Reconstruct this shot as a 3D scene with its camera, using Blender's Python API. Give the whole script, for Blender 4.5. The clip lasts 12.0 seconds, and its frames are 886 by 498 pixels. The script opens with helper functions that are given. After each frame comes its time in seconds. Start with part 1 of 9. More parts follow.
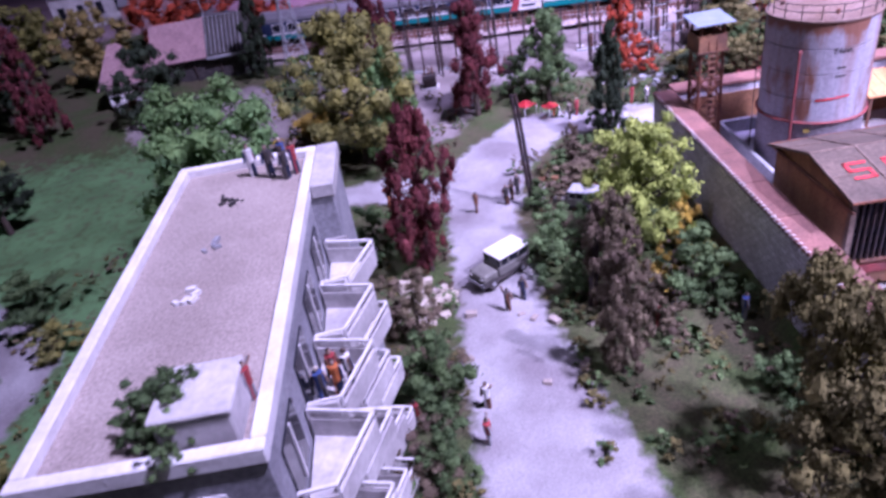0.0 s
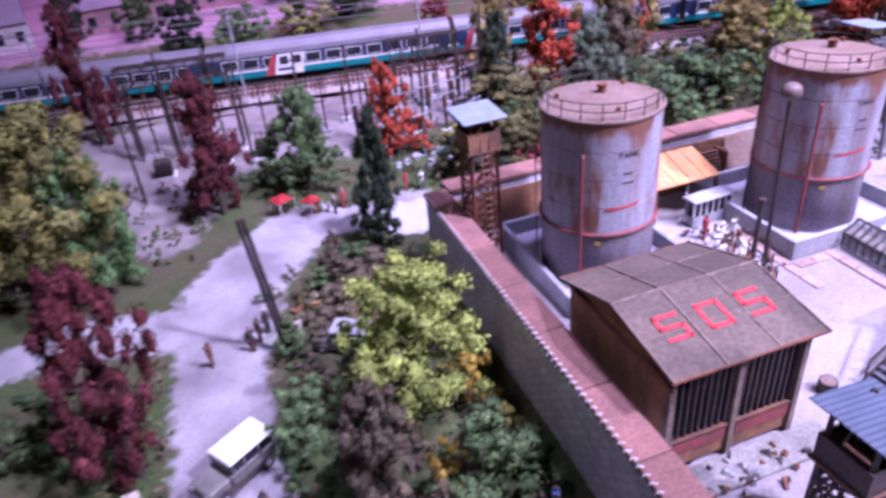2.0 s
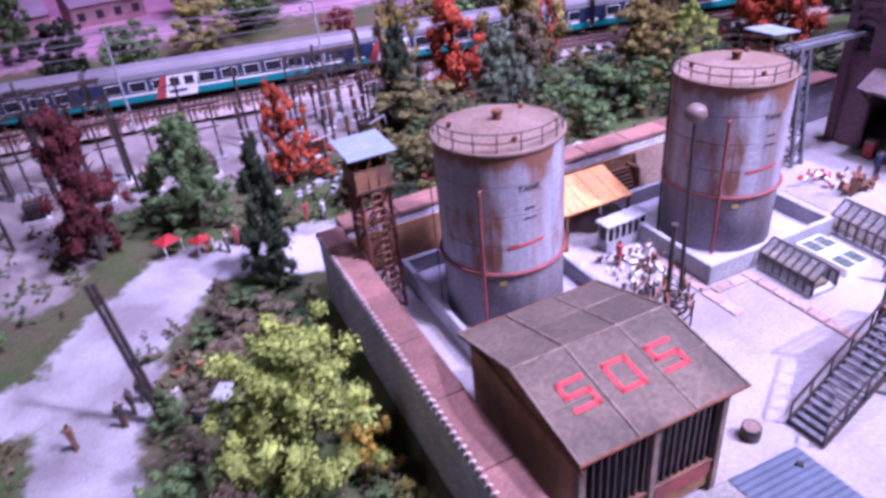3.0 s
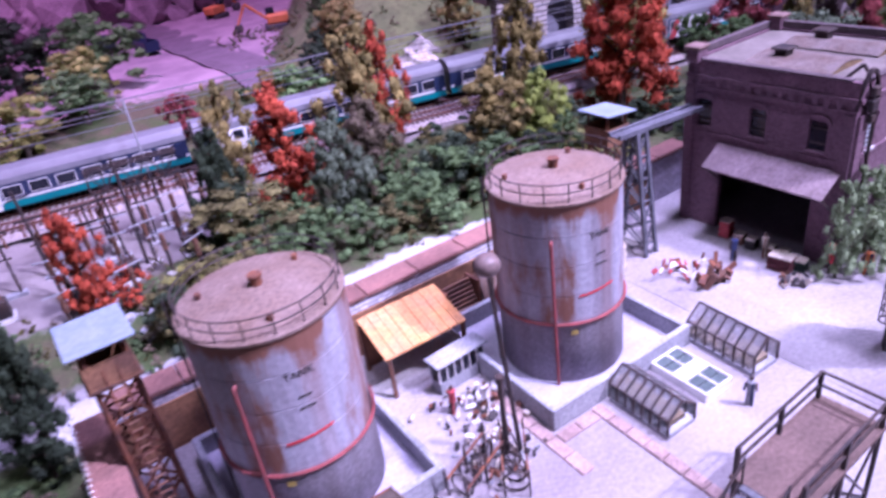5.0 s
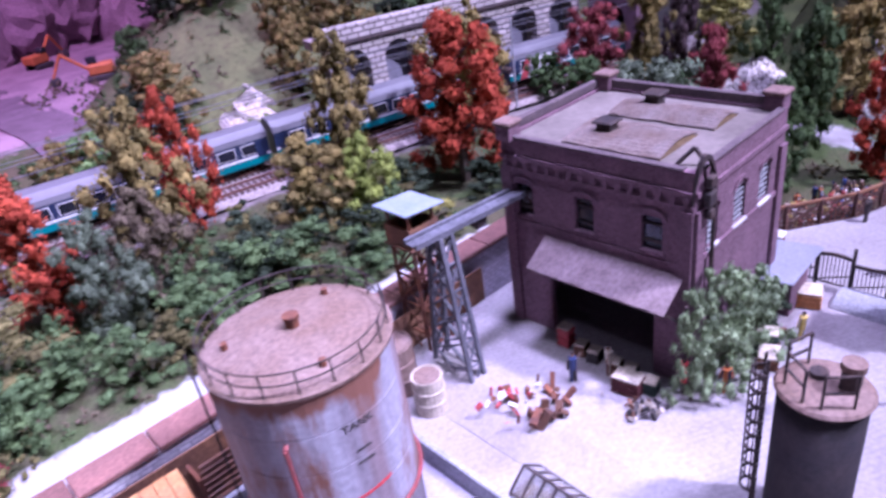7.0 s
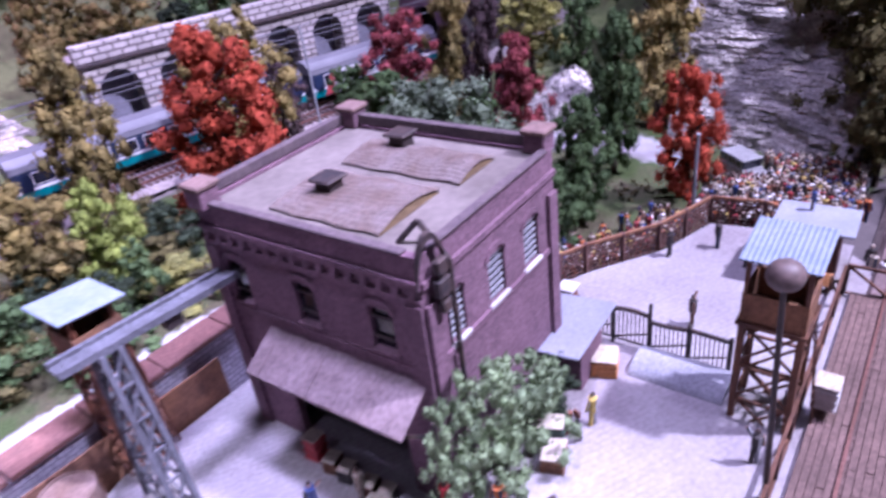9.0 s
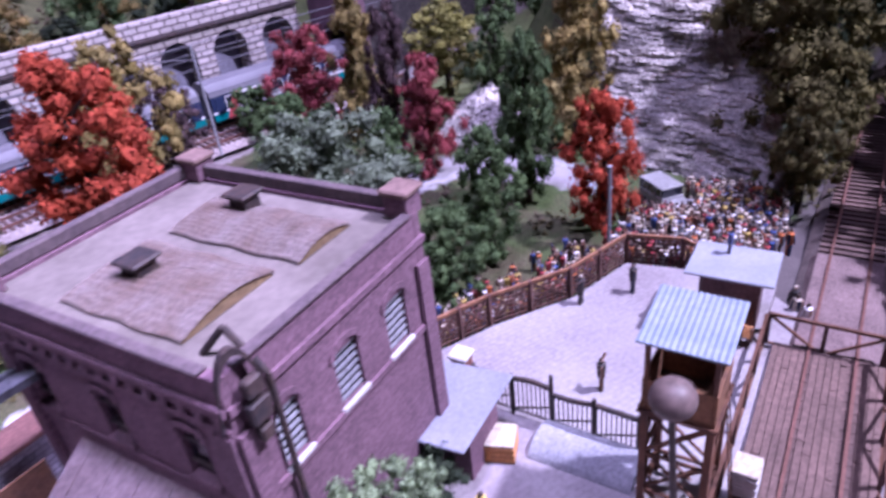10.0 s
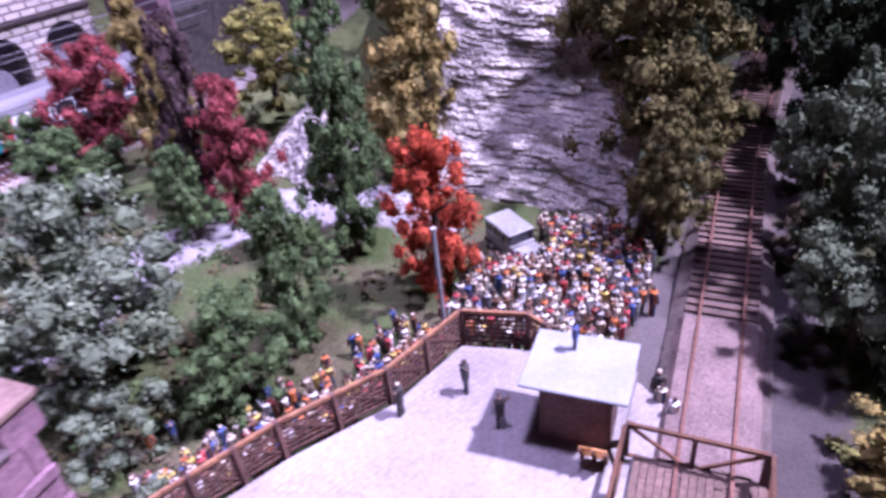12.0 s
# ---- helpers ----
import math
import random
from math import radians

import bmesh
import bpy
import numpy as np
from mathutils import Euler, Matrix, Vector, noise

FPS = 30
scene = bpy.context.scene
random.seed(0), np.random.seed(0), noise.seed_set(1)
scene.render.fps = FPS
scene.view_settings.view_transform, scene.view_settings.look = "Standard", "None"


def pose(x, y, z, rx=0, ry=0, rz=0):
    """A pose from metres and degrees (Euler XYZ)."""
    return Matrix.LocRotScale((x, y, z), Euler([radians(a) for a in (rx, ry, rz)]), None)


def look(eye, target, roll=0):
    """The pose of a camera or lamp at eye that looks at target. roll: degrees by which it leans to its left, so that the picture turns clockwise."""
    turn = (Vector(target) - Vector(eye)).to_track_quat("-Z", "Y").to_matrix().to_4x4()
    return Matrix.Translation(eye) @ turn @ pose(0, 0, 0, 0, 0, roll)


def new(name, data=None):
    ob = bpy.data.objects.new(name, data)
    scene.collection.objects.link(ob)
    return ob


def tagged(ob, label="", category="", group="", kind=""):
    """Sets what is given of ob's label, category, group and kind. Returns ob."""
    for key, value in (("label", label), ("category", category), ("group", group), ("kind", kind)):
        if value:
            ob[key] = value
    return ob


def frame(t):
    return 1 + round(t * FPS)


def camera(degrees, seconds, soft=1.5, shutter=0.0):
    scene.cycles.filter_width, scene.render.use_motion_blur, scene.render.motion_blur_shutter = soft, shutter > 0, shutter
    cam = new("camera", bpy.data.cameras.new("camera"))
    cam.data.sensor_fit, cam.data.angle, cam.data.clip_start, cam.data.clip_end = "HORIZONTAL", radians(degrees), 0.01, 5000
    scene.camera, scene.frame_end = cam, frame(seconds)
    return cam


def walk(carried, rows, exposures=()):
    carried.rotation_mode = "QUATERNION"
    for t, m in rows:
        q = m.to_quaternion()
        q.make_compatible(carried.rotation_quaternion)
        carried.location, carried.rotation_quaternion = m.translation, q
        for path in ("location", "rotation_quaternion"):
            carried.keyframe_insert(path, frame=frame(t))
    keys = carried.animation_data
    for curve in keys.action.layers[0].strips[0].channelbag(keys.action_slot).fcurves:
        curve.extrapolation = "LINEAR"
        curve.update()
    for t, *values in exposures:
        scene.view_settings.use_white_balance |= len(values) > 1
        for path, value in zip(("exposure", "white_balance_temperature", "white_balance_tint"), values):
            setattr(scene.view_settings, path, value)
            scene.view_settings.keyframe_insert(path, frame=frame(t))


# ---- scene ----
cam = camera(66.1, 12.0, soft=3.1, shutter=0.5)
METRES, EYE, TILT, LEAN, TURN = 0.66, 0.2178, 0.0, 0.0, 1.5
PATH = [
    (0, (0.004, 0.004, 0.23), (-0.055, 1.703, -0.824), -10.1),
    (0.5, (0.009, 0.023, 0.231), (0.058, 1.726, -0.818), -8.5),
    (1, (0.018, 0.057, 0.224), (0.302, 1.723, -0.845), -4.7),
    (1.5, (0.034, 0.086, 0.227), (0.385, 1.749, -0.826), -6.3),
    (2, (0.058, 0.118, 0.225), (0.555, 1.755, -0.811), -5.6),
    (2.5, (0.076, 0.133, 0.218), (0.665, 1.719, -0.849), -5.5),
    (3, (0.093, 0.147, 0.223), (0.757, 1.717, -0.823), -5.8),
    (5, (0.186, 0.185, 0.232), (1.064, 1.694, -0.743), -8.4),
    (5.5, (0.213, 0.199, 0.227), (1.15, 1.671, -0.75), -8.3),
    (6, (0.24, 0.211, 0.228), (1.234, 1.652, -0.739), -8.7),
    (6.5, (0.272, 0.22, 0.228), (1.321, 1.629, -0.729), -8.9),
    (8.5, (0.365, 0.233, 0.218), (1.64, 1.408, -0.779), -8.1),
    (9, (0.398, 0.234, 0.213), (1.73, 1.338, -0.79), -7.7),
    (9.5, (0.426, 0.235, 0.21), (1.811, 1.275, -0.79), -7.0),
    (10, (0.453, 0.235, 0.21), (1.867, 1.225, -0.801), -7.2),
    (10.5, (0.48, 0.238, 0.208), (1.939, 1.145, -0.816), -6.6),
    (11, (0.505, 0.238, 0.209), (1.987, 1.089, -0.83), -6.9),
    (11.5, (0.529, 0.234, 0.213), (2.01, 1.064, -0.844), -7.7),
    (12, (0.552, 0.237, 0.205), (2.059, 0.966, -0.89), -6.4),
]
walk(cam, [(t, look(eye, target, roll)) for t, eye, target, roll in PATH], [(0.0, 0.10, 5500, 14), (3.0, -0.06, 5550, 14), (6.5, -0.10, 5400, 9), (8.4, 0.16, 5500, 3), (9.5, 0.08, 5550, 4), (10.5, 0.10, 5500, 10), (12.0, 0.54, 5750, 10)])

# ---- world, lamps ----
world = bpy.data.worlds.new("hall_air")
scene.world = world
world.use_nodes = True
world.node_tree.nodes["Background"].inputs[0].default_value = (0.46, 0.34, 0.74, 1)
world.node_tree.nodes["Background"].inputs[1].default_value = 0.085


def spot(name, eye, target, watts, colour, degrees, blend, size):
    data = bpy.data.lights.new(name, "SPOT")
    data.energy, data.color, data.spot_size, data.spot_blend, data.shadow_soft_size = watts, colour, radians(degrees), blend, size
    ob = new(name, data)
    ob.matrix_world = look(eye, target)
    return ob


def panel(name, eye, target, watts, colour, w, h):
    data = bpy.data.lights.new(name, "AREA")
    data.energy, data.color, data.shape, data.size, data.size_y = watts, colour, "RECTANGLE", w, h
    ob = new(name, data)
    ob.matrix_world = look(eye, target)
    return ob


# hard ceiling spotlights over yard, street and hills, a magenta stage lamp over the quarry, all out of view
spot("ceiling_spot", (1.05, -0.55, 1.50), (0.60, 0.34, 0.0), 285, (1.0, 0.83, 1.14), 46, 0.8, 0.04)
spot("street_spot", (0.62, -0.10, 1.45), (-0.15, 0.51, 0.0), 145, (0.98, 0.80, 1.20), 60, 0.9, 0.05)
spot("magenta_spot", (0.2, 0.9, 1.7), (0.35, 1.5, 0.05), 160, (1.0, 0.45, 1.0), 56, 0.8, 0.06)
# fill lamp added without a known source, brightens the engine house's front yard
spot("yard_fill_spot", (0.24, 0.30, 1.55), (0.44, 0.45, 0.0), 44, (0.98, 0.82, 1.14), 19, 0.9, 0.05)
# second added fill, brightens the west face of the yard wall
spot("wall_fill_spot", (-0.45, 0.25, 1.50), (0.14, 0.32, 0.0), 14, (0.98, 0.82, 1.14), 30, 0.9, 0.06)
spot("hill_spot", (0.58, 0.32, 1.8), (0.57, 0.82, 0.0), 160, (1.0, 0.78, 1.36), 47, 0.9, 0.10)

# ---- materials ----
def socket(tree, kind, operation="", data_type="", blend_type="", attribute_name=""):
    node = tree.nodes.new(kind)
    if data_type:
        node.data_type = data_type
    if operation:
        node.operation = operation
    if blend_type:
        node.blend_type = blend_type
    if attribute_name:
        node.attribute_name = attribute_name
    return node


def mat(name, colour, rough=0.8, other=None, big=30.0, fine=600.0, amount=0.5, grain=0.25, bump=0.3, metal=0.0, each=0.0, island=0.0, streak=False, spec=0.35):
    """Two colours mixed by a coarse noise, darkened and lightened by a fine one, with a fine relief."""
    m = bpy.data.materials.new(name)
    m.use_nodes = True
    t = m.node_tree
    b = t.nodes["Principled BSDF"]
    other = other or tuple(c * 0.7 for c in colour)
    geo = socket(t, "ShaderNodeNewGeometry")
    where = geo.outputs["Position"]
    if streak:
        scale = socket(t, "ShaderNodeVectorMath", operation="MULTIPLY")
        t.links.new(where, scale.inputs[0])
        scale.inputs[1].default_value = (1, 1, 0.09 if streak is True else streak)
        stretched = scale.outputs[0]
    else:
        stretched = where
    n1 = socket(t, "ShaderNodeTexNoise")
    n1.inputs["Scale"].default_value, n1.inputs["Detail"].default_value, n1.inputs["Roughness"].default_value = big, 5, 0.6
    t.links.new(stretched, n1.inputs["Vector"])
    r1 = socket(t, "ShaderNodeMapRange")
    r1.inputs[1].default_value, r1.inputs[2].default_value = 0.5 - 0.25 * (1.1 - amount), 0.5 + 0.25 * (1.1 - amount)
    t.links.new(n1.outputs["Fac"], r1.inputs[0])
    mix = socket(t, "ShaderNodeMix", data_type="RGBA")
    mix.inputs[6].default_value, mix.inputs[7].default_value = (*colour, 1), (*other, 1)
    t.links.new(r1.outputs[0], mix.inputs[0])
    n2 = socket(t, "ShaderNodeTexNoise")
    n2.inputs["Scale"].default_value, n2.inputs["Detail"].default_value = fine, 4
    t.links.new(where, n2.inputs["Vector"])
    r2 = socket(t, "ShaderNodeMapRange")
    r2.inputs[1].default_value, r2.inputs[2].default_value, r2.inputs[3].default_value, r2.inputs[4].default_value = 0.3, 0.7, 1 - grain, 1 + grain
    t.links.new(n2.outputs["Fac"], r2.inputs[0])
    shade = socket(t, "ShaderNodeVectorMath", operation="SCALE")
    t.links.new(mix.outputs[2], shade.inputs[0])
    t.links.new(r2.outputs[0], shade.inputs["Scale"])
    out = shade.outputs[0]
    for share, source in ((each, "ob"), (island, "geo")):
        if share:
            random_out = socket(t, "ShaderNodeObjectInfo").outputs["Random"] if source == "ob" else geo.outputs["Random Per Island"]
            rr = socket(t, "ShaderNodeMapRange")
            rr.inputs[3].default_value, rr.inputs[4].default_value = 1 - share, 1 + share
            t.links.new(random_out, rr.inputs[0])
            s2 = socket(t, "ShaderNodeVectorMath", operation="SCALE")
            t.links.new(out, s2.inputs[0])
            t.links.new(rr.outputs[0], s2.inputs["Scale"])
            out = s2.outputs[0]
    t.links.new(out, b.inputs["Base Color"])
    b.inputs["Roughness"].default_value, b.inputs["Metallic"].default_value = rough, metal
    b.inputs["Specular IOR Level"].default_value = spec
    if bump:
        bp = socket(t, "ShaderNodeBump")
        bp.inputs["Strength"].default_value, bp.inputs["Distance"].default_value = bump, 0.0006
        t.links.new(n2.outputs["Fac"], bp.inputs["Height"])
        t.links.new(bp.outputs[0], b.inputs["Normal"])
    return m


def glass(name, colour=(0.62, 0.68, 0.70), rough=0.14):
    m = bpy.data.materials.new(name)
    m.use_nodes = True
    b = m.node_tree.nodes["Principled BSDF"]
    b.inputs["Base Color"].default_value, b.inputs["Roughness"].default_value = (*colour, 1), rough
    b.inputs["Transmission Weight"].default_value = 0.9
    return m


def brickwork(name, colour, other, mortar, width, rough=0.85):
    """Small masonry courses as relief and colour."""
    m = mat(name, colour, rough, other, big=60, fine=900, bump=0)
    t = m.node_tree
    b = t.nodes["Principled BSDF"]
    source = b.inputs["Base Color"].links[0].from_socket
    tc = socket(t, "ShaderNodeTexCoord")
    sep = socket(t, "ShaderNodeSeparateXYZ")
    t.links.new(tc.outputs["Object"], sep.inputs[0])
    add = socket(t, "ShaderNodeMath", operation="ADD")
    t.links.new(sep.outputs[0], add.inputs[0])
    t.links.new(sep.outputs[1], add.inputs[1])
    com = socket(t, "ShaderNodeCombineXYZ")
    t.links.new(add.outputs[0], com.inputs[0])
    t.links.new(sep.outputs[2], com.inputs[1])
    br = socket(t, "ShaderNodeTexBrick")
    br.inputs["Scale"].default_value = 1.0
    br.inputs["Brick Width"].default_value, br.inputs["Row Height"].default_value = width, width * 0.45
    br.inputs["Mortar Size"].default_value = width * 0.06
    br.inputs["Color1"].default_value, br.inputs["Color2"].default_value, br.inputs["Mortar"].default_value = (1, 1, 1, 1), (0.7, 0.7, 0.7, 1), (*mortar, 1)
    t.links.new(com.outputs[0], br.inputs["Vector"])
    mul = socket(t, "ShaderNodeMix", data_type="RGBA", blend_type="MULTIPLY")
    mul.inputs[0].default_value = 1.0
    t.links.new(source, mul.inputs[6])
    t.links.new(br.outputs["Color"], mul.inputs[7])
    t.links.new(mul.outputs[2], b.inputs["Base Color"])
    bp = socket(t, "ShaderNodeBump")
    bp.inputs["Strength"].default_value, bp.inputs["Distance"].default_value, bp.invert = 0.6, 0.0006, True
    t.links.new(br.outputs["Fac"], bp.inputs["Height"])
    t.links.new(bp.outputs[0], b.inputs["Normal"])
    return m


RUST = mat("rusty_steel", (0.20, 0.075, 0.04), 0.8, (0.08, 0.035, 0.03), big=120, fine=900)
DARK = mat("dark_steel", (0.028, 0.024, 0.028), 0.6, (0.056, 0.036, 0.032), big=150)
BROWN = mat("brown_timber", (0.16, 0.075, 0.045), 0.8, (0.09, 0.045, 0.035), big=150, each=0.25)
HUTROOF = mat("pale_lilac_roof_sheet", (0.29, 0.30, 0.35), 0.6, (0.24, 0.255, 0.30), big=60, fine=500, grain=0.08)
TIN = mat("pale_blue_sheet_metal", (0.17, 0.21, 0.28), 0.55, (0.22, 0.255, 0.315), big=80, fine=500, grain=0.12)
ROOFSHEET = mat("weathered_roof_sheet", (0.082, 0.064, 0.054), 0.8, (0.135, 0.10, 0.082), big=28, fine=500, amount=0.7)
RUSTWALL = mat("rust_brown_wall", (0.27, 0.135, 0.072), 0.85, (0.12, 0.062, 0.044), big=55, fine=700)
CONCRETE = mat("grey_concrete", (0.33, 0.33, 0.36), 0.85, (0.22, 0.22, 0.25), big=40, fine=700)
PALECON = mat("pale_concrete", (0.60, 0.58, 0.58), 0.85, (0.36, 0.34, 0.35), big=45, fine=500, grain=0.12)
GRAVELROOF = mat("roof_gravel", (0.374, 0.319, 0.293), 0.95, (0.289, 0.242, 0.221), big=34, fine=1200, grain=0.3)
WHITE = mat("white_paint", (0.75, 0.74, 0.76), 0.6, (0.6, 0.58, 0.6), big=60, grain=0.08)
CREAM = mat("cream_render", (0.5, 0.44, 0.36), 0.85, (0.4, 0.35, 0.3), big=60)
TILECAP = mat("red_wall_cap", (0.215, 0.105, 0.092), 0.85, (0.15, 0.077, 0.07), big=80, fine=800, each=0.18)
BRICK = brickwork("purple_brown_brick", (0.220, 0.130, 0.172), (0.165, 0.098, 0.130), (0.9, 0.87, 0.88), 0.0030)
STONEWALL = brickwork("grey_stone_courses", (0.78, 0.76, 0.84), (0.60, 0.58, 0.67), (0.50, 0.48, 0.54), 0.0055)
ARCHSTONE = brickwork("pale_stone_blocks", (0.60, 0.53, 0.52), (0.50, 0.45, 0.44), (0.20, 0.18, 0.19), 0.0125)
RED = mat("red_paint", (0.36, 0.06, 0.07), 0.6, (0.3, 0.04, 0.05), big=200)
SIGNRED = mat("signal_red_paint", (0.62, 0.04, 0.06), 0.7, (0.45, 0.05, 0.06), big=120, fine=800, grain=0.3)
ORANGE = mat("orange_paint", (0.55, 0.17, 0.06), 0.6)
BLUE = mat("blue_paint", (0.07, 0.11, 0.30), 0.5)
YELLOW = mat("yellow_paint", (0.55, 0.42, 0.12), 0.6)
TEAL = mat("teal_coach_paint", (0.01, 0.19, 0.20), 0.35, (0.01, 0.15, 0.16), grain=0.05, bump=0)
NAVY = mat("navy_coach_paint", (0.02, 0.03, 0.08), 0.35, (0.02, 0.03, 0.06), grain=0.05, bump=0)
SILVER = mat("grey_coach_roof", (0.180, 0.176, 0.198), 0.5, (0.137, 0.133, 0.155), grain=0.06, bump=0)
PANE = mat("dark_window_glass", (0.012, 0.014, 0.02), 0.12, (0.02, 0.02, 0.03), grain=0.05, bump=0, spec=0.6)
ORANGEROOF = mat("orange_plank_roof", (0.60, 0.28, 0.10), 0.8, (0.50, 0.25, 0.12), big=80, fine=500)
PLANK = mat("grey_brown_planks", (0.166, 0.108, 0.094), 0.85, (0.108, 0.072, 0.063), big=40, fine=600, each=0.08)
SLEEPER = mat("sleeper_timber", (0.13, 0.085, 0.075), 0.9, (0.09, 0.06, 0.055), each=0.25)
RAIL = mat("rusty_rail", (0.20, 0.10, 0.085), 0.55, (0.15, 0.075, 0.06), metal=0.4)
BALLAST = mat("ballast", (0.33, 0.28, 0.275), 0.95, (0.23, 0.19, 0.185), big=200, fine=1500, grain=0.45, bump=0.8)
CINDERS = mat("dark_track_cinders", (0.13, 0.10, 0.098), 0.95, (0.08, 0.062, 0.062), big=150, fine=1500, grain=0.4, bump=0.8)
ROCK = mat("pale_layered_rock", (0.54, 0.50, 0.47), 0.9, (0.25, 0.23, 0.225), big=26, fine=420, bump=0.8, streak=3.0, amount=0.7)
QUARRY = mat("quarry_dust", (0.32, 0.23, 0.27), 0.95, (0.23, 0.16, 0.20), big=9, fine=300)
BARK = mat("bark", (0.07, 0.05, 0.04), 0.95, (0.045, 0.035, 0.03), big=200)
SKIN = mat("pale_figurine_paint", (0.33, 0.22, 0.18), 0.7)
HAIR = mat("dark_figurine_hair", (0.06, 0.04, 0.035), 0.8)
COAL = mat("black_scrap", (0.03, 0.028, 0.03), 0.8, (0.07, 0.06, 0.06), big=200)
LAMPGLASS = mat("tan_lamp_globe", (0.15, 0.105, 0.10), 0.5, (0.11, 0.08, 0.075), bump=0)
HALL = mat("dark_hall_paint", (0.06, 0.05, 0.07), 0.9, (0.05, 0.04, 0.06), big=2, fine=60)
GLASS = glass("greenhouse_glass", (0.50, 0.50, 0.52), 0.22)
LEAVES = {
    "maroon": mat("maroon_leaves", (0.127, 0.033, 0.036), 0.9, (0.083, 0.027, 0.033), big=70, each=0.2, island=0.35, bump=0, spec=0.1),
    "red": mat("red_leaves", (0.370, 0.068, 0.036), 0.9, (0.265, 0.052, 0.032), big=70, each=0.15, island=0.3, bump=0, spec=0.1),
    "crimson": mat("crimson_leaves", (0.281, 0.064, 0.073), 0.9, (0.178, 0.047, 0.054), big=70, each=0.15, island=0.3, bump=0, spec=0.1),
    "olive": mat("olive_leaves", (0.237, 0.182, 0.064), 0.9, (0.158, 0.135, 0.056), big=60, each=0.2, island=0.35, bump=0, spec=0.1),
    "moss": mat("mossy_yellow_leaves", (0.233, 0.220, 0.061), 0.9, (0.160, 0.160, 0.061), big=60, each=0.15, island=0.35, bump=0, spec=0.1),
    "green": mat("green_leaves", (0.106, 0.155, 0.063), 0.9, (0.065, 0.101, 0.045), big=60, each=0.2, island=0.35, bump=0, spec=0.1),
    "leaf": mat("fresh_green_leaves", (0.155, 0.246, 0.088), 0.9, (0.100, 0.178, 0.069), big=60, each=0.1, island=0.35, bump=0, spec=0.1),
    "dark": mat("dark_green_leaves", (0.040, 0.054, 0.032), 0.9, (0.026, 0.036, 0.023), big=60, each=0.2, island=0.4, bump=0, spec=0.1),
    "lime": mat("lime_leaves", (0.318, 0.369, 0.090), 0.9, (0.229, 0.280, 0.076), big=60, each=0.1, island=0.35, bump=0, spec=0.1),
    "yellow": mat("yellow_leaves", (0.444, 0.313, 0.052), 0.9, (0.339, 0.248, 0.065), big=60, each=0.1, island=0.3, bump=0, spec=0.1),
    "brown": mat("brown_leaves", (0.138, 0.115, 0.073), 0.9, (0.098, 0.073, 0.057), big=60, each=0.15, island=0.4, bump=0, spec=0.1),
    "ivy": mat("pale_ivy_leaves", (0.25, 0.32, 0.175), 0.9, (0.165, 0.215, 0.125), big=60, each=0.15, island=0.4, bump=0, spec=0.1),
    "plum": mat("dusky_plum_leaves", (0.088, 0.058, 0.062), 0.9, (0.055, 0.040, 0.045), big=70, each=0.2, island=0.35, bump=0, spec=0.1),
    # olive leaves in a darker tone, standing for trees the lamps leave dim
    "shade": mat("shaded_olive_leaves", (0.140, 0.125, 0.050), 0.9, (0.080, 0.072, 0.033), big=60, each=0.15, island=0.35, bump=0, spec=0.1),
    "grey": mat("grey_green_leaves", (0.149, 0.184, 0.122), 0.9, (0.086, 0.108, 0.072), big=60, each=0.15, island=0.35, bump=0, spec=0.1),
}

# ---- mesh helpers ----
def box(bm, x0, x1, y0, y1, z0, z1, bevel=0.0, turn=None):
    made = bmesh.ops.create_cube(bm, size=1.0)["verts"]
    c = Vector(((x0 + x1) / 2, (y0 + y1) / 2, (z0 + z1) / 2))
    for v in made:
        v.co = Vector((v.co.x * (x1 - x0), v.co.y * (y1 - y0), v.co.z * (z1 - z0)))
        if turn:
            v.co = turn @ v.co
        v.co += c
    if bevel:
        edges = {e for v in made for e in v.link_edges}
        bmesh.ops.bevel(bm, geom=list(edges), offset=bevel, segments=1, affect="EDGES")
    return bm


def beam(bm, p, q, w=0.0008, seg=4, w2=None):
    """A bar from p to q, round for more than four sides."""
    p, q = Vector(p), Vector(q)
    made = bmesh.ops.create_cone(bm, cap_ends=True, segments=seg, radius1=w, radius2=w if w2 is None else w2, depth=(q - p).length)["verts"]
    m = Matrix.Translation((p + q) / 2) @ (q - p).to_track_quat("Z", "Y").to_matrix().to_4x4() @ Matrix.Rotation(radians(45), 4, "Z")
    bmesh.ops.transform(bm, matrix=m, verts=made)
    return bm


def ball(bm, c, r, squash=1.0, sub=2):
    made = bmesh.ops.create_icosphere(bm, subdivisions=sub, radius=r)["verts"]
    for v in made:
        v.co = Vector((v.co.x, v.co.y, v.co.z * squash)) + Vector(c)
    return bm


def sweep(points, w, h):
    """One continuous square bar along points."""
    bm = bmesh.new()
    rows = []
    for i, p in enumerate(points):
        d = points[min(i + 1, len(points) - 1)] - points[max(i - 1, 0)]
        n = Vector((-d.y, d.x, 0)).normalized()
        rows.append([bm.verts.new(p + n * a * w + Vector((0, 0, b * h))) for a, b in ((-1, -1), (1, -1), (1, 1), (-1, 1))])
    for r0, r1 in zip(rows, rows[1:]):
        for k in range(4):
            bm.faces.new((r0[k], r0[(k + 1) % 4], r1[(k + 1) % 4], r1[k]))
    bm.faces.new(rows[0][::-1])
    bm.faces.new(rows[-1])
    bmesh.ops.recalc_face_normals(bm, faces=bm.faces)
    return bm


def B():
    return bmesh.new()


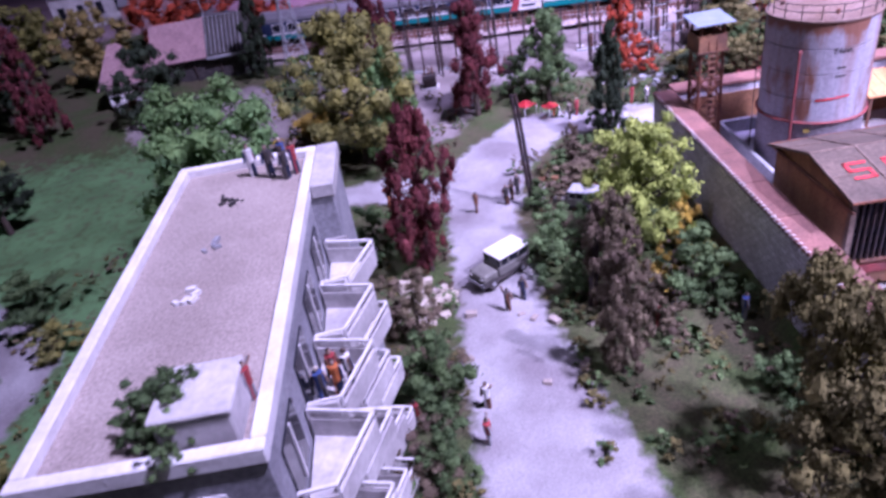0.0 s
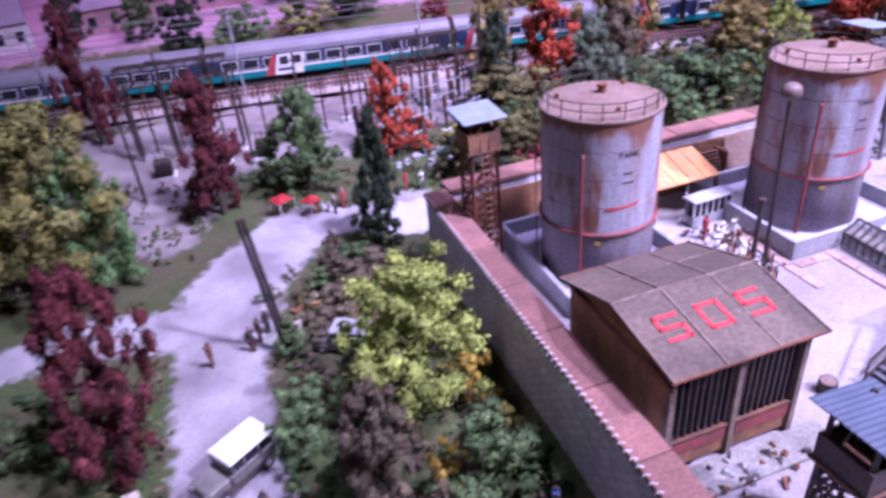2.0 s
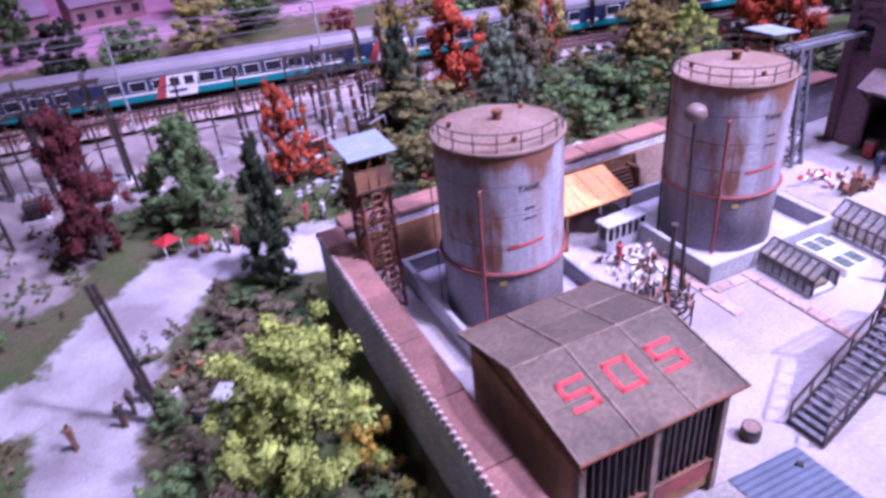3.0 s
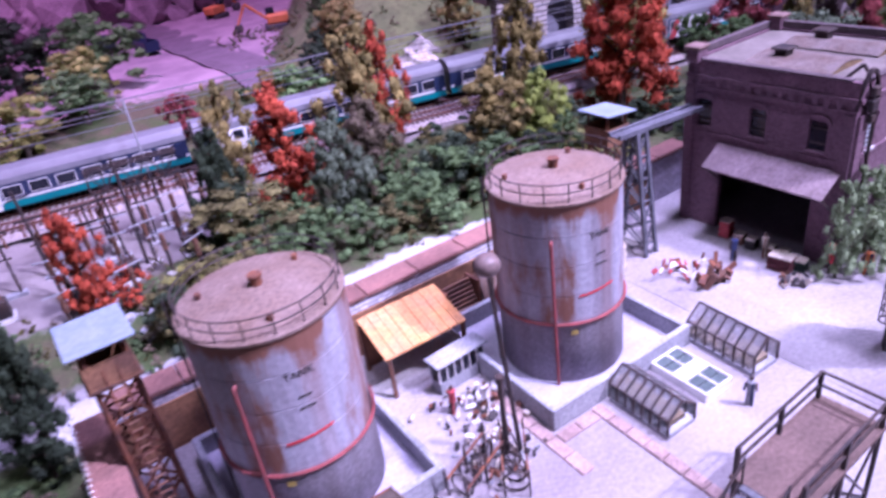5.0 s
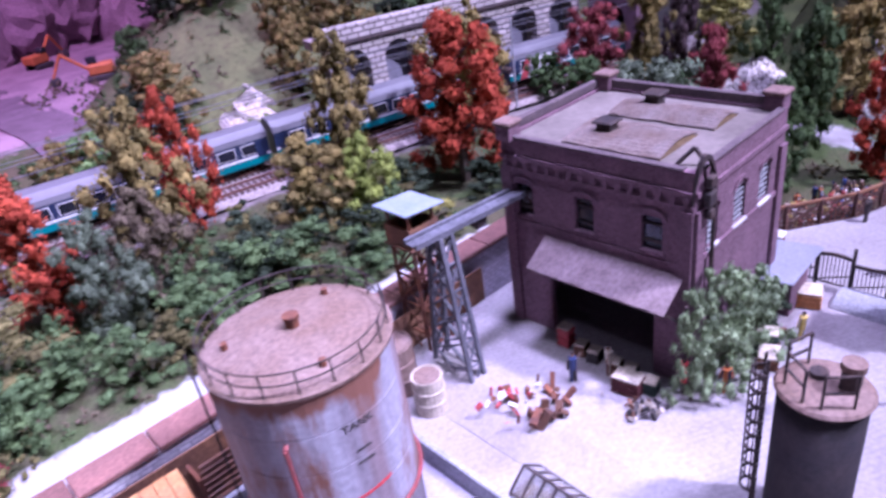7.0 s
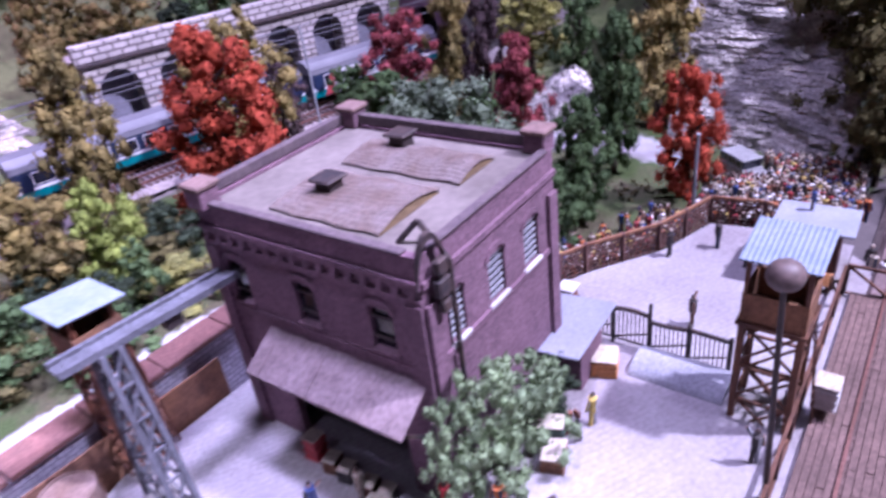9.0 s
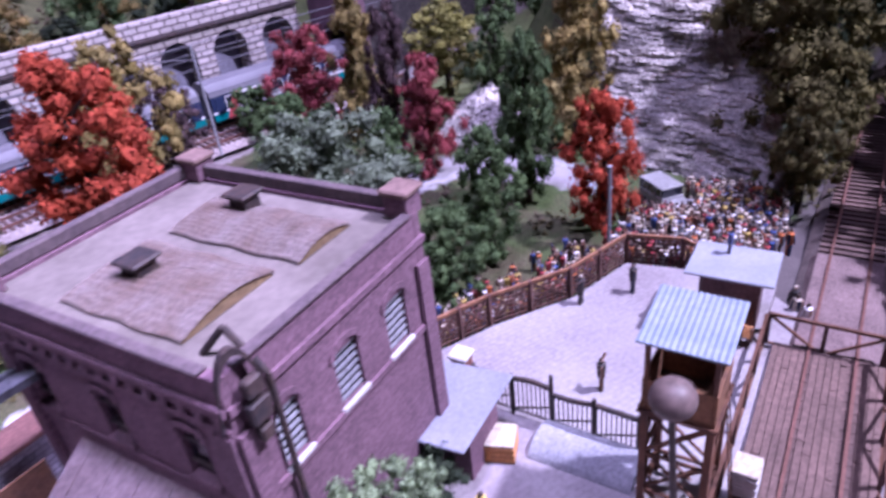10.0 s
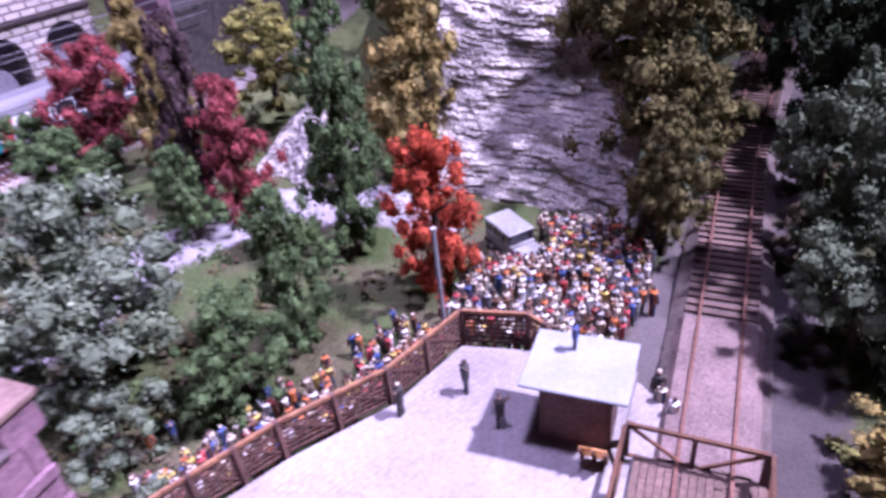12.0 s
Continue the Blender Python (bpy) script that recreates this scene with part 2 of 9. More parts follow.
def part(name, bm, material, parent=None, label="", smooth=False):
    """Links a bmesh as one mesh object under a thing or a part."""
    data = bpy.data.meshes.new(name)
    bm.to_mesh(data)
    bm.free()
    data.materials.append(material)
    if smooth:
        for p in data.polygons:
            p.use_smooth = True
    ob = new(name, data)
    if parent:
        ob.parent = parent
    if label:
        ob["label"] = label
    return ob


def share(name, data, parent, m):
    """One more object on a mesh that is there already."""
    ob = new(name, data)
    ob.parent = parent
    ob.matrix_local = m
    return ob


def thing(name, label, category, x=0.0, y=0.0, z=0.0, rz=0.0, group="", kind=""):
    ob = new(name)
    ob.empty_display_size = 0.01
    ob.matrix_world = pose(x, y, z, 0, 0, rz)
    return tagged(ob, label, category, group, kind)


def step(v, a, b):
    v = np.clip((v - a) / (b - a), 0, 1)
    return v * v * (3 - 2 * v)


YARD = 0.010


def yard_z(x):
    """The yard rises a little towards the engine house."""
    return YARD + 0.0065 * min(1.0, max(0.0, (x - 0.440) / 0.022))


# ---- the ground ----
def track_y(x):
    return 0.895 + 2.4 * np.clip(-0.15 - x, 0, 0.5) ** 2 - 0.175 * x - 0.02 * np.clip(x - 0.75, 0, 1) * 4


def ground_z(x, y):
    x, y = np.asarray(x, float), np.asarray(y, float)
    z = -0.008 + 0.012 * step(x, 0.16, 0.30)
    z = z + 0.010 * step(y, 0.60, 0.75) * (1 - step(x, 0.2, 0.35))
    hill = step(x - 0.5 * (y - 1.134), 0.49, 0.74) * step(y - track_y(x), 0.03, 0.42) * 0.13
    quarry = 0.025 * step(y, 0.95, 1.1) * (1 - step(x - 0.5 * (y - 1.134), 0.62, 0.8)) + 0.45 * step(y, 1.72, 1.95)
    cliff = 0.115 * step(x + 0.3 * (0.36 - y), 0.915, 0.985) * step(y, 0.255, 0.33) * (1 - step(y, 0.46, 0.56))
    woods = 0.05 * step(x, 0.85, 1.15) * (1 - step(y, 0.13, 0.20)) + 0.05 * step(x, 0.95, 1.3) * step(y, 0.26, 0.33)
    z = z + hill + quarry + np.maximum(cliff, woods)
    n = 0.0022 * np.sin(31 * x + 17 * y) * np.sin(23 * y - 11 * x) + 0.0012 * np.sin(83 * x + 5) * np.sin(71 * y + 2)
    inside = step(x, 0.150, 0.160) * (1 - step(y, 0.47, 0.48)) * (1 - step(x, 0.70, 0.72))
    return (z + n) * (1 - inside) + 0.002 * inside


def dist_to_line(px, py, pts):
    best = np.full(px.shape, 9.0)
    for (x0, y0, w0), (x1, y1, w1) in zip(pts, pts[1:]):
        dx, dy = x1 - x0, y1 - y0
        s = np.clip(((px - x0) * dx + (py - y0) * dy) / (dx * dx + dy * dy), 0, 1)
        best = np.minimum(best, np.hypot(px - x0 - s * dx, py - y0 - s * dy) - (w0 + s * (w1 - w0)))
    return best


def spaced(a, b, lo, hi, fine, coarse):
    return np.unique(np.concatenate([np.arange(a, lo, coarse), np.arange(lo, hi, fine), np.arange(hi, b + coarse, coarse)]).round(5))


def build_ground():
    xs, ys = spaced(-1.6, 2.6, -0.40, 1.10, 0.005, 0.03), spaced(-0.6, 2.6, 0.06, 0.95, 0.005, 0.025)
    gx, gy = np.meshgrid(xs, ys)
    gz = ground_z(gx, gy)
    rng = np.random.default_rng(4)
    gz = gz + rng.normal(0, 0.0005, gz.shape)
    nx, ny = len(xs), len(ys)
    i = np.arange(nx * ny).reshape(ny, nx)
    faces = np.stack([i[:-1, :-1], i[:-1, 1:], i[1:, 1:], i[1:, :-1]], -1).reshape(-1, 4)
    data = bpy.data.meshes.new("ground")
    data.from_pydata(np.stack([gx, gy, gz], -1).reshape(-1, 3).tolist(), [], faces.tolist())
    for p in data.polygons:
        p.use_smooth = True
    road = np.minimum.reduce([
        dist_to_line(gx, gy, [(0.035, 0.0, 0.04), (0.032, 0.19, 0.036), (0.020, 0.30, 0.024), (0.020, 0.42, 0.024), (0.035, 0.50, 0.034), (0.085, 0.565, 0.028), (0.17, 0.56, 0.022)]),
        dist_to_line(gx, gy, [(0.02, 0.47, 0.02), (-0.06, 0.49, 0.02), (-0.12, 0.47, 0.018)]),
        dist_to_line(gx, gy, [(-0.40, 0.43, 0.016), (-0.31, 0.375, 0.017), (-0.262, 0.325, 0.018), (-0.272, 0.26, 0.018), (-0.30, 0.20, 0.018)]),
        dist_to_line(gx, gy, [(0.70, 0.53, 0.02), (0.78, 0.53, 0.022), (0.85, 0.49, 0.024), (0.865, 0.43, 0.024), (0.853, 0.385, 0.016)]),
    ])
    gravel = np.minimum.reduce([
        dist_to_line(gx, gy, [(-0.005, 0.585, 0.022), (0.0, 0.64, 0.040), (0.0, 0.70, 0.040)]),
        dist_to_line(gx, gy, [(-0.06, 0.755, 0.070), (0.14, 0.745, 0.085), (0.27, 0.735, 0.060)]),
        np.abs(gy - track_y(gx) + 0.02) - 0.045,
        dist_to_line(gx, gy, [(-0.16, 0.62, 0.04), (-0.25, 0.72, 0.08)]),
    ])
    lane = dist_to_line(gx, gy, [(0.16, 0.545, 0.024), (0.24, 0.522, 0.036), (0.42, 0.518, 0.038), (0.60, 0.512, 0.030)])
    cinder = dist_to_line(gx, gy, [(0.70, 0.215, 0.040), (0.80, 0.23, 0.042), (0.87, 0.225, 0.030), (1.2, 0.21, 0.03)])
    for name, value, reach in (("road", road, 0.011), ("gravel", gravel, 0.012), ("cinder", cinder, 0.012), ("lane", lane, 0.006)):
        layer = data.attributes.new(name, "FLOAT", "POINT")
        layer.data.foreach_set("value", np.clip(0.5 - value / (2 * reach), 0, 1).astype(np.float32).ravel())
    dust = step(gy, 1.02, 1.15) * (1 - step(gx - 0.5 * (gy - 1.134), 0.485, 0.525))
    layer = data.attributes.new("quarry", "FLOAT", "POINT")
    layer.data.foreach_set("value", dust.astype(np.float32).ravel())
    rocky = step(gx + 0.3 * (0.36 - gy), 0.90, 0.92) * step(gy, 0.30, 0.32) * (1 - step(gy, 0.40, 0.42)) * (1 - step(gx, 0.99, 1.04))
    hill = step(gx - 0.5 * (gy - 1.134), 0.47, 0.56) * step(gy - track_y(gx), 0.03, 0.10)
    hill = np.maximum(hill, step(gx, 0.905, 0.95) * step(gy, 0.44, 0.49) * (1 - step(gy - track_y(gx), -0.07, -0.04)))
    lawn = (1 - step(gx, -0.16, -0.12)) * (1 - step(gy, 0.62, 0.75)) * step(gy, 0.08, 0.12)
    layer = data.attributes.new("lawn", "FLOAT", "POINT")
    layer.data.foreach_set("value", (0.62 * lawn).astype(np.float32).ravel())
    layer = data.attributes.new("dry", "FLOAT", "POINT")
    layer.data.foreach_set("value", (0.62 * hill).astype(np.float32).ravel())
    layer = data.attributes.new("rocky", "FLOAT", "POINT")
    layer.data.foreach_set("value", rocky.astype(np.float32).ravel())
    ob = new("ground", data)
    data.materials.append(ground_material())
    return tagged(ob, "modelled ground of grass, earth and pale dusty road", "ground", kind="structure")


def ground_material():
    m = mat("grass_and_earth", (0.050, 0.072, 0.023), 0.95, (0.075, 0.066, 0.038), big=28, fine=700, amount=0.7, grain=0.4, bump=0.9)
    t = m.node_tree
    b = t.nodes["Principled BSDF"]
    geo = socket(t, "ShaderNodeNewGeometry")
    n = socket(t, "ShaderNodeTexNoise")
    n.inputs["Scale"].default_value, n.inputs["Detail"].default_value = 130, 6
    t.links.new(geo.outputs["Position"], n.inputs["Vector"])
    n3 = socket(t, "ShaderNodeTexNoise")
    n3.inputs["Scale"].default_value, n3.inputs["Detail"].default_value = 900, 3
    t.links.new(geo.outputs["Position"], n3.inputs["Vector"])
    n4 = socket(t, "ShaderNodeTexNoise")
    n4.inputs["Scale"].default_value, n4.inputs["Detail"].default_value = 22, 5
    t.links.new(geo.outputs["Position"], n4.inputs["Vector"])
    out = b.inputs["Base Color"].links[0].from_socket
    # lane colours are paler than the road's to stand for lamplight on it
    for name, c1, c2 in (("lawn", (0.10, 0.20, 0.078), (0.075, 0.145, 0.055)), ("gravel", (0.25, 0.215, 0.215), (0.15, 0.125, 0.125)), ("road", (0.34, 0.325, 0.345), (0.19, 0.168, 0.185)), ("quarry", (0.31, 0.22, 0.26), (0.21, 0.145, 0.185)), ("rocky", (0.36, 0.35, 0.36), (0.22, 0.20, 0.22)), ("lane", (0.42, 0.405, 0.43), (0.33, 0.315, 0.34)), ("dry", (0.130, 0.152, 0.062), (0.088, 0.108, 0.046)), ("cinder", (0.10, 0.084, 0.087), (0.055, 0.045, 0.05))):
        at = socket(t, "ShaderNodeAttribute", attribute_name=name)
        ad = socket(t, "ShaderNodeMath", operation="ADD")
        t.links.new(at.outputs["Fac"], ad.inputs[0])
        t.links.new(n.outputs["Fac"], ad.inputs[1])
        mr = socket(t, "ShaderNodeMapRange")
        mr.inputs[1].default_value, mr.inputs[2].default_value = 0.85, 1.15
        t.links.new(ad.outputs[0], mr.inputs[0])
        inner = socket(t, "ShaderNodeMix", data_type="RGBA")
        inner.inputs[6].default_value, inner.inputs[7].default_value = (*c1, 1), (*c2, 1)
        r4 = socket(t, "ShaderNodeMapRange")
        r4.inputs[1].default_value, r4.inputs[2].default_value = 0.38, 0.66
        t.links.new(n4.outputs["Fac"], r4.inputs[0])
        t.links.new(r4.outputs[0], inner.inputs[0])
        fine = socket(t, "ShaderNodeVectorMath", operation="SCALE")
        rf = socket(t, "ShaderNodeMapRange")
        rf.inputs[1].default_value, rf.inputs[2].default_value, rf.inputs[3].default_value, rf.inputs[4].default_value = 0.3, 0.7, 0.85, 1.15
        t.links.new(n3.outputs["Fac"], rf.inputs[0])
        t.links.new(inner.outputs[2], fine.inputs[0])
        t.links.new(rf.outputs[0], fine.inputs["Scale"])
        mix = socket(t, "ShaderNodeMix", data_type="RGBA")
        t.links.new(mr.outputs[0], mix.inputs[0])
        t.links.new(out, mix.inputs[6])
        t.links.new(fine.outputs[0], mix.inputs[7])
        out = mix.outputs[2]
    t.links.new(out, b.inputs["Base Color"])
    return m


build_ground()

# the hall round the layout
def hall():
    for name, label, b in (
        ("floor", "dark hall floor under the layout", (-5, 6, -4, 7, -0.95, -0.9)),
        ("wall_west", "dark plain hall wall", (-5.1, -5, -4, 7, -0.9, 2.4)),
        ("wall_east", "dark plain hall wall", (6, 6.1, -4, 7, -0.9, 2.4)),
        ("wall_south", "dark plain hall wall", (-5, 6, -4.1, -4, -0.9, 2.4)),
        ("wall_north", "dark plain hall wall", (-5, 6, 7, 7.1, -0.9, 2.4)),
        ("ceiling", "dark plain hall ceiling", (-5.1, 6.1, -4.1, 7.1, 2.4, 2.5)),
    ):
        tagged(part(name, box(B(), *b), HALL), label, name.split("_")[0], kind="structure")


hall()

# ---- the yard ----
def yard_material():
    m = mat("pale_yard_concrete", (0.35, 0.33, 0.34), 0.9, (0.215, 0.185, 0.20), big=16, fine=500, amount=0.25, grain=0.14, bump=0.25)
    # worn cobbles that show through the dust
    t = m.node_tree
    b = t.nodes["Principled BSDF"]
    source = b.inputs["Base Color"].links[0].from_socket
    geo = socket(t, "ShaderNodeNewGeometry")
    turn = socket(t, "ShaderNodeVectorRotate")
    turn.inputs["Angle"].default_value = 0.5
    t.links.new(geo.outputs["Position"], turn.inputs["Vector"])
    br = socket(t, "ShaderNodeTexBrick")
    br.inputs["Scale"].default_value = 1.0
    br.inputs["Brick Width"].default_value, br.inputs["Row Height"].default_value, br.inputs["Mortar Size"].default_value = 0.0052, 0.0026, 0.0004
    br.inputs["Color1"].default_value, br.inputs["Color2"].default_value, br.inputs["Mortar"].default_value = (1, 1, 1, 1), (0.95, 0.95, 0.95, 1), (0.86, 0.85, 0.86, 1)
    t.links.new(turn.outputs[0], br.inputs["Vector"])
    n = socket(t, "ShaderNodeTexNoise")
    n.inputs["Scale"].default_value, n.inputs["Detail"].default_value = 18, 5
    t.links.new(geo.outputs["Position"], n.inputs["Vector"])
    mr = socket(t, "ShaderNodeMapRange")
    mr.inputs[1].default_value, mr.inputs[2].default_value = 0.40, 0.62
    t.links.new(n.outputs["Fac"], mr.inputs[0])
    mul = socket(t, "ShaderNodeMix", data_type="RGBA", blend_type="MULTIPLY")
    t.links.new(mr.outputs[0], mul.inputs[0])
    t.links.new(source, mul.inputs[6])
    t.links.new(br.outputs["Color"], mul.inputs[7])
    t.links.new(mul.outputs[2], b.inputs["Base Color"])
    return m


YARDMAT = yard_material()


def build_yard():
    bm = B()
    outline = [(0.168, -0.10), (0.60, -0.10), (0.66, 0.215), (0.715, 0.215), (0.752, 0.256), (0.752, 0.300), (0.747, 0.328), (0.709, 0.341), (0.674, 0.366), (0.646, 0.381), (0.60, 0.40), (0.60, 0.47), (0.168, 0.47)]
    top = [bm.verts.new((x, y, YARD)) for x, y in outline]
    low = [bm.verts.new((x, y, YARD - 0.012)) for x, y in outline]
    bm.faces.new(top)
    for i in range(len(outline)):
        j = (i + 1) % len(outline)
        bm.faces.new((low[i], low[j], top[j], top[i]))
    bmesh.ops.recalc_face_normals(bm, faces=bm.faces)
    bmesh.ops.triangulate(bm, faces=bm.faces)
    tagged(part("pavement", bm, YARDMAT), "pale sunlit concrete yard inside the walls", "pavement", kind="structure")


build_yard()


def upper_yard():
    bm = B()
    outline = [(0.462, 0.257), (0.751, 0.257), (0.751, 0.300), (0.746, 0.327), (0.708, 0.340), (0.673, 0.365), (0.645, 0.380), (0.599, 0.399), (0.599, 0.464), (0.462, 0.464)]
    top = [bm.verts.new((x, y, yard_z(0.5))) for x, y in outline]
    low = [bm.verts.new((x, y, YARD + 0.0002)) for x, y in outline]
    bm.faces.new(top)
    for i in range(len(outline)):
        j = (i + 1) % len(outline)
        bm.faces.new((low[i], low[j], top[j], top[i]))
    ramp = [bm.verts.new((0.440, y, YARD + 0.0003)) for y in (0.257, 0.464)]
    bm.faces.new((ramp[0], top[0], top[-1], ramp[1]))
    bmesh.ops.recalc_face_normals(bm, faces=bm.faces)
    bmesh.ops.triangulate(bm, faces=bm.faces)
    tagged(part("pavement_upper", bm, YARDMAT), "pale dusty upper yard rising to the engine house", "pavement", kind="structure")


upper_yard()


def cap_wall(name, p, q, thick, z0, z1, label, pieces):
    """A masonry wall with a row of red cap slabs."""
    p, q = Vector((*p, 0)), Vector((*q, 0))
    d = q - p
    rz = math.degrees(math.atan2(d.y, d.x))
    ob = thing(name, label, "wall", p.x, p.y, 0, rz, kind="structure")
    part("masonry", box(B(), 0, d.length, -thick / 2, thick / 2, z0, z1), STONEWALL, ob, "grey stone courses")
    n = pieces
    for i in range(n):
        a = d.length * i / n
        part("cap_slab", box(B(), a + 0.0003, a + d.length / n - 0.0003, -thick / 2 - 0.0012, thick / 2 + 0.0012, z1 + 0.0003, z1 + 0.003, 0.0004), TILECAP, ob)
    return ob


cap_wall("wall_1", (0.1630, -0.05), (0.1630, 0.470), 0.012, -0.02, 0.041, "lilac-grey stone yard wall with a red cap", 14)
cap_wall("wall_2", (0.1705, 0.473), (0.560, 0.478), 0.013, -0.01, 0.041, "yard wall behind the tanks with a red cap", 12)
part("wall_lining", box(B(), 0.1705, 0.516, 0.4652, 0.4662, YARD, 0.036), RUSTWALL, bpy.data.objects["wall_2"], "rusty sheet lining").matrix_world = Matrix.Identity(4)


# ---- tanks ----
def tank_material():
    """Pale paint with rust patches that hang down from the top rim."""
    m = mat("flaking_white_tank_paint", (0.37, 0.36, 0.43), 0.6, (0.215, 0.19, 0.225), big=70, fine=500, streak=True, amount=0.5, bump=0.25, grain=0.15)
    t = m.node_tree
    b = t.nodes["Principled BSDF"]
    paint = b.inputs["Base Color"].links[0].from_socket
    tc = socket(t, "ShaderNodeTexCoord")
    sep = socket(t, "ShaderNodeSeparateXYZ")
    t.links.new(tc.outputs["Object"], sep.inputs[0])
    squash = socket(t, "ShaderNodeVectorMath", operation="MULTIPLY")
    squash.inputs[1].default_value = (1, 1, 0.28)
    t.links.new(tc.outputs["Object"], squash.inputs[0])
    n = socket(t, "ShaderNodeTexNoise")
    n.inputs["Scale"].default_value, n.inputs["Detail"].default_value, n.inputs["Roughness"].default_value = 62, 6, 0.62
    t.links.new(squash.outputs[0], n.inputs["Vector"])
    rise = socket(t, "ShaderNodeMapRange")
    rise.inputs[1].default_value, rise.inputs[2].default_value, rise.inputs[3].default_value, rise.inputs[4].default_value = 0.087, 0.096, 0.0, 0.20
    t.links.new(sep.outputs[2], rise.inputs[0])
    add = socket(t, "ShaderNodeMath", operation="ADD")
    t.links.new(n.outputs["Fac"], add.inputs[0])
    t.links.new(rise.outputs[0], add.inputs[1])
    edge = socket(t, "ShaderNodeMapRange")
    edge.inputs[1].default_value, edge.inputs[2].default_value = 0.53, 0.64
    t.links.new(add.outputs[0], edge.inputs[0])
    mix = socket(t, "ShaderNodeMix", data_type="RGBA")
    mix.inputs[7].default_value = (0.185, 0.085, 0.06, 1)
    t.links.new(edge.outputs[0], mix.inputs[0])
    # long thin stains below the drips
    thin = socket(t, "ShaderNodeVectorMath", operation="MULTIPLY")
    thin.inputs[1].default_value = (1, 1, 0.05)
    t.links.new(tc.outputs["Object"], thin.inputs[0])
    n2 = socket(t, "ShaderNodeTexNoise")
    n2.inputs["Scale"].default_value, n2.inputs["Detail"].default_value = 55, 5
    t.links.new(thin.outputs[0], n2.inputs["Vector"])
    stain = socket(t, "ShaderNodeMapRange")
    stain.inputs[1].default_value, stain.inputs[2].default_value, stain.inputs[4].default_value = 0.50, 0.72, 0.75
    t.links.new(n2.outputs["Fac"], stain.inputs[0])
    tint = socket(t, "ShaderNodeMix", data_type="RGBA")
    tint.inputs[7].default_value = (0.22, 0.125, 0.115, 1)
    t.links.new(stain.outputs[0], tint.inputs[0])
    t.links.new(paint, tint.inputs[6])
    t.links.new(tint.outputs[2], mix.inputs[6])
    t.links.new(mix.outputs[2], b.inputs["Base Color"])
    return m


TANKMAT = tank_material()
TANKRUST = mat("rust_pink_tank_top", (0.190, 0.133, 0.118), 0.85, (0.144, 0.091, 0.072), big=60, fine=600)
TANKLOW = mat("grimy_grey_tank_band", (0.235, 0.215, 0.25), 0.75, (0.15, 0.125, 0.14), big=70, streak=True)
REDPIPE = mat("faded_red_pipe", (0.26, 0.055, 0.06), 0.65, (0.15, 0.05, 0.05), big=150)


def lathe(bm, profile, seg=48):
    rings = []
    for r, z in profile:
        rings.append([bm.verts.new((r * math.cos(2 * math.pi * k / seg), r * math.sin(2 * math.pi * k / seg), z)) for k in range(seg)])
    for a, b in zip(rings, rings[1:]):
        for k in range(seg):
            bm.faces.new((a[k], a[(k + 1) % seg], b[(k + 1) % seg], b[k]))
    return rings


def ring(bm, r, z, w, seg=40, tube=6):
    rows = []
    for k in range(seg):
        a = 2 * math.pi * k / seg
        rows.append([bm.verts.new(((r + w * math.cos(2 * math.pi * j / tube)) * math.cos(a), (r + w * math.cos(2 * math.pi * j / tube)) * math.sin(a), z + w * math.sin(2 * math.pi * j / tube))) for j in range(tube)])
    for k in range(seg):
        for j in range(tube):
            bm.faces.new((rows[k][j], rows[(k + 1) % seg][j], rows[(k + 1) % seg][(j + 1) % tube], rows[k][(j + 1) % tube]))
    return bm


def letters(name, text, size, material, parent, place, label=""):
    """Built-in lettering as a thin mesh; place maps its flat x, y, z into the parent's space."""
    curve = bpy.data.curves.new(name, "FONT")
    curve.body, curve.size, curve.extrude, curve.align_x = text, size, 0.00008, "CENTER"
    temp = bpy.data.objects.new(name, curve)
    scene.collection.objects.link(temp)
    data = bpy.data.meshes.new_from_object(temp)
    bpy.data.objects.remove(temp)
    bpy.data.curves.remove(curve)
    data.materials.clear()
    data.materials.append(material)
    for v in data.vertices:
        v.co = place(v.co)
    ob = new(name, data)
    ob.parent = parent
    if label:
        ob["label"] = label
    return ob


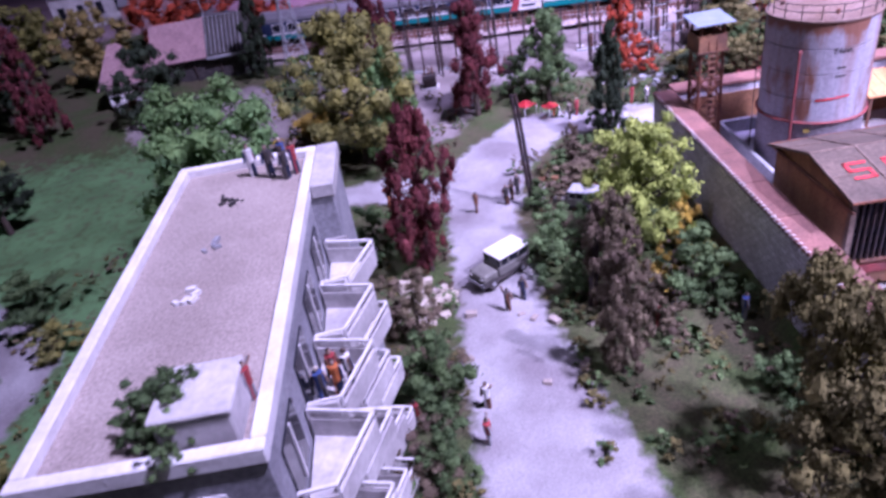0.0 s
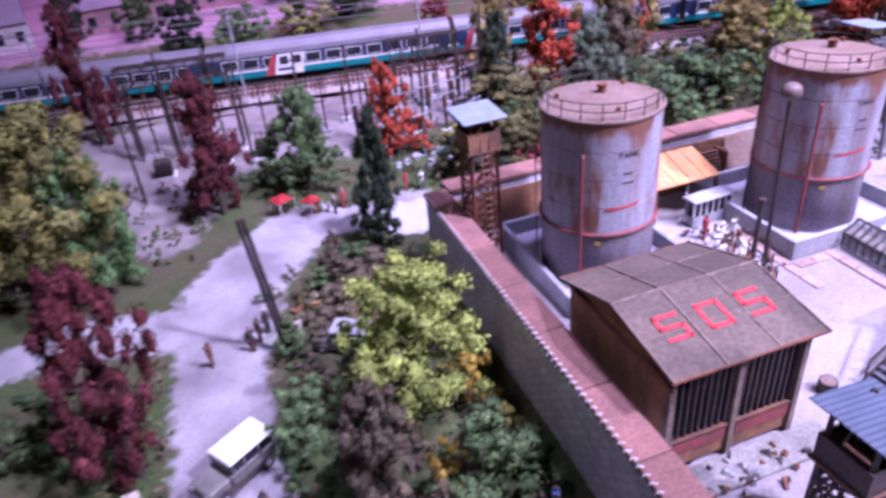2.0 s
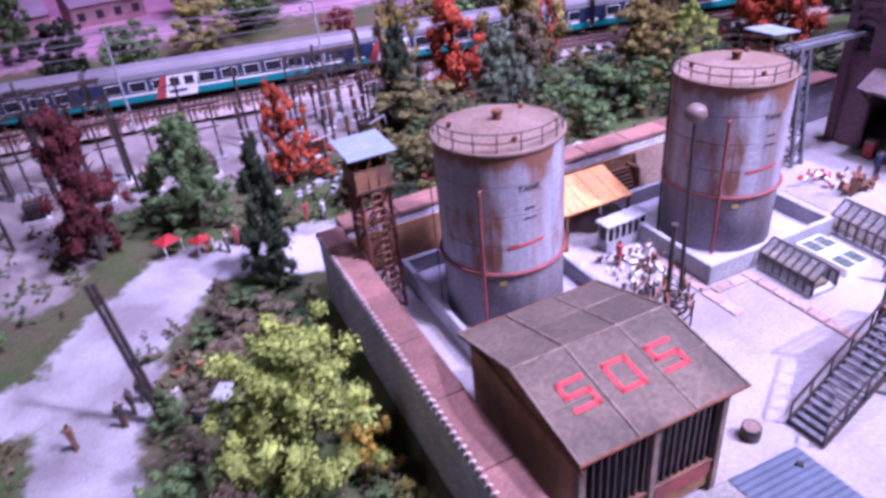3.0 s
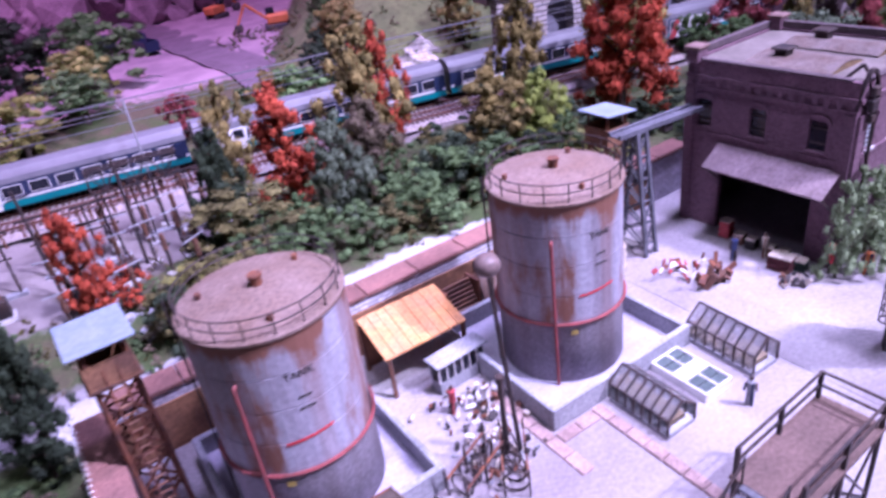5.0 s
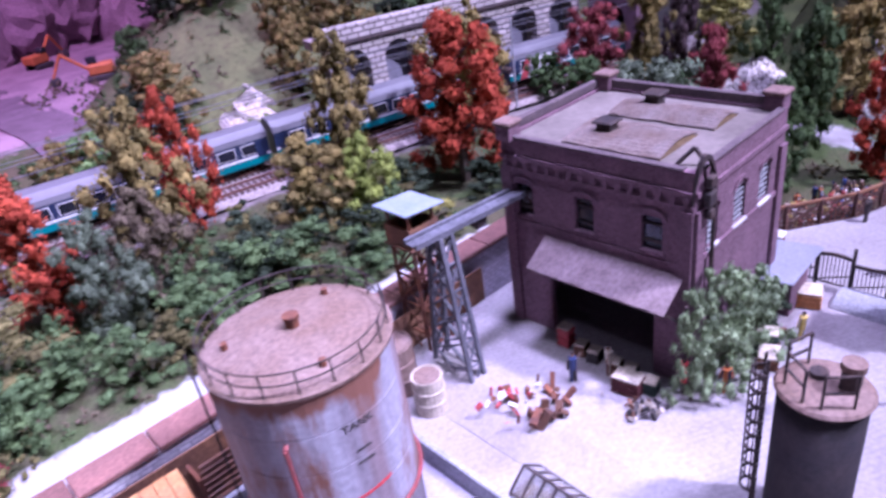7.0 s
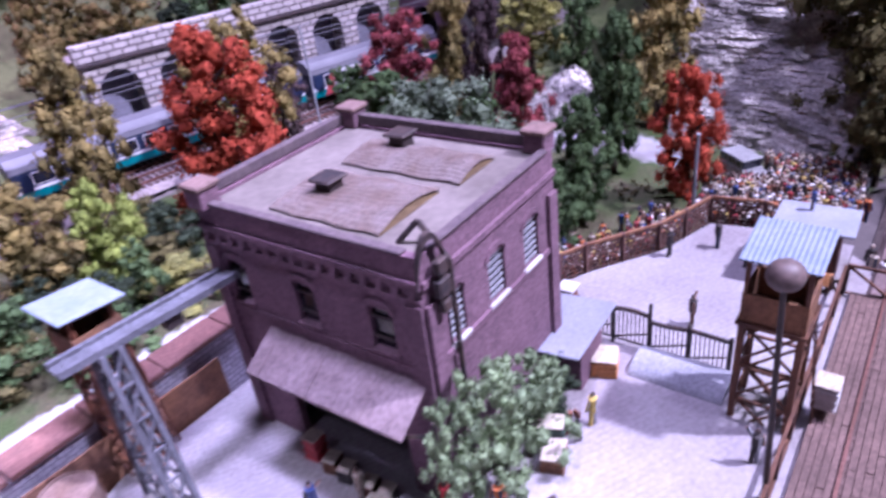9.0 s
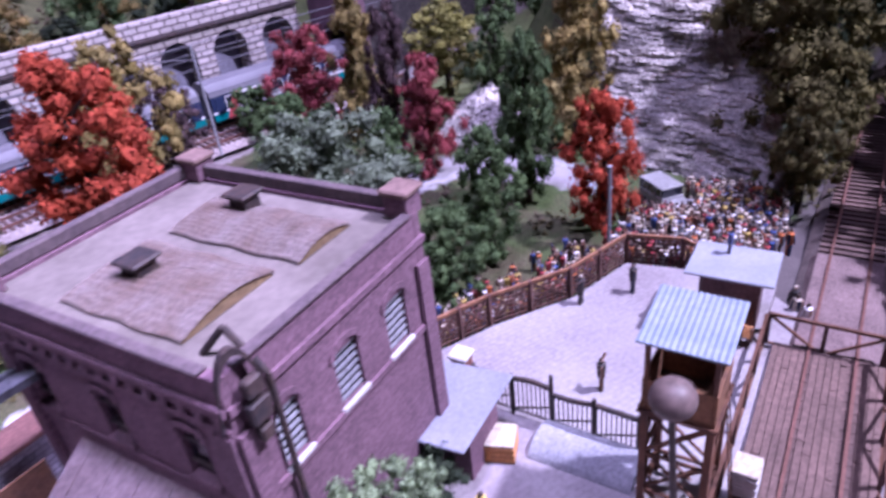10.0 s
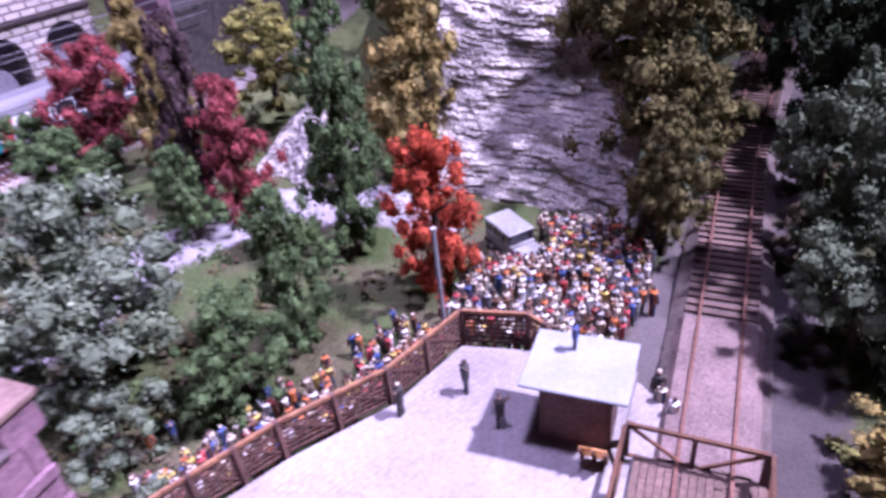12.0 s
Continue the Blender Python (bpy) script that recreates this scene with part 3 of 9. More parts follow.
def tank(x, y, facing, label):
    """A storage tank, its pipes turned towards the angle facing."""
    ob = thing("storage_tank", label, "tank", x, y, YARD, 0, "storage tanks")
    R, top = 0.0300, 0.096
    bm = B()
    lathe(bm, [(R - 0.0008, 0.0), (R, 0.0006), (R, 0.036)])
    part("lower_band", bm, TANKLOW, ob, "grimy dark lower band", True)
    bm = B()
    prof = []
    for k in range(4):
        a, b = 0.0362 + k * 0.01478, 0.0362 + (k + 1) * 0.01478
        prof += [(R + 0.0002, a), (R + 0.0002, b - 0.0005), (R - 0.0005, b - 0.00025)]
    lathe(bm, prof)
    part("shell", bm, TANKMAT, ob, "flaking pale steel plates streaked with rust")
    bm = B()
    lathe(bm, [(R + 0.0002, top - 0.0012), (R + 0.0010, top - 0.001), (R + 0.0010, top), (R - 0.002, top + 0.0006), (R * 0.5, top + 0.003), (0.0001, top + 0.0045)])
    part("roof", bm, TANKRUST, ob, "rusty pink domed top")
    bm = B()
    beam(bm, (0, 0, top + 0.003), (0, 0, top + 0.0075), 0.0022, 12)
    beam(bm, (0, 0, top + 0.0075), (0, 0, top + 0.0085), 0.0027, 12)
    part("manhole", bm, RUST, ob)
    for a in (30, 150, 260):
        bm = B()
        beam(bm, (0.022 * math.cos(radians(a)), 0.022 * math.sin(radians(a)), top), (0.022 * math.cos(radians(a)), 0.022 * math.sin(radians(a)), top + 0.004), 0.0012, 8)
        part("vent", bm, RUST, ob)
    for zz in (0.0045, 0.0085):
        part("rail", ring(B(), R - 0.0005, top + zz, 0.00028), DARK, ob)
    for k in range(18):
        a = 2 * math.pi * k / 18
        part("rail_post", beam(B(), ((R - 0.0005) * math.cos(a), (R - 0.0005) * math.sin(a), top), ((R - 0.0005) * math.cos(a), (R - 0.0005) * math.sin(a), top + 0.0086), 0.0003), DARK, ob)
    part("ring_pipe", ring(B(), R + 0.0010, 0.036, 0.0008), REDPIPE, ob, "faded red ring pipe")
    f = radians(facing)
    for da, z1, w, m in ((-8, 0.078, 0.0008, REDPIPE), (165, 0.094, 0.0008, DARK)):
        c, s = math.cos(f + radians(da)), math.sin(f + radians(da))
        bm = B()
        beam(bm, ((R + 0.0016) * c, (R + 0.0016) * s, 0.0), ((R + 0.0016) * c, (R + 0.0016) * s, z1), w, 8)
        beam(bm, ((R + 0.0016) * c, (R + 0.0016) * s, z1), ((R - 0.001) * c, (R - 0.001) * s, z1 + 0.001), w, 8)
        part("riser_pipe", bm, m, ob)
    # ladder on the far shoulder
    for da in (-75.5, -72.5):
        c, s = math.cos(f + radians(da)), math.sin(f + radians(da))
        part("ladder_rail", beam(B(), ((R + 0.003) * c, (R + 0.003) * s, 0), ((R + 0.003) * c, (R + 0.003) * s, top + 0.006), 0.0003), DARK, ob)
    for k in range(30):
        z = 0.003 + k * 0.0032
        p = [((R + 0.003) * math.cos(f + radians(da)), (R + 0.003) * math.sin(f + radians(da)), z) for da in (-75.5, -72.5)]
        part("rung", beam(B(), p[0], p[1], 0.00018), DARK, ob)

    def wrap(angle, z0):
        def put(c):
            a = f + radians(angle) + c.x / R
            r = R + 0.0004 + c.z
            return Vector((r * math.cos(a), r * math.sin(a), z0 + c.y))
        return put
    letters("lettering", "TANK", 0.0040, COAL, ob, wrap(34, 0.0775), "black stencilled word")
    for k, (w, dz) in enumerate(((0.005, 0.069), (0.006, 0.064))):
        bm = B()
        box(bm, -w / 2, w / 2, -0.0004, 0.0004, 0, 0.0001)
        for v in bm.verts:
            v.co = wrap(34, dz)(v.co)
        part("stencil_bar", bm, COAL, ob, "unreadable stencilled line")
    bm = B()
    box(bm, -0.0016, 0.0016, -0.0012, 0.0012, 0, 0.0002)
    for v in bm.verts:
        v.co = wrap(8, 0.031)(v.co)
    part("warning_sign", bm, YELLOW, ob, "small yellow warning sign")
    bm = B()
    for k in range(14):
        x0 = -0.009 + 0.0013 * k
        box(bm, x0, x0 + 0.0013, -0.0005 + 0.00012 * k, 0.0006 + 0.00012 * k, 0, 0.0001)
    for v in bm.verts:
        v.co = wrap(30, 0.050)(v.co)
    part("red_stripe", bm, SIGNRED, ob, "red stencilled stripe")
    return ob


tank(0.234, 0.403, 232, "rusty white storage tank behind the plank shed")
tank(0.372, 0.398, 232, "rusty white storage tank beside the greenhouse")


LILACFLOOR = mat("lilac_concrete", (0.38, 0.36, 0.43), 0.85, (0.28, 0.26, 0.32), big=40, fine=600, grain=0.12)


def basin(x0, x1, y0, y1, h, label):
    ob = thing("containment_basin", label, "basin", (x0 + x1) / 2, (y0 + y1) / 2, YARD, 0, "basins")
    w, l, t = (x1 - x0) / 2, (y1 - y0) / 2, 0.003
    part("basin_floor", box(B(), -w + t, w - t, -l + t, l - t, 0.0005, 0.002), LILACFLOOR, ob, "pale lilac floor")
    for b in ((-w, w, -l, -l + t), (-w, w, l - t, l), (-w, -w + t, -l + t, l - t), (w - t, w, -l + t, l - t)):
        part("kerb_wall", box(B(), *b, 0, h, 0.0005), CONCRETE, ob)


basin(0.196, 0.275, 0.362, 0.452, 0.012, "grey concrete basin round a storage tank")
basin(0.328, 0.418, 0.356, 0.446, 0.012, "grey concrete basin round a storage tank")


# ---- shed with the painted call for help ----
SHEDSIDE = mat("rust_orange_boards", (0.36, 0.19, 0.10), 0.85, (0.17, 0.09, 0.055), big=90, fine=700, amount=0.4, streak=0.35)
SHEDFLOOR = mat("dusty_shed_apron", (0.27, 0.26, 0.24), 0.9, (0.17, 0.16, 0.15), big=60, fine=600)
POSTWOOD = mat("grey_brown_post", (0.22, 0.165, 0.135), 0.85, (0.13, 0.095, 0.08), big=120)
SEAM = mat("pale_worn_seam", (0.24, 0.18, 0.15), 0.85, (0.13, 0.09, 0.075), big=140)


def sos_shed():
    x0, x1, y0, y1 = 0.1785, 0.238, 0.262, 0.332
    ob = thing("plank_shed", "rust-brown shed with a grey sheet roof lettered in red", "shed", (x0 + x1) / 2, (y0 + y1) / 2, YARD)
    w, l, h, hr = (x1 - x0) / 2, (y1 - y0) / 2, 0.0520, 0.0575
    for sx in (-1, 1):
        bm = B()
        xa, xb = sx * w, sx * (w - 0.0015)
        prof = [(-l, 0), (l, 0), (l, h - 0.0055), (0.0, hr), (-l, h)]
        va, vb = [bm.verts.new((xa, y, z)) for y, z in prof], [bm.verts.new((xb, y, z)) for y, z in prof]
        bm.faces.new(va)
        bm.faces.new(vb[::-1])
        for i in range(5):
            j = (i + 1) % 5
            bm.faces.new((va[i], va[j], vb[j], vb[i]))
        bmesh.ops.recalc_face_normals(bm, faces=bm.faces)
        part("gable_wall", bm, SHEDSIDE, ob, "mottled rust-orange boards")
    part("back_wall", box(B(), -w + 0.0016, w - 0.0016, l - 0.0015, l, 0, h - 0.0055), RUSTWALL, ob)
    part("verge_board", box(B(), -w - 0.0012, -w - 0.0002, -l - 0.004, l + 0.004, h - 0.0065, h - 0.005), BROWN, ob)
    # open bays at the front: sill panels, posts, dark slats
    for a, b in ((-w + 0.0016, -0.0015), (0.0015, w - 0.0016)):
        part("sill_panel", box(B(), a, b, -l, -l + 0.0012, 0.003, 0.016), RUSTWALL, ob)
        part("red_board", box(B(), a + 0.001, b - 0.001, -l - 0.0006, -l - 0.0001, 0.010, 0.0145), REDPIPE, ob, "faded red board")
        part("sill_rail", box(B(), a, b, -l - 0.001, -l + 0.0012, 0.0162, 0.0172), BROWN, ob)
        part("pane", box(B(), a, b, -l + 0.002, -l + 0.0026, 0.0176, h - 0.004), PANE, ob)
        n = 9
        for k in range(n):
            x = a + (b - a) * (k + 0.5) / n
            part("glazing_bar", box(B(), x - 0.0004, x + 0.0004, -l, -l + 0.0015, 0.0176, h - 0.004), DARK, ob)
    for x in (-w + 0.0008, 0.0, w - 0.0008):
        part("post", box(B(), x - 0.0013, x + 0.0013, -l - 0.0014, -l + 0.0012, 0, h - 0.002, 0.0002), POSTWOOD, ob, "grey-brown timber post")
    part("floor_slab", box(B(), -w - 0.004, w + 0.012, -l - 0.016, -l - 0.0016, -0.001, 0.0022, 0.0005), SHEDFLOOR, ob)
    # roof sheets, front and back, each of three strips
    ov = 0.005
    for sy, z0 in ((-1, h + 0.0002), (1, h - 0.0055)):
        for k in range(3):
            xa, xb = -w - 0.003 + (2 * w + 0.007) * k / 3, -w - 0.003 + (2 * w + 0.007) * (k + 1) / 3
            bm = B()
            ya, za, yb, zb = 0.0, hr + 0.0008 + 0.0002 * (k % 2), sy * (l + ov), z0 - 0.0006 + 0.0002 * (k % 2)
            q = [bm.verts.new(p) for p in ((xa, ya, za), (xb, ya, za), (xb, yb, zb), (xa, yb, zb))]
            r = [bm.verts.new(v.co + Vector((0, 0, 0.0009))) for v in q]
            bm.faces.new(q[::-1])
            bm.faces.new(r)
            for i in range(4):
                j = (i + 1) % 4
                bm.faces.new((q[i], q[j], r[j], r[i]))
            bmesh.ops.recalc_face_normals(bm, faces=bm.faces)
            part("roof_sheet", bm, ROOFSHEET, ob)
    bm = B()
    beam(bm, (-w - 0.003, 0.0, hr + 0.0018), (w + 0.004, 0.0, hr + 0.0018), 0.0005, 6)
    part("ridge_cap", bm, SEAM, ob)
    for sy, z0 in ((-1, h + 0.0002), (1, h - 0.0055)):
        for x in (-w - 0.0026, -w - 0.003 + (2 * w + 0.007) / 3, -w - 0.003 + (2 * w + 0.007) * 2 / 3, w + 0.0034):
            part("seam_strip", beam(B(), (x, sy * 0.0004, hr + 0.0019), (x, sy * (l + ov), z0 + 0.0006), 0.00045), SEAM, ob)
        part("eave_strip", beam(B(), (-w - 0.003, sy * (l + ov), z0 + 0.0001), (w + 0.004, sy * (l + ov), z0 + 0.0001), 0.0006), RUST, ob)
        f = 0.52
        part("lap_strip", beam(B(), (-w - 0.003, sy * (l + ov) * f, hr + 0.0018 + (z0 - hr - 0.0012) * f), (w + 0.004, sy * (l + ov) * f, hr + 0.0018 + (z0 - hr - 0.0012) * f), 0.00028), SEAM, ob)
    # the painted letters lie on the front slope
    run = l + ov

    def on_roof(u, v):
        s = v / run
        return Vector((u, -v, hr + 0.0021 + (h - 0.0004 - hr - 0.0008) * s))
    S = [((0, 1), (1, 1)), ((0, 1), (0, 0.5)), ((0, 0.5), (1, 0.5)), ((1, 0.5), (1, 0)), ((0, 0), (1, 0))]
    O = [((0, 1), (1, 1)), ((0, 1), (0, 0)), ((1, 1), (1, 0)), ((0, 0), (1, 0))]
    for u0, strokes in ((-0.0225, S), (-0.0045, O), (0.0135, S)):
        bm = B()
        for (ax, ay), (bx, by) in strokes:
            t = 0.0009
            ux, uy, vx, vy = sorted((u0 + ax * 0.0088, u0 + bx * 0.0088)) + sorted((0.0240 - ay * 0.0110, 0.0240 - by * 0.0110))
            q = [bm.verts.new(on_roof(*p)) for p in ((ux - t, vx - t), (uy + t, vx - t), (uy + t, vy + t), (ux - t, vy + t))]
            r = [bm.verts.new(v.co + Vector((0, 0, 0.0001))) for v in q]
            bm.faces.new(r)
            for i in range(4):
                bm.faces.new((q[i], q[(i + 1) % 4], r[(i + 1) % 4], r[i]))
        bmesh.ops.recalc_face_normals(bm, faces=bm.faces)
        part("painted_letter", bm, SIGNRED, ob, "hand-painted red letter")


sos_shed()


# ---- watch towers ----
RUNG = mat("worn_rung_timber", (0.36, 0.20, 0.14), 0.8, (0.24, 0.12, 0.08), big=150)


def watchtower(x, y, z, h, w, rz, label, roofmat=None, roof=0.0122, cabin=0.019, steel=None):
    ob = thing("watchtower", label, "watchtower", x, y, z, rz, "watchtowers")
    hc = h - cabin
    steel = steel or RUST
    for sx in (-1, 1):
        for sy in (-1, 1):
            part("leg", beam(B(), (sx * w, sy * w, 0), (sx * w * 0.92, sy * w * 0.92, h - 0.001), 0.0011), steel, ob)
    n = 4
    for k in range(n):
        a, b = hc * k / n, hc * (k + 1) / n
        for i in range(4):
            p = [(-w, -w), (w, -w), (w, w), (-w, w)]
            (ax, ay), (bx, by) = p[i], p[(i + 1) % 4]
            part("brace", beam(B(), (ax, ay, a), (bx, by, b), 0.0006), steel, ob)
            part("brace", beam(B(), (bx, by, a), (ax, ay, b), 0.0006), steel, ob)
            part("girt", beam(B(), (ax, ay, b), (bx, by, b), 0.0007), steel, ob)
    c = w + 0.0012
    part("deck", box(B(), -c - 0.001, c + 0.001, -c - 0.001, c + 0.001, hc, hc + 0.001), BROWN, ob)
    for b in ((-c, c, -c, -c + 0.0008), (-c, c, c - 0.0008, c), (-c, -c + 0.0008, -c + 0.0008, c - 0.0008), (c - 0.0008, c, -c + 0.0008, c - 0.0008)):
        part("cabin_wall", box(B(), *b, hc + 0.001, hc + 0.011), RUSTWALL if steel is RUST else steel, ob)
    bm = B()
    t = Matrix.Rotation(radians(5), 3, "Y")
    box(bm, -roof, roof, -roof, roof, h, h + 0.0009, 0.0002, t)
    part("roof", bm, roofmat or TIN, ob, "pale grey sheet roof")
    for s in (-0.0026, 0.0026):
        part("ladder_rail", beam(B(), (w + 0.006, s, -0.0), (w + 0.0012, s, hc + 0.008), 0.0004), RUST, ob)
    for k in range(18):
        f = (k + 0.5) / 18
        xx = w + 0.006 - 0.0048 * f
        part("rung", beam(B(), (xx, -0.0026, f * hc), (xx, 0.0026, f * hc), 0.00042), RUNG, ob)
    return ob


watchtower(0.1790, 0.4340, YARD, 0.0905, 0.0078, -88, "rusty lattice watchtower with a pale roof at the wall corner")
watchtower(0.472, 0.4625, YARD, 0.084, 0.0080, 1, "rusty lattice watchtower with a pale roof beside the gantry")


# ---- brick engine house ----
def brick_house():
    x0, x1, y0, y1, h = 0.515, 0.597, 0.343, 0.440, 0.108
    ob = thing("brick_building", "purple-brown brick engine house with a parapet and patched flat roof", "building", (x0 + x1) / 2, (y0 + y1) / 2, YARD, 1.5)
    w, l, t = (x1 - x0) / 2, (y1 - y0) / 2, 0.003

    def wall(name, length, openings, m, thick=t):
        """A wall along x from -length/2, with openings (centre, width, z0, z1) right through it."""
        bm = B()
        xs = sorted({-length / 2, length / 2, *[c + s * ww / 2 for c, ww, _, _ in openings for s in (-1, 1)]})
        zs = sorted({0.0, h, *[z for o in openings for z in o[2:]]})
        for xa, xb in zip(xs, xs[1:]):
            for za, zb in zip(zs, zs[1:]):
                xc, zc = (xa + xb) / 2, (za + zb) / 2
                if not any(abs(xc - c) < ww / 2 and a < zc < b for c, ww, a, b in openings):
                    box(bm, xa, xb, 0, thick, za, zb)
        bmesh.ops.remove_doubles(bm, verts=bm.verts, dist=1e-6)
        o = part(name, bm, BRICK, ob)
        o.matrix_local = m
        return o
    front = [(-0.036, 0.0095, 0.070, 0.086), (-0.0025, 0.0095, 0.070, 0.086), (0.0305, 0.0095, 0.070, 0.086), (0.004, 0.056, 0.0, 0.044)]
    side = [(-0.0255, 0.0085, 0.071, 0.0885), (-0.0015, 0.0105, 0.071, 0.0885), (0.0225, 0.0105, 0.071, 0.0885)]
    fm = pose(-w, 0, 0, 0, 0, -90)
    sm = pose(0, -l, 0, 0, 0, 0)
    wall("wall", 2 * l, front, fm)
    wall("wall", 2 * w - 2 * t - 0.0004, side, sm)
    wall("wall", 2 * l, [], pose(w, 0, 0, 0, 0, 90))
    wall("wall", 2 * w - 2 * t - 0.0004, [], pose(0, l, 0, 0, 0, 180))
    for m, rows in ((fm, front[:3]), (sm, side)):
        for c, ww, a, b in rows:
            win = part("window", box(B(), c - ww / 2, c + ww / 2, 0.0018, 0.0022, a, b), PANE, ob)
            win.matrix_local = m
            bm = B()
            box(bm, c - ww / 2 - 0.001, c + ww / 2 + 0.001, -0.0012, 0.0017, a - 0.0016, a - 0.0002, 0.0002)
            part("window_sill", bm, PALECON if m is sm else BRICK, win)
            n = 7 if m is sm else 2
            for k in range(n):
                z = a + (b - a) * (k + 0.5) / n
                bm = B()
                box(bm, c - ww / 2, c + ww / 2, 0.0008, 0.0014, z - 0.0005, z + 0.0005)
                part("louvre" if m is sm else "glazing_bar", bm, CONCRETE if m is sm else DARK, win)
            # arched brick head over the opening
            bm = B()
            rows = []
            for k in range(13):
                a2 = math.pi * k / 12
                rows.append([bm.verts.new((c + math.cos(a2) * (ww / 2 + g), y, b - 0.001 + math.sin(a2) * (0.0032 + g))) for y, g in ((-0.0001, 0.0), (-0.0008, 0.0), (-0.0008, 0.0018), (-0.0001, 0.0018))])
            for r0, r1 in zip(rows, rows[1:]):
                for k in range(4):
                    bm.faces.new((r0[k], r0[(k + 1) % 4], r1[(k + 1) % 4], r1[k]))
            bmesh.ops.recalc_face_normals(bm, faces=bm.faces)
            part("arch_head", bm, BRICK, win)
    for m, half in ((fm, l), (sm, w)):
        for z, d in ((0.0652, 0.0008), (0.092, 0.001), (0.098, 0.0014)) if half is l else ((0.0680, 0.0010), (0.098, 0.0012)):
            o = part("string_course", box(B(), -half, half, -d, -0.0001, z, z + 0.0022), BRICK, ob)
            o.matrix_local = m
        for k in range(16 if half is l else 0):
            c = -half + 2 * half * (k + 0.5) / 16
            o = part("corbel", box(B(), c - 0.0012, c + 0.0012, -0.0014, -0.0011, 0.0945, 0.0979), BRICK, ob)
            o.matrix_local = m
        for c in (-half + 0.003, half - 0.003):
            o = part("pilaster", box(B(), c - 0.003, c + 0.003, -0.0016, -0.0002, 0, 0.092), BRICK, ob)
            o.matrix_local = m
    # corner piers with caps, parapet coping
    for sx in (-1, 1):
        for sy in (-1, 1):
            if sx < 0 and sy < 0:
                continue
            px, py = sx * w - 0.001 * sx, sy * (l - 0.0045)
            pier = part("corner_pier", box(B(), px - 0.0042, px + 0.0042, py - 0.0042, py + 0.0042, h - 0.001, h + 0.0058, 0.0004), BRICK, ob)
            part("pier_cap", box(B(), px - 0.0051, px + 0.0051, py - 0.0051, py + 0.0051, h + 0.0060, h + 0.0082, 0.0006), PIERCAP, pier, "brownish cap stone")
    for b in ((-w + 0.005, w - 0.005, -l - 0.001, -l + 0.0024), (-w + 0.005, w - 0.005, l - 0.0024, l + 0.001), (-w - 0.001, -w + 0.0024, -l + 0.005, l - 0.005), (w - 0.0024, w + 0.001, -l + 0.005, l - 0.005)):
        low = b[2] < -l + 0.002 and b[0] < -w + 0.006 or b[1] < -w + 0.006
        part("coping", box(B(), *b, h + 0.0004, h + (0.0014 if low else 0.0045), 0.0003), COPING, ob, "dark coping")
    part("roof", box(B(), -w + t + 0.0005, w - t - 0.0005, -l + t + 0.0005, l - t - 0.0005, h - 0.003, h - 0.0012), FELT, ob, "weathered lilac-grey roofing felt")
    # sagging sheet patches
    for cx, cy, sx, sy, lift in ((-0.0175, -0.0045, 0.033, 0.050, 0.0032), (0.0165, -0.0055, 0.024, 0.055, 0.0036)):
        bm = B()
        nx, ny = 48, 20
        vs = [[bm.verts.new((cx + sx * (i / nx - 0.5) + 0.0005 * math.sin(j * 0.8), cy + (0.004 * (i / nx - 0.5) if j == ny else 0.0) + sy * (j / ny - 0.5), h - 0.0002 + lift * math.sin(math.pi * i / nx) * (1 - 0.75 * j / ny) * (0.85 + 0.15 * math.sin(j * 0.9 + cx * 300)) + 0.00018 * math.sin(math.pi * i / 2))) for j in range(ny + 1)] for i in range(nx + 1)]
        for i in range(nx):
            for j in range(ny):
                bm.faces.new((vs[i][j], vs[i + 1][j], vs[i + 1][j + 1], vs[i][j + 1]))
        bmesh.ops.solidify(bm, geom=bm.faces[:], thickness=0.0004)
        patch = part("roof_patch", bm, PATCH, ob, "buckled tan roof sheet")
        bm = B()
        y0 = cy - sy / 2 + 0.0006
        arc = [(cx + sx * (i / nx - 0.5), h - 0.0006 + lift * math.sin(math.pi * i / nx) * (0.85 + 0.15 * math.sin(cx * 300)) - 0.0006) for i in range(1, nx)]
        for face in (y0, y0 + 0.0008):
            bm.faces.new([bm.verts.new((x, face, z)) for x, z in arc] + [bm.verts.new((cx + sx * (0.5 - 1 / nx), face, h - 0.0011)), bm.verts.new((cx - sx * (0.5 - 1 / nx), face, h - 0.0011))])
        bm.verts.ensure_lookup_table()
        k = len(arc) + 2
        for i in range(k):
            bm.faces.new((bm.verts[i], bm.verts[(i + 1) % k], bm.verts[k + (i + 1) % k], bm.verts[k + i]))
        bmesh.ops.recalc_face_normals(bm, faces=bm.faces)
        part("sheet_end", bm, OCHRE, patch, "ochre gap under the sheet's end")
    for cx, cy in ((-0.016, 0.0065), (0.026, 0.0075)):
        vent = part("roof_vent", box(B(), cx - 0.0035, cx + 0.0035, cy - 0.0035, cy + 0.0035, h - 0.001, h + 0.0045, 0.0004), DARK, ob)
        part("vent_cap", box(B(), cx - 0.005, cx + 0.005, cy - 0.005, cy + 0.005, h + 0.0042, h + 0.0056, 0.0005), DARK, vent)
    # canopy on brackets over the front
    bm = B()
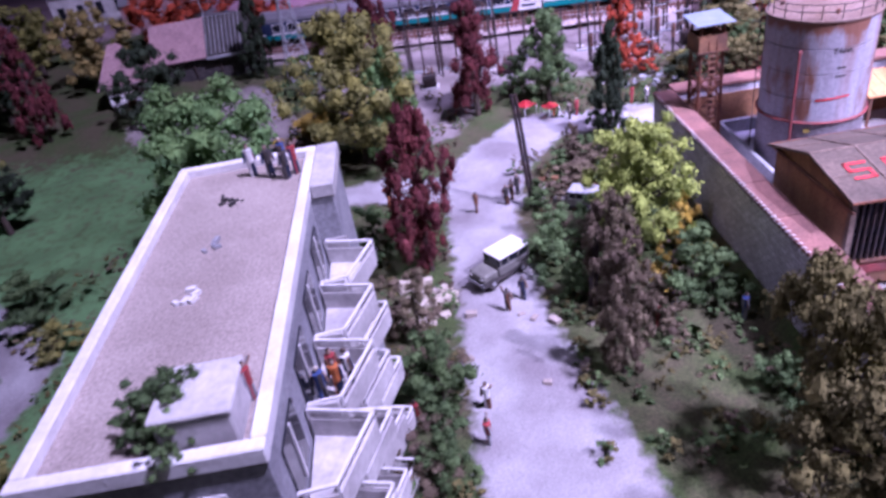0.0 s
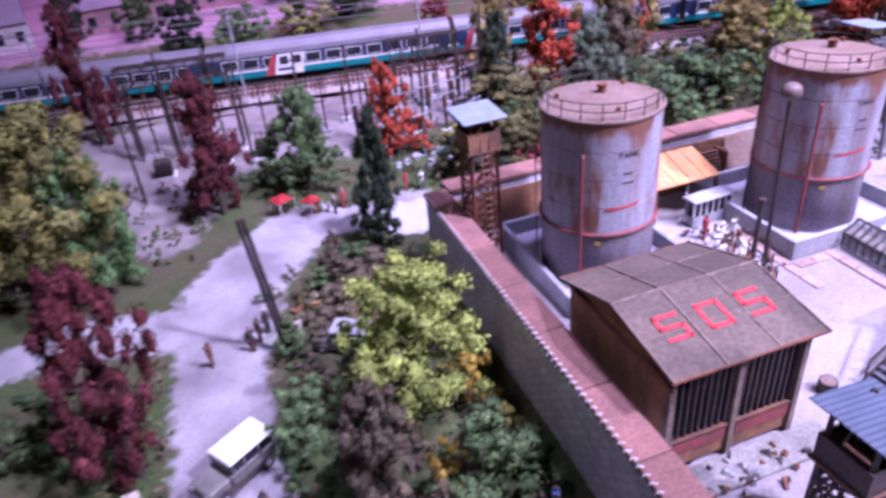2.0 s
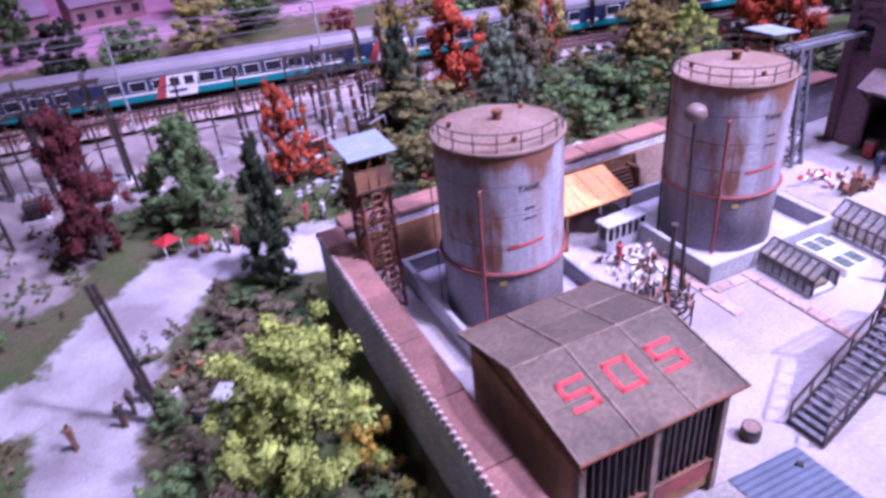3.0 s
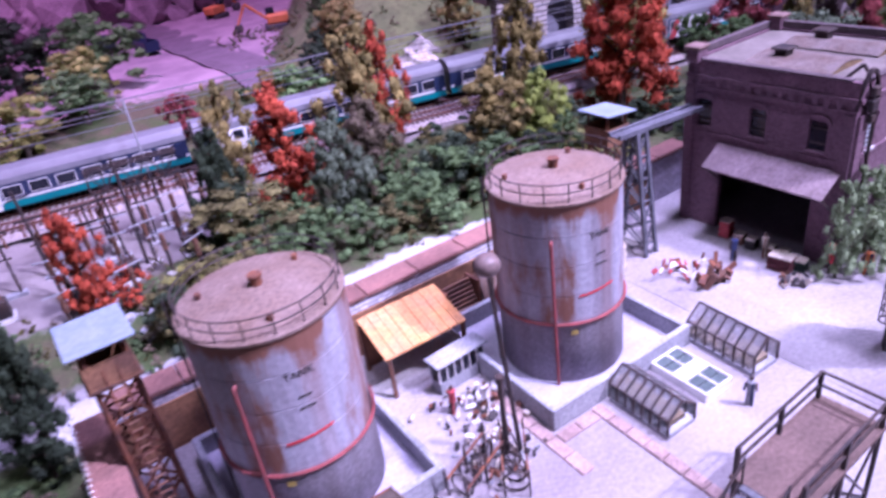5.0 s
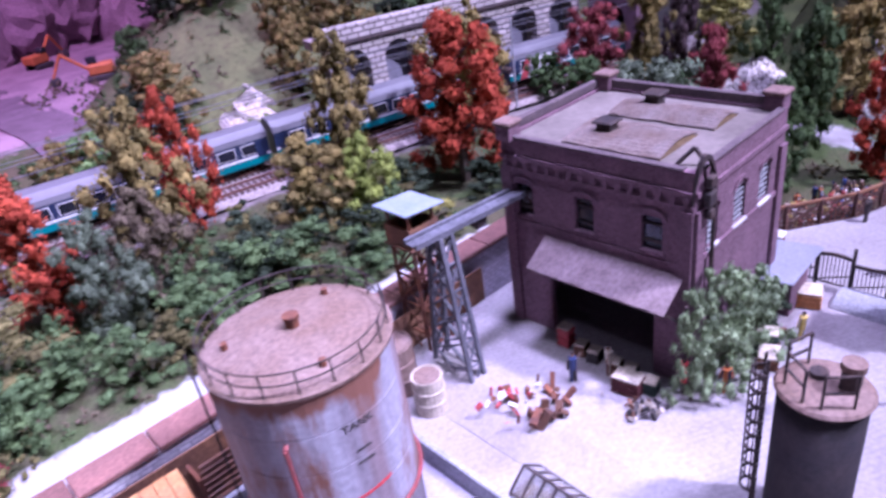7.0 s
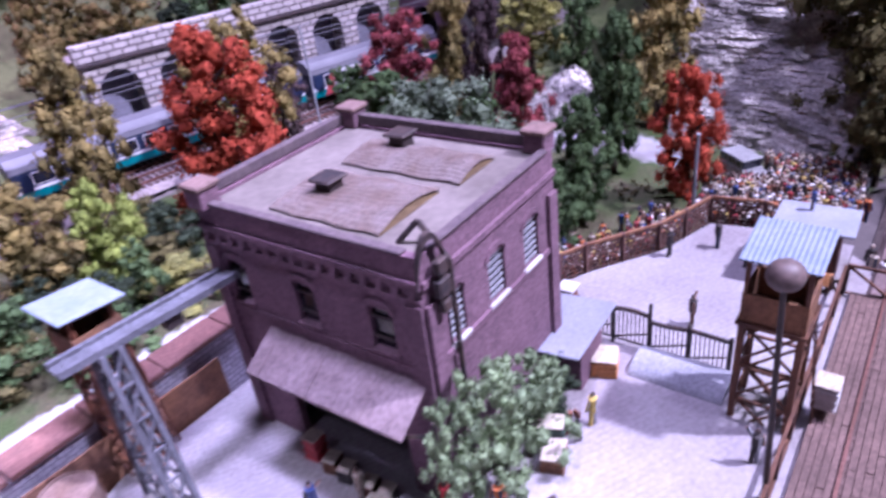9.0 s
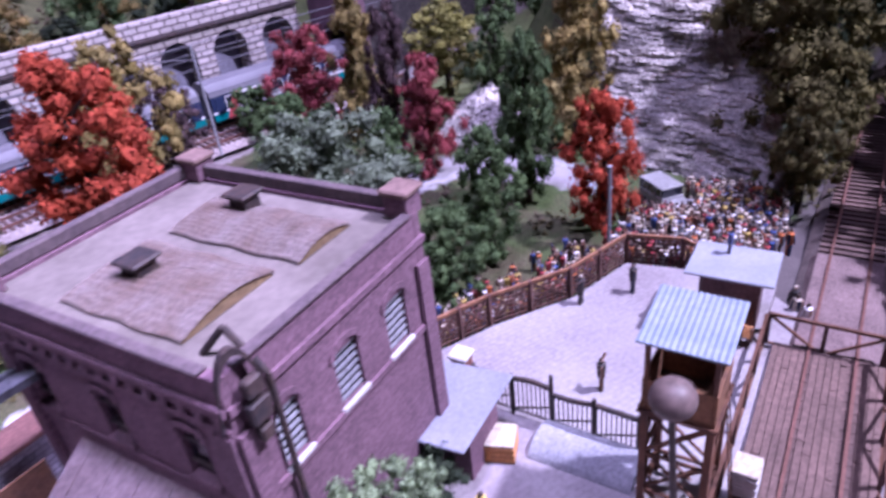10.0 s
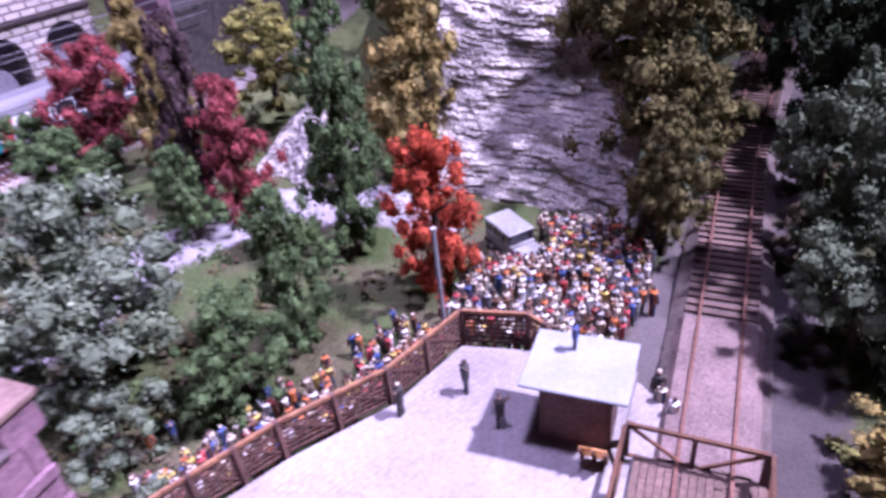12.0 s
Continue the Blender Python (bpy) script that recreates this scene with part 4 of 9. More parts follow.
    for k in range(12):
        ya, yb = -0.0455 + 0.070 * k / 12, -0.0455 + 0.070 * (k + 1) / 12
        q = [(-w - 0.0010, ya, 0.0620), (-w - 0.0010, yb, 0.0620), (-w - 0.0165, yb, 0.0522), (-w - 0.0165, ya, 0.0522)]
        lift = 0.0004 if k % 2 else 0.0
        vs = [bm.verts.new(Vector(p) + Vector((0, 0, lift))) for p in q]
        lo = [bm.verts.new(Vector(p) - Vector((0, 0, 0.0006))) for p in q]
        bm.faces.new(vs)
        bm.faces.new(lo[::-1])
        for i in range(4):
            bm.faces.new((lo[i], lo[(i + 1) % 4], vs[(i + 1) % 4], vs[i]))
    bmesh.ops.recalc_face_normals(bm, faces=bm.faces)
    part("canopy", bm, CANOPY, ob, "grey corrugated canopy")
    for y in (-0.044, 0.023):
        part("canopy_bracket", beam(B(), (-w - 0.0014, y, 0.040), (-w - 0.0150, y, 0.0522), 0.0007), DARK, ob)
    # rusty downpipe, cluster of boxes at the corner
    bm = B()
    beam(bm, (-w + 0.012, -l - 0.002, 0.0), (-w + 0.012, -l - 0.002, h - 0.006), 0.0009, 8)
    beam(bm, (-w + 0.012, -l - 0.002, h - 0.006), (-w + 0.010, -l + 0.006, h + 0.006), 0.0009, 8)
    beam(bm, (-w + 0.010, -l + 0.006, h + 0.006), (-w + 0.007, -l + 0.012, h - 0.001), 0.0009, 8)
    part("downpipe", bm, DARK, ob)
    hoop = [Vector((-w + 0.004 + 0.006 * math.cos(a), -l - 0.003 + 0.001 * a, 0.096 + 0.018 * math.sin(a))) for a in [math.pi * k / 12 for k in range(13)]]
    part("hoop_pipe", sweep(hoop, 0.0010, 0.0010), DARK, ob)
    for z, s in ((0.090, 0.0020), (0.0965, 0.0030), (0.1035, 0.0024)):
        part("junction_box", box(B(), -w + 0.006 - s, -w + 0.006 + s, -l - 0.0045, -l - 0.0018, z - s, z + s, 0.0004), DARK, ob)
    return ob


OCHRE = mat("ochre_boards", (0.22, 0.155, 0.085), 0.85, (0.15, 0.10, 0.06), big=120)
PIERCAP = mat("brown_cap_stone", (0.185, 0.120, 0.108), 0.85, (0.13, 0.085, 0.078), big=90)
FELT = mat("lilac_grey_felt", (0.165, 0.140, 0.130), 0.9, (0.105, 0.088, 0.080), big=32, fine=300, amount=0.6, grain=0.12, bump=0.15)
COPING = mat("dark_coping", (0.075, 0.055, 0.065), 0.8, (0.10, 0.075, 0.08), big=80)
PATCH = mat("tan_rust_sheet", (0.30, 0.245, 0.235), 0.8, (0.21, 0.150, 0.130), big=75, fine=700, amount=0.6)
CANOPY = mat("grey_canopy_sheet", (0.21, 0.16, 0.17), 0.75, (0.15, 0.11, 0.115), big=60, fine=600)
brick_house()


# ---- trees and shrubs ----
def crown_mesh(name, shape, seed, material, boughs=14, puffs=4, leaves=75, leaf=0.016, fine=True):
    """A crown one high and about one wide (radius one half): boughs of lumpy puffs, each puff set with small leaves."""
    rng = np.random.default_rng(seed)
    lo = {"bush": 0.03, "round": 0.20, "cone": 0.12, "column": 0.06}[shape]

    def envelope(u):
        if shape == "cone":
            return 0.43 * (1 - u) ** 0.55 * np.minimum(1, 0.55 + 3 * u) + 0.05
        if shape == "column":
            return 0.42 * np.sin(np.pi * (0.16 + 0.80 * u)) ** 0.7
        if shape == "bush":
            return 0.46 * np.sqrt(np.clip(1 - u ** 2, 0, 1)) + 0.02
        return 0.45 * np.sqrt(np.clip(1 - (2 * u - 0.85) ** 2 / 1.5, 0.03, 1))
    ub = np.clip((np.arange(boughs) + 0.9 * rng.random(boughs)) / boughs, 0, 0.97)
    ang = np.arange(boughs) * 2.4 + rng.normal(0, 0.35, boughs)
    wide = 1.12 * envelope(ub)
    out = wide * (0.30 + 0.48 * rng.random(boughs))
    reach = wide * (0.38 + 0.22 * rng.random(boughs)) + 0.02
    mid = np.stack([out * np.cos(ang), out * np.sin(ang), lo + (0.93 - lo) * ub], -1)
    d = rng.normal(size=(boughs, puffs, 3))
    d *= (rng.random((boughs, puffs, 1)) ** 0.4) / np.linalg.norm(d, axis=-1, keepdims=True)
    centre = (mid[:, None] + d * reach[:, None, None] * np.array([1.0, 1.0, 0.75])).reshape(-1, 3)
    stem = np.linspace(lo + 0.05, 0.90, max(2, boughs // 2))
    centre = np.concatenate([centre, np.stack([rng.normal(0, 0.03, len(stem)), rng.normal(0, 0.03, len(stem)), stem], -1)])
    clumps = len(centre)
    girth = envelope(np.clip((centre[:, 2] - lo) / (0.93 - lo), 0, 0.97))
    size = (0.046 + 0.042 * rng.random(clumps)) * (0.60 + 1.30 * girth)
    if shape == "bush":
        size = size * 1.15
    d = rng.normal(size=(clumps, leaves, 3))
    d[..., 2] += 0.3
    d /= np.linalg.norm(d, axis=-1, keepdims=True)
    r = (0.66 + 0.62 * rng.random((clumps, leaves, 1)) ** 1.3) * size[:, None, None]
    at = (centre[:, None, :] + d * r * np.array([1.0, 1.0, 0.80])).reshape(-1, 3)
    n = d.reshape(-1, 3) + rng.normal(0, 0.45, (len(at), 3))
    n /= np.linalg.norm(n, axis=-1, keepdims=True)
    a = np.cross(n, rng.normal(size=(len(at), 3)))
    a /= np.linalg.norm(a, axis=-1, keepdims=True)
    b = np.cross(n, a)
    s = leaf * (0.6 + 0.8 * rng.random((len(at), 1)))
    blade = np.stack([at - a * s - b * s * 0.45, at + a * s - b * s * 0.3, at + b * s * 0.9], 1).reshape(-1, 3)
    core_v, core_f = CORES[fine]
    hearts = core_v[None] * (0.70 + 0.16 * rng.normal(size=(clumps, len(core_v), 1)).clip(-1.6, 1.6))
    hearts = (centre[:, None] + hearts * size[:, None, None] * np.array([1.0, 1.0, 0.80])).reshape(-1, 3)
    tris = (core_f[None] + (np.arange(clumps) * len(core_v))[:, None, None]).reshape(-1, 3) + len(blade)
    verts = np.concatenate([blade, hearts])
    verts[:, 2] = np.maximum(verts[:, 2], 0.0)
    faces = np.arange(len(blade)).reshape(-1, 3).tolist() + tris.tolist()
    data = bpy.data.meshes.new(name)
    data.from_pydata(verts.tolist(), [], faces)
    data.materials.append(material)
    return data


def core_of_clump(level):
    bm = bmesh.new()
    bmesh.ops.create_icosphere(bm, subdivisions=level, radius=1.0)
    bm.verts.ensure_lookup_table()
    v = np.array([x.co[:] for x in bm.verts])
    f = np.array([[x.index for x in y.verts] for y in bm.faces])
    bm.free()
    return v, f


CORES = {True: core_of_clump(2), False: core_of_clump(1)}


def trunk_mesh(seed, shape):
    rng = random.Random(seed)
    bm = B()
    top = {"bush": 0.45, "round": 0.6, "cone": 0.9, "column": 0.9}[shape]
    w = 0.045 if shape != "bush" else 0.03
    beam(bm, (0, 0, -0.04), (0.01, 0.0, top * 0.5), w, 7, w * 0.7)
    beam(bm, (0.01, 0, top * 0.5), (0.0, 0.01, top), w * 0.7, 7, w * 0.15)
    for k in range(9):
        z = top * (0.25 + 0.65 * k / 9)
        a = rng.random() * 6.28
        r = 0.32 * (1 - 0.5 * k / 9)
        beam(bm, (0, 0, z), (r * math.cos(a), r * math.sin(a), z + 0.12), w * 0.35, 5, w * 0.08)
    data = bpy.data.meshes.new("trunk")
    bm.to_mesh(data)
    bm.free()
    data.materials.append(BARK)
    return data


WORDS = {"maroon": "dark maroon", "red": "bright orange-red", "crimson": "crimson", "olive": "olive-brown", "moss": "mossy yellow-green", "green": "deep green", "leaf": "fresh green", "dark": "very dark green", "lime": "lime-green", "yellow": "golden yellow", "brown": "brownish", "grey": "grey-green", "shade": "shaded olive-green", "plum": "dusky plum-brown", "ivy": "pale silvery-green"}
SHAPES = {"round": "broad-crowned", "cone": "tapering", "column": "slender columnar", "bush": "low rounded"}
MESHES = {}
PLANTS = [0]


def plant(colour, shape, x, y, z, h, r, where=""):
    PLANTS[0] += 1
    version = PLANTS[0] % 3
    near = y < 0.66 and -0.30 < x < 0.93
    key = (colour, shape, version, near)
    if key not in MESHES:
        tree = (21, 5, 108, 0.0125, False) if near else (17, 5, 72, 0.0155, False)
        many = ((11, 4, 72, 0.0165, False) if near else (9, 3, 50, 0.0240, False)) if shape == "bush" else tree
        MESHES[key] = crown_mesh("crown", shape, hash_of(colour, shape, version), LEAVES[colour], *many), trunk_mesh(version, shape)
    kind = "shrub" if shape == "bush" else "tree"
    ob = new(kind)
    ob.empty_display_size = 0.01
    tagged(ob, f"{WORDS[colour]} {SHAPES[shape]} model {kind}{' ' + where if where else ' on the grass'}", kind, f"{colour} {kind}s")
    ob.matrix_world = Matrix.LocRotScale((x, y, z), Euler((0, 0, PLANTS[0] * 2.4)), (2.15 * r, 2.15 * r, h))
    for name, data in zip(("crown", "trunk"), MESHES[key]):
        share(name, data, ob, Matrix.Identity(4))
    return ob


def hash_of(colour, shape, version):
    return sum(ord(c) * (i + 3) for i, c in enumerate(colour + shape)) * 7 + version


plant("maroon", "column", -0.018, 0.367, -0.007, 0.114, 0.023, "beside the dusty road")
plant("moss", "round", -0.064, 0.545, -0.007, 0.128, 0.049, "behind the flats")
plant("leaf", "column", -0.036, 0.532, -0.007, 0.100, 0.024, "behind the flats")
plant("maroon", "cone", 0.038, 0.614, -0.007, 0.112, 0.030, "by the far bend of the road")
plant("green", "cone", 0.106, 0.616, -0.003, 0.086, 0.030, "by the far bend of the road")
plant("green", "bush", 0.080, 0.640, -0.003, 0.040, 0.020)
plant("red", "column", 0.181, 0.648, 0.0, 0.078, 0.018, "near the substation")
plant("red", "bush", 0.200, 0.640, 0.0, 0.032, 0.016, "near the substation")
plant("dark", "cone", 0.138, 0.524, -0.007, 0.094, 0.018, "outside the yard wall")
plant("dark", "bush", 0.135, 0.512, -0.007, 0.042, 0.017, "outside the yard wall")
plant("lime", "round", 0.110, 0.350, -0.007, 0.086, 0.033, "outside the yard wall")
plant("brown", "column", 0.080, 0.298, -0.007, 0.074, 0.017)
plant("brown", "column", 0.072, 0.250, -0.007, 0.074, 0.016)
plant("green", "bush", 0.057, 0.346, -0.007, 0.042, 0.021, "at the road's edge")
plant("green", "bush", 0.122, 0.291, -0.007, 0.050, 0.023, "under the yard wall")
plant("yellow", "bush", 0.134, 0.348, -0.007, 0.040, 0.012, "under the yard wall")
plant("yellow", "bush", 0.106, 0.300, -0.007, 0.034, 0.010, "under the yard wall")
plant("brown", "bush", 0.100, 0.280, -0.007, 0.030, 0.012)
plant("brown", "bush", 0.118, 0.455, -0.007, 0.026, 0.026)
plant("brown", "bush", 0.095, 0.440, -0.007, 0.020, 0.020)
plant("green", "bush", -0.017, 0.243, -0.007, 0.050, 0.019, "below the balconies")
plant("brown", "bush", -0.027, 0.303, -0.007, 0.042, 0.017, "below the balconies")
plant("green", "bush", -0.055, 0.400, -0.007, 0.034, 0.020, "below the balconies")
plant("green", "bush", -0.030, 0.405, -0.007, 0.028, 0.016, "below the balconies")
plant("green", "bush", -0.020, 0.200, -0.007, 0.030, 0.014, "below the balconies")
plant("leaf", "round", -0.152, 0.425, -0.007, 0.122, 0.054, "behind the flats")
plant("leaf", "round", -0.130, 0.385, -0.007, 0.085, 0.036, "behind the flats")
plant("shade", "round", 0.128, 0.176, -0.007, 0.100, 0.028, "close under the yard wall")
plant("shade", "round", 0.122, 0.120, -0.007, 0.090, 0.030, "close under the yard wall")
plant("dark", "cone", -0.195, 0.814, 0.0, 0.110, 0.022)
plant("dark", "round", -0.300, 0.720, 0.0, 0.085, 0.035)
plant("maroon", "cone", -0.420, 0.720, 0.0, 0.130, 0.026)
plant("dark", "round", -0.370, 0.520, -0.005, 0.070, 0.030)
plant("moss", "round", -0.450, 0.600, -0.005, 0.090, 0.040)
plant("maroon", "cone", -0.060, 0.805, 0.0, 0.135, 0.024)
plant("green", "bush", -0.130, 0.720, 0.0, 0.050, 0.030)
plant("yellow", "bush", -0.110, 0.620, -0.003, 0.022, 0.040)
plant("brown", "bush", -0.085, 0.600, -0.003, 0.030, 0.014)
plant("green", "bush", -0.280, 0.380, -0.007, 0.035, 0.030)
plant("moss", "bush", -0.250, 0.340, -0.007, 0.020, 0.020)
plant("green", "bush", -0.180, 0.300, -0.007, 0.030, 0.022)
plant("dark", "bush", -0.160, 0.240, -0.007, 0.030, 0.018)
plant("moss", "bush", -0.210, 0.180, -0.007, 0.035, 0.028)
plant("green", "bush", -0.170, 0.130, -0.007, 0.030, 0.024)
plant("dark", "cone", 0.286, 0.657, 0.004, 0.096, 0.020, "behind the tank yard")
plant("olive", "column", 0.328, 0.772, 0.005, 0.100, 0.024, "along the railway")
plant("red", "cone", 0.345, 0.679, 0.005, 0.106, 0.034, "along the railway")
plant("grey", "column", 0.368, 0.634, 0.005, 0.085, 0.024, "along the railway")
plant("olive", "column", 0.420, 0.694, 0.005, 0.130, 0.036, "along the railway")
plant("brown", "column", 0.402, 0.650, 0.005, 0.085, 0.026, "along the railway")
plant("red", "column", 0.465, 0.735, 0.005, 0.122, 0.026, "along the railway")
plant("olive", "column", 0.525, 0.645, 0.005, 0.076, 0.036, "along the railway")
plant("lime", "column", 0.552, 0.618, 0.005, 0.074, 0.023, "along the railway")
plant("olive", "column", 0.594, 0.695, 0.005, 0.132, 0.033, "along the railway")
plant("red", "cone", 0.648, 0.615, 0.005, 0.142, 0.050, "behind the brick engine house")
plant("olive", "round", 0.714, 0.672, 0.005, 0.122, 0.040, "behind the brick engine house")
plant("shade", "bush", 0.289, 0.640, 0.005, 0.056, 0.050, "behind the tanks")
plant("green", "bush", 0.330, 0.605, 0.005, 0.034, 0.022, "behind the tanks")
plant("green", "bush", 0.356, 0.580, 0.005, 0.034, 0.022, "behind the tanks")
plant("crimson", "bush", 0.268, 0.565, 0.004, 0.022, 0.020, "behind the tanks")
plant("green", "bush", 0.400, 0.600, 0.005, 0.036, 0.026, "behind the tanks")
plant("green", "bush", 0.440, 0.595, 0.005, 0.046, 0.030, "behind the tanks")
plant("green", "bush", 0.480, 0.585, 0.005, 0.046, 0.030, "behind the tanks")
plant("dark", "bush", 0.455, 0.620, 0.005, 0.050, 0.028, "behind the tanks")
plant("green", "bush", 0.515, 0.565, 0.005, 0.024, 0.024, "behind the tanks")
plant("moss", "bush", 0.570, 0.580, 0.005, 0.020, 0.030, "behind the tanks")
plant("moss", "bush", 0.250, 0.620, 0.004, 0.016, 0.030, "behind the tanks")
plant("plum", "round", 0.761, 0.692, 0.005, 0.076, 0.024, "below the arcade")
plant("olive", "round", 0.960, 0.880, 0.09, 0.090, 0.043, "above the arcade")
plant("green", "round", 0.845, 0.690, 0.005, 0.050, 0.022, "below the arcade")
plant("green", "round", 0.803, 0.605, 0.005, 0.062, 0.030, "below the arcade")
plant("crimson", "round", 0.875, 0.650, 0.005, 0.090, 0.036, "below the arcade")
plant("olive", "column", 0.872, 0.585, 0.005, 0.124, 0.026, "beside the arcade")
plant("plum", "column", 0.838, 0.530, 0.005, 0.122, 0.021, "beside the arcade")
plant("crimson", "column", 0.832, 0.500, 0.005, 0.092, 0.024, "beside the pond")
plant("green", "cone", 0.803, 0.516, 0.005, 0.062, 0.020, "beside the pond")
plant("green", "cone", 0.741, 0.402, 0.005, 0.084, 0.022, "outside the fence")
plant("green", "round", 0.706, 0.408, 0.005, 0.052, 0.021, "outside the fence")
plant("green", "bush", 0.690, 0.410, 0.005, 0.040, 0.018, "outside the fence")
plant("grey", "round", 0.684, 0.462, 0.005, 0.104, 0.043, "behind the brick engine house")
plant("grey", "bush", 0.660, 0.430, 0.005, 0.040, 0.020, "behind the brick engine house")
plant("green", "cone", 0.814, 0.414, 0.005, 0.116, 0.025, "beside the pond")
plant("olive", "cone", 0.912, 0.420, 0.005, 0.130, 0.034, "beside the pale cliff")
plant("green", "cone", 0.940, 0.500, 0.02, 0.110, 0.024, "beside the pale cliff")
plant("moss", "round", 0.960, 0.560, 0.02, 0.080, 0.040, "on the bank")
plant("red", "column", 0.792, 0.356, 0.007, 0.088, 0.024, "beside the crowd")
plant("shade", "round", 0.852, 0.260, 0.007, 0.076, 0.022, "beside the railway cutting")
plant("shade", "round", 0.922, 0.282, 0.01, 0.125, 0.048, "beside the railway cutting")
plant("shade", "round", 0.965, 0.292, 0.03, 0.120, 0.042, "beside the railway cutting")
plant("shade", "round", 0.900, 0.258, 0.007, 0.085, 0.026, "beside the railway cutting")
plant("grey", "round", 0.872, 0.262, 0.01, 0.050, 0.018, "beside the railway cutting")
plant("grey", "round", 0.795, 0.180, 0.005, 0.070, 0.028, "across the railway")
plant("grey", "round", 0.850, 0.183, 0.005, 0.104, 0.032, "across the railway")
plant("dark", "round", 0.805, 0.150, 0.005, 0.100, 0.030, "across the railway")
plant("dark", "cone", 0.920, 0.165, 0.015, 0.120, 0.035, "across the railway")
plant("dark", "cone", 1.000, 0.160, 0.03, 0.130, 0.040, "across the railway")
plant("dark", "round", 1.020, 0.270, 0.03, 0.120, 0.040, "across the railway")
plant("shade", "round", 1.060, 0.320, 0.06, 0.110, 0.045, "above the cliff")
plant("green", "round", 1.020, 0.420, 0.10, 0.090, 0.040, "above the cliff")
plant("dark", "round", 1.100, 0.400, 0.10, 0.120, 0.045, "above the cliff")
plant("green", "round", 1.060, 0.500, 0.04, 0.120, 0.045, "above the cliff")
# four dark trees added to keep light off the railway cutting
plant("dark", "round", 0.935, 0.188, 0.01, 0.115, 0.030, "beside the railway cutting")
plant("dark", "round", 1.010, 0.192, 0.02, 0.125, 0.034, "beside the railway cutting")
plant("dark", "round", 1.000, 0.258, 0.02, 0.115, 0.030, "beside the railway cutting")
plant("dark", "round", 1.090, 0.215, 0.03, 0.130, 0.045, "beside the railway cutting")
plant("olive", "bush", 0.735, 0.172, 0.004, 0.028, 0.020, "across the railway")
plant("moss", "bush", 0.745, 0.150, 0.004, 0.030, 0.026, "across the railway")
plant("dark", "round", 0.880, 0.100, 0.01, 0.110, 0.040, "across the railway")
plant("dark", "round", 0.780, 0.100, 0.005, 0.090, 0.035, "across the railway")
plant("brown", "bush", 0.870, 0.195, 0.005, 0.025, 0.020, "across the railway")

# trees above the arcade
rng = random.Random(31)
for k in range(11):
    x = 0.69 + 0.034 * k
    y = 0.845 - 0.277 * (x - 0.705) + rng.uniform(0.075, 0.16)
    plant(rng.choice(["olive", "green", "moss", "dark", "olive", "green"]), rng.choice(["round", "round", "cone"]), x, y, float(ground_z(x, y)) - 0.002, rng.uniform(0.075, 0.11), rng.uniform(0.028, 0.042), "above the arcade")

# woods on the far hill and by the quarry
rng = random.Random(11)
for k in range(72):
    x, y = rng.uniform(0.40, 1.15), rng.uniform(0.92, 1.45)
    if x - 0.5 * (y - 1.134) < 0.55 and y > 0.96 or 0.56 < x < 0.88 and y < 1.20:
        continue
    plant(rng.choice(["green", "moss", "olive", "dark", "green", "leaf"]), rng.choice(["round", "bush", "round"]), x, y, float(ground_z(x, y)) - 0.002, rng.uniform(0.045, 0.085), rng.uniform(0.025, 0.04), "on the far hillside")
for x, y, c, s, h, r in ((0.690, 1.10, "moss", "round", 0.075, 0.042), (0.735, 1.11, "green", "round", 0.062, 0.034), (0.655, 1.13, "dark", "round", 0.060, 0.028), (0.555, 1.03, "green", "column", 0.085, 0.028), (0.525, 1.00, "dark", "round", 0.050, 0.024), (0.10, 0.98, "green", "round", 0.07, 0.035), (0.03, 1.0, "dark", "round", 0.08, 0.03), (0.18, 1.02, "moss", "round", 0.07, 0.04), (0.25, 1.05, "green", "round", 0.06, 0.04), (0.33, 0.95, "crimson", "round", 0.055, 0.02), (0.40, 0.94, "green", "bush", 0.045, 0.03), (0.47, 0.92, "green", "bush", 0.045, 0.025), (0.53, 0.92, "dark", "round", 0.06, 0.025), (0.30, 1.18, "green", "round", 0.10, 0.06), (0.20, 1.25, "dark", "round", 0.10, 0.06), (-0.02, 1.12, "green", "cone", 0.09, 0.03), (-0.10, 1.10, "dark", "cone", 0.10, 0.03), (0.26, 1.12, "moss", "round", 0.07, 0.045)):
    plant(c, s, x, y, float(ground_z(x, y)), h, r, "beyond the railway")
for x, y, c in ((-0.36, 0.99, "red"), (-0.30, 1.02, "red"), (-0.22, 1.00, "red"), (-0.42, 0.9, "olive"), (-0.5, 0.8, "dark"), (-0.52, 0.65, "dark"), (-0.55, 1.0, "moss")):
    plant(c, "round", x, y, float(ground_z(x, y)), 0.10, 0.045, "beyond the barn")


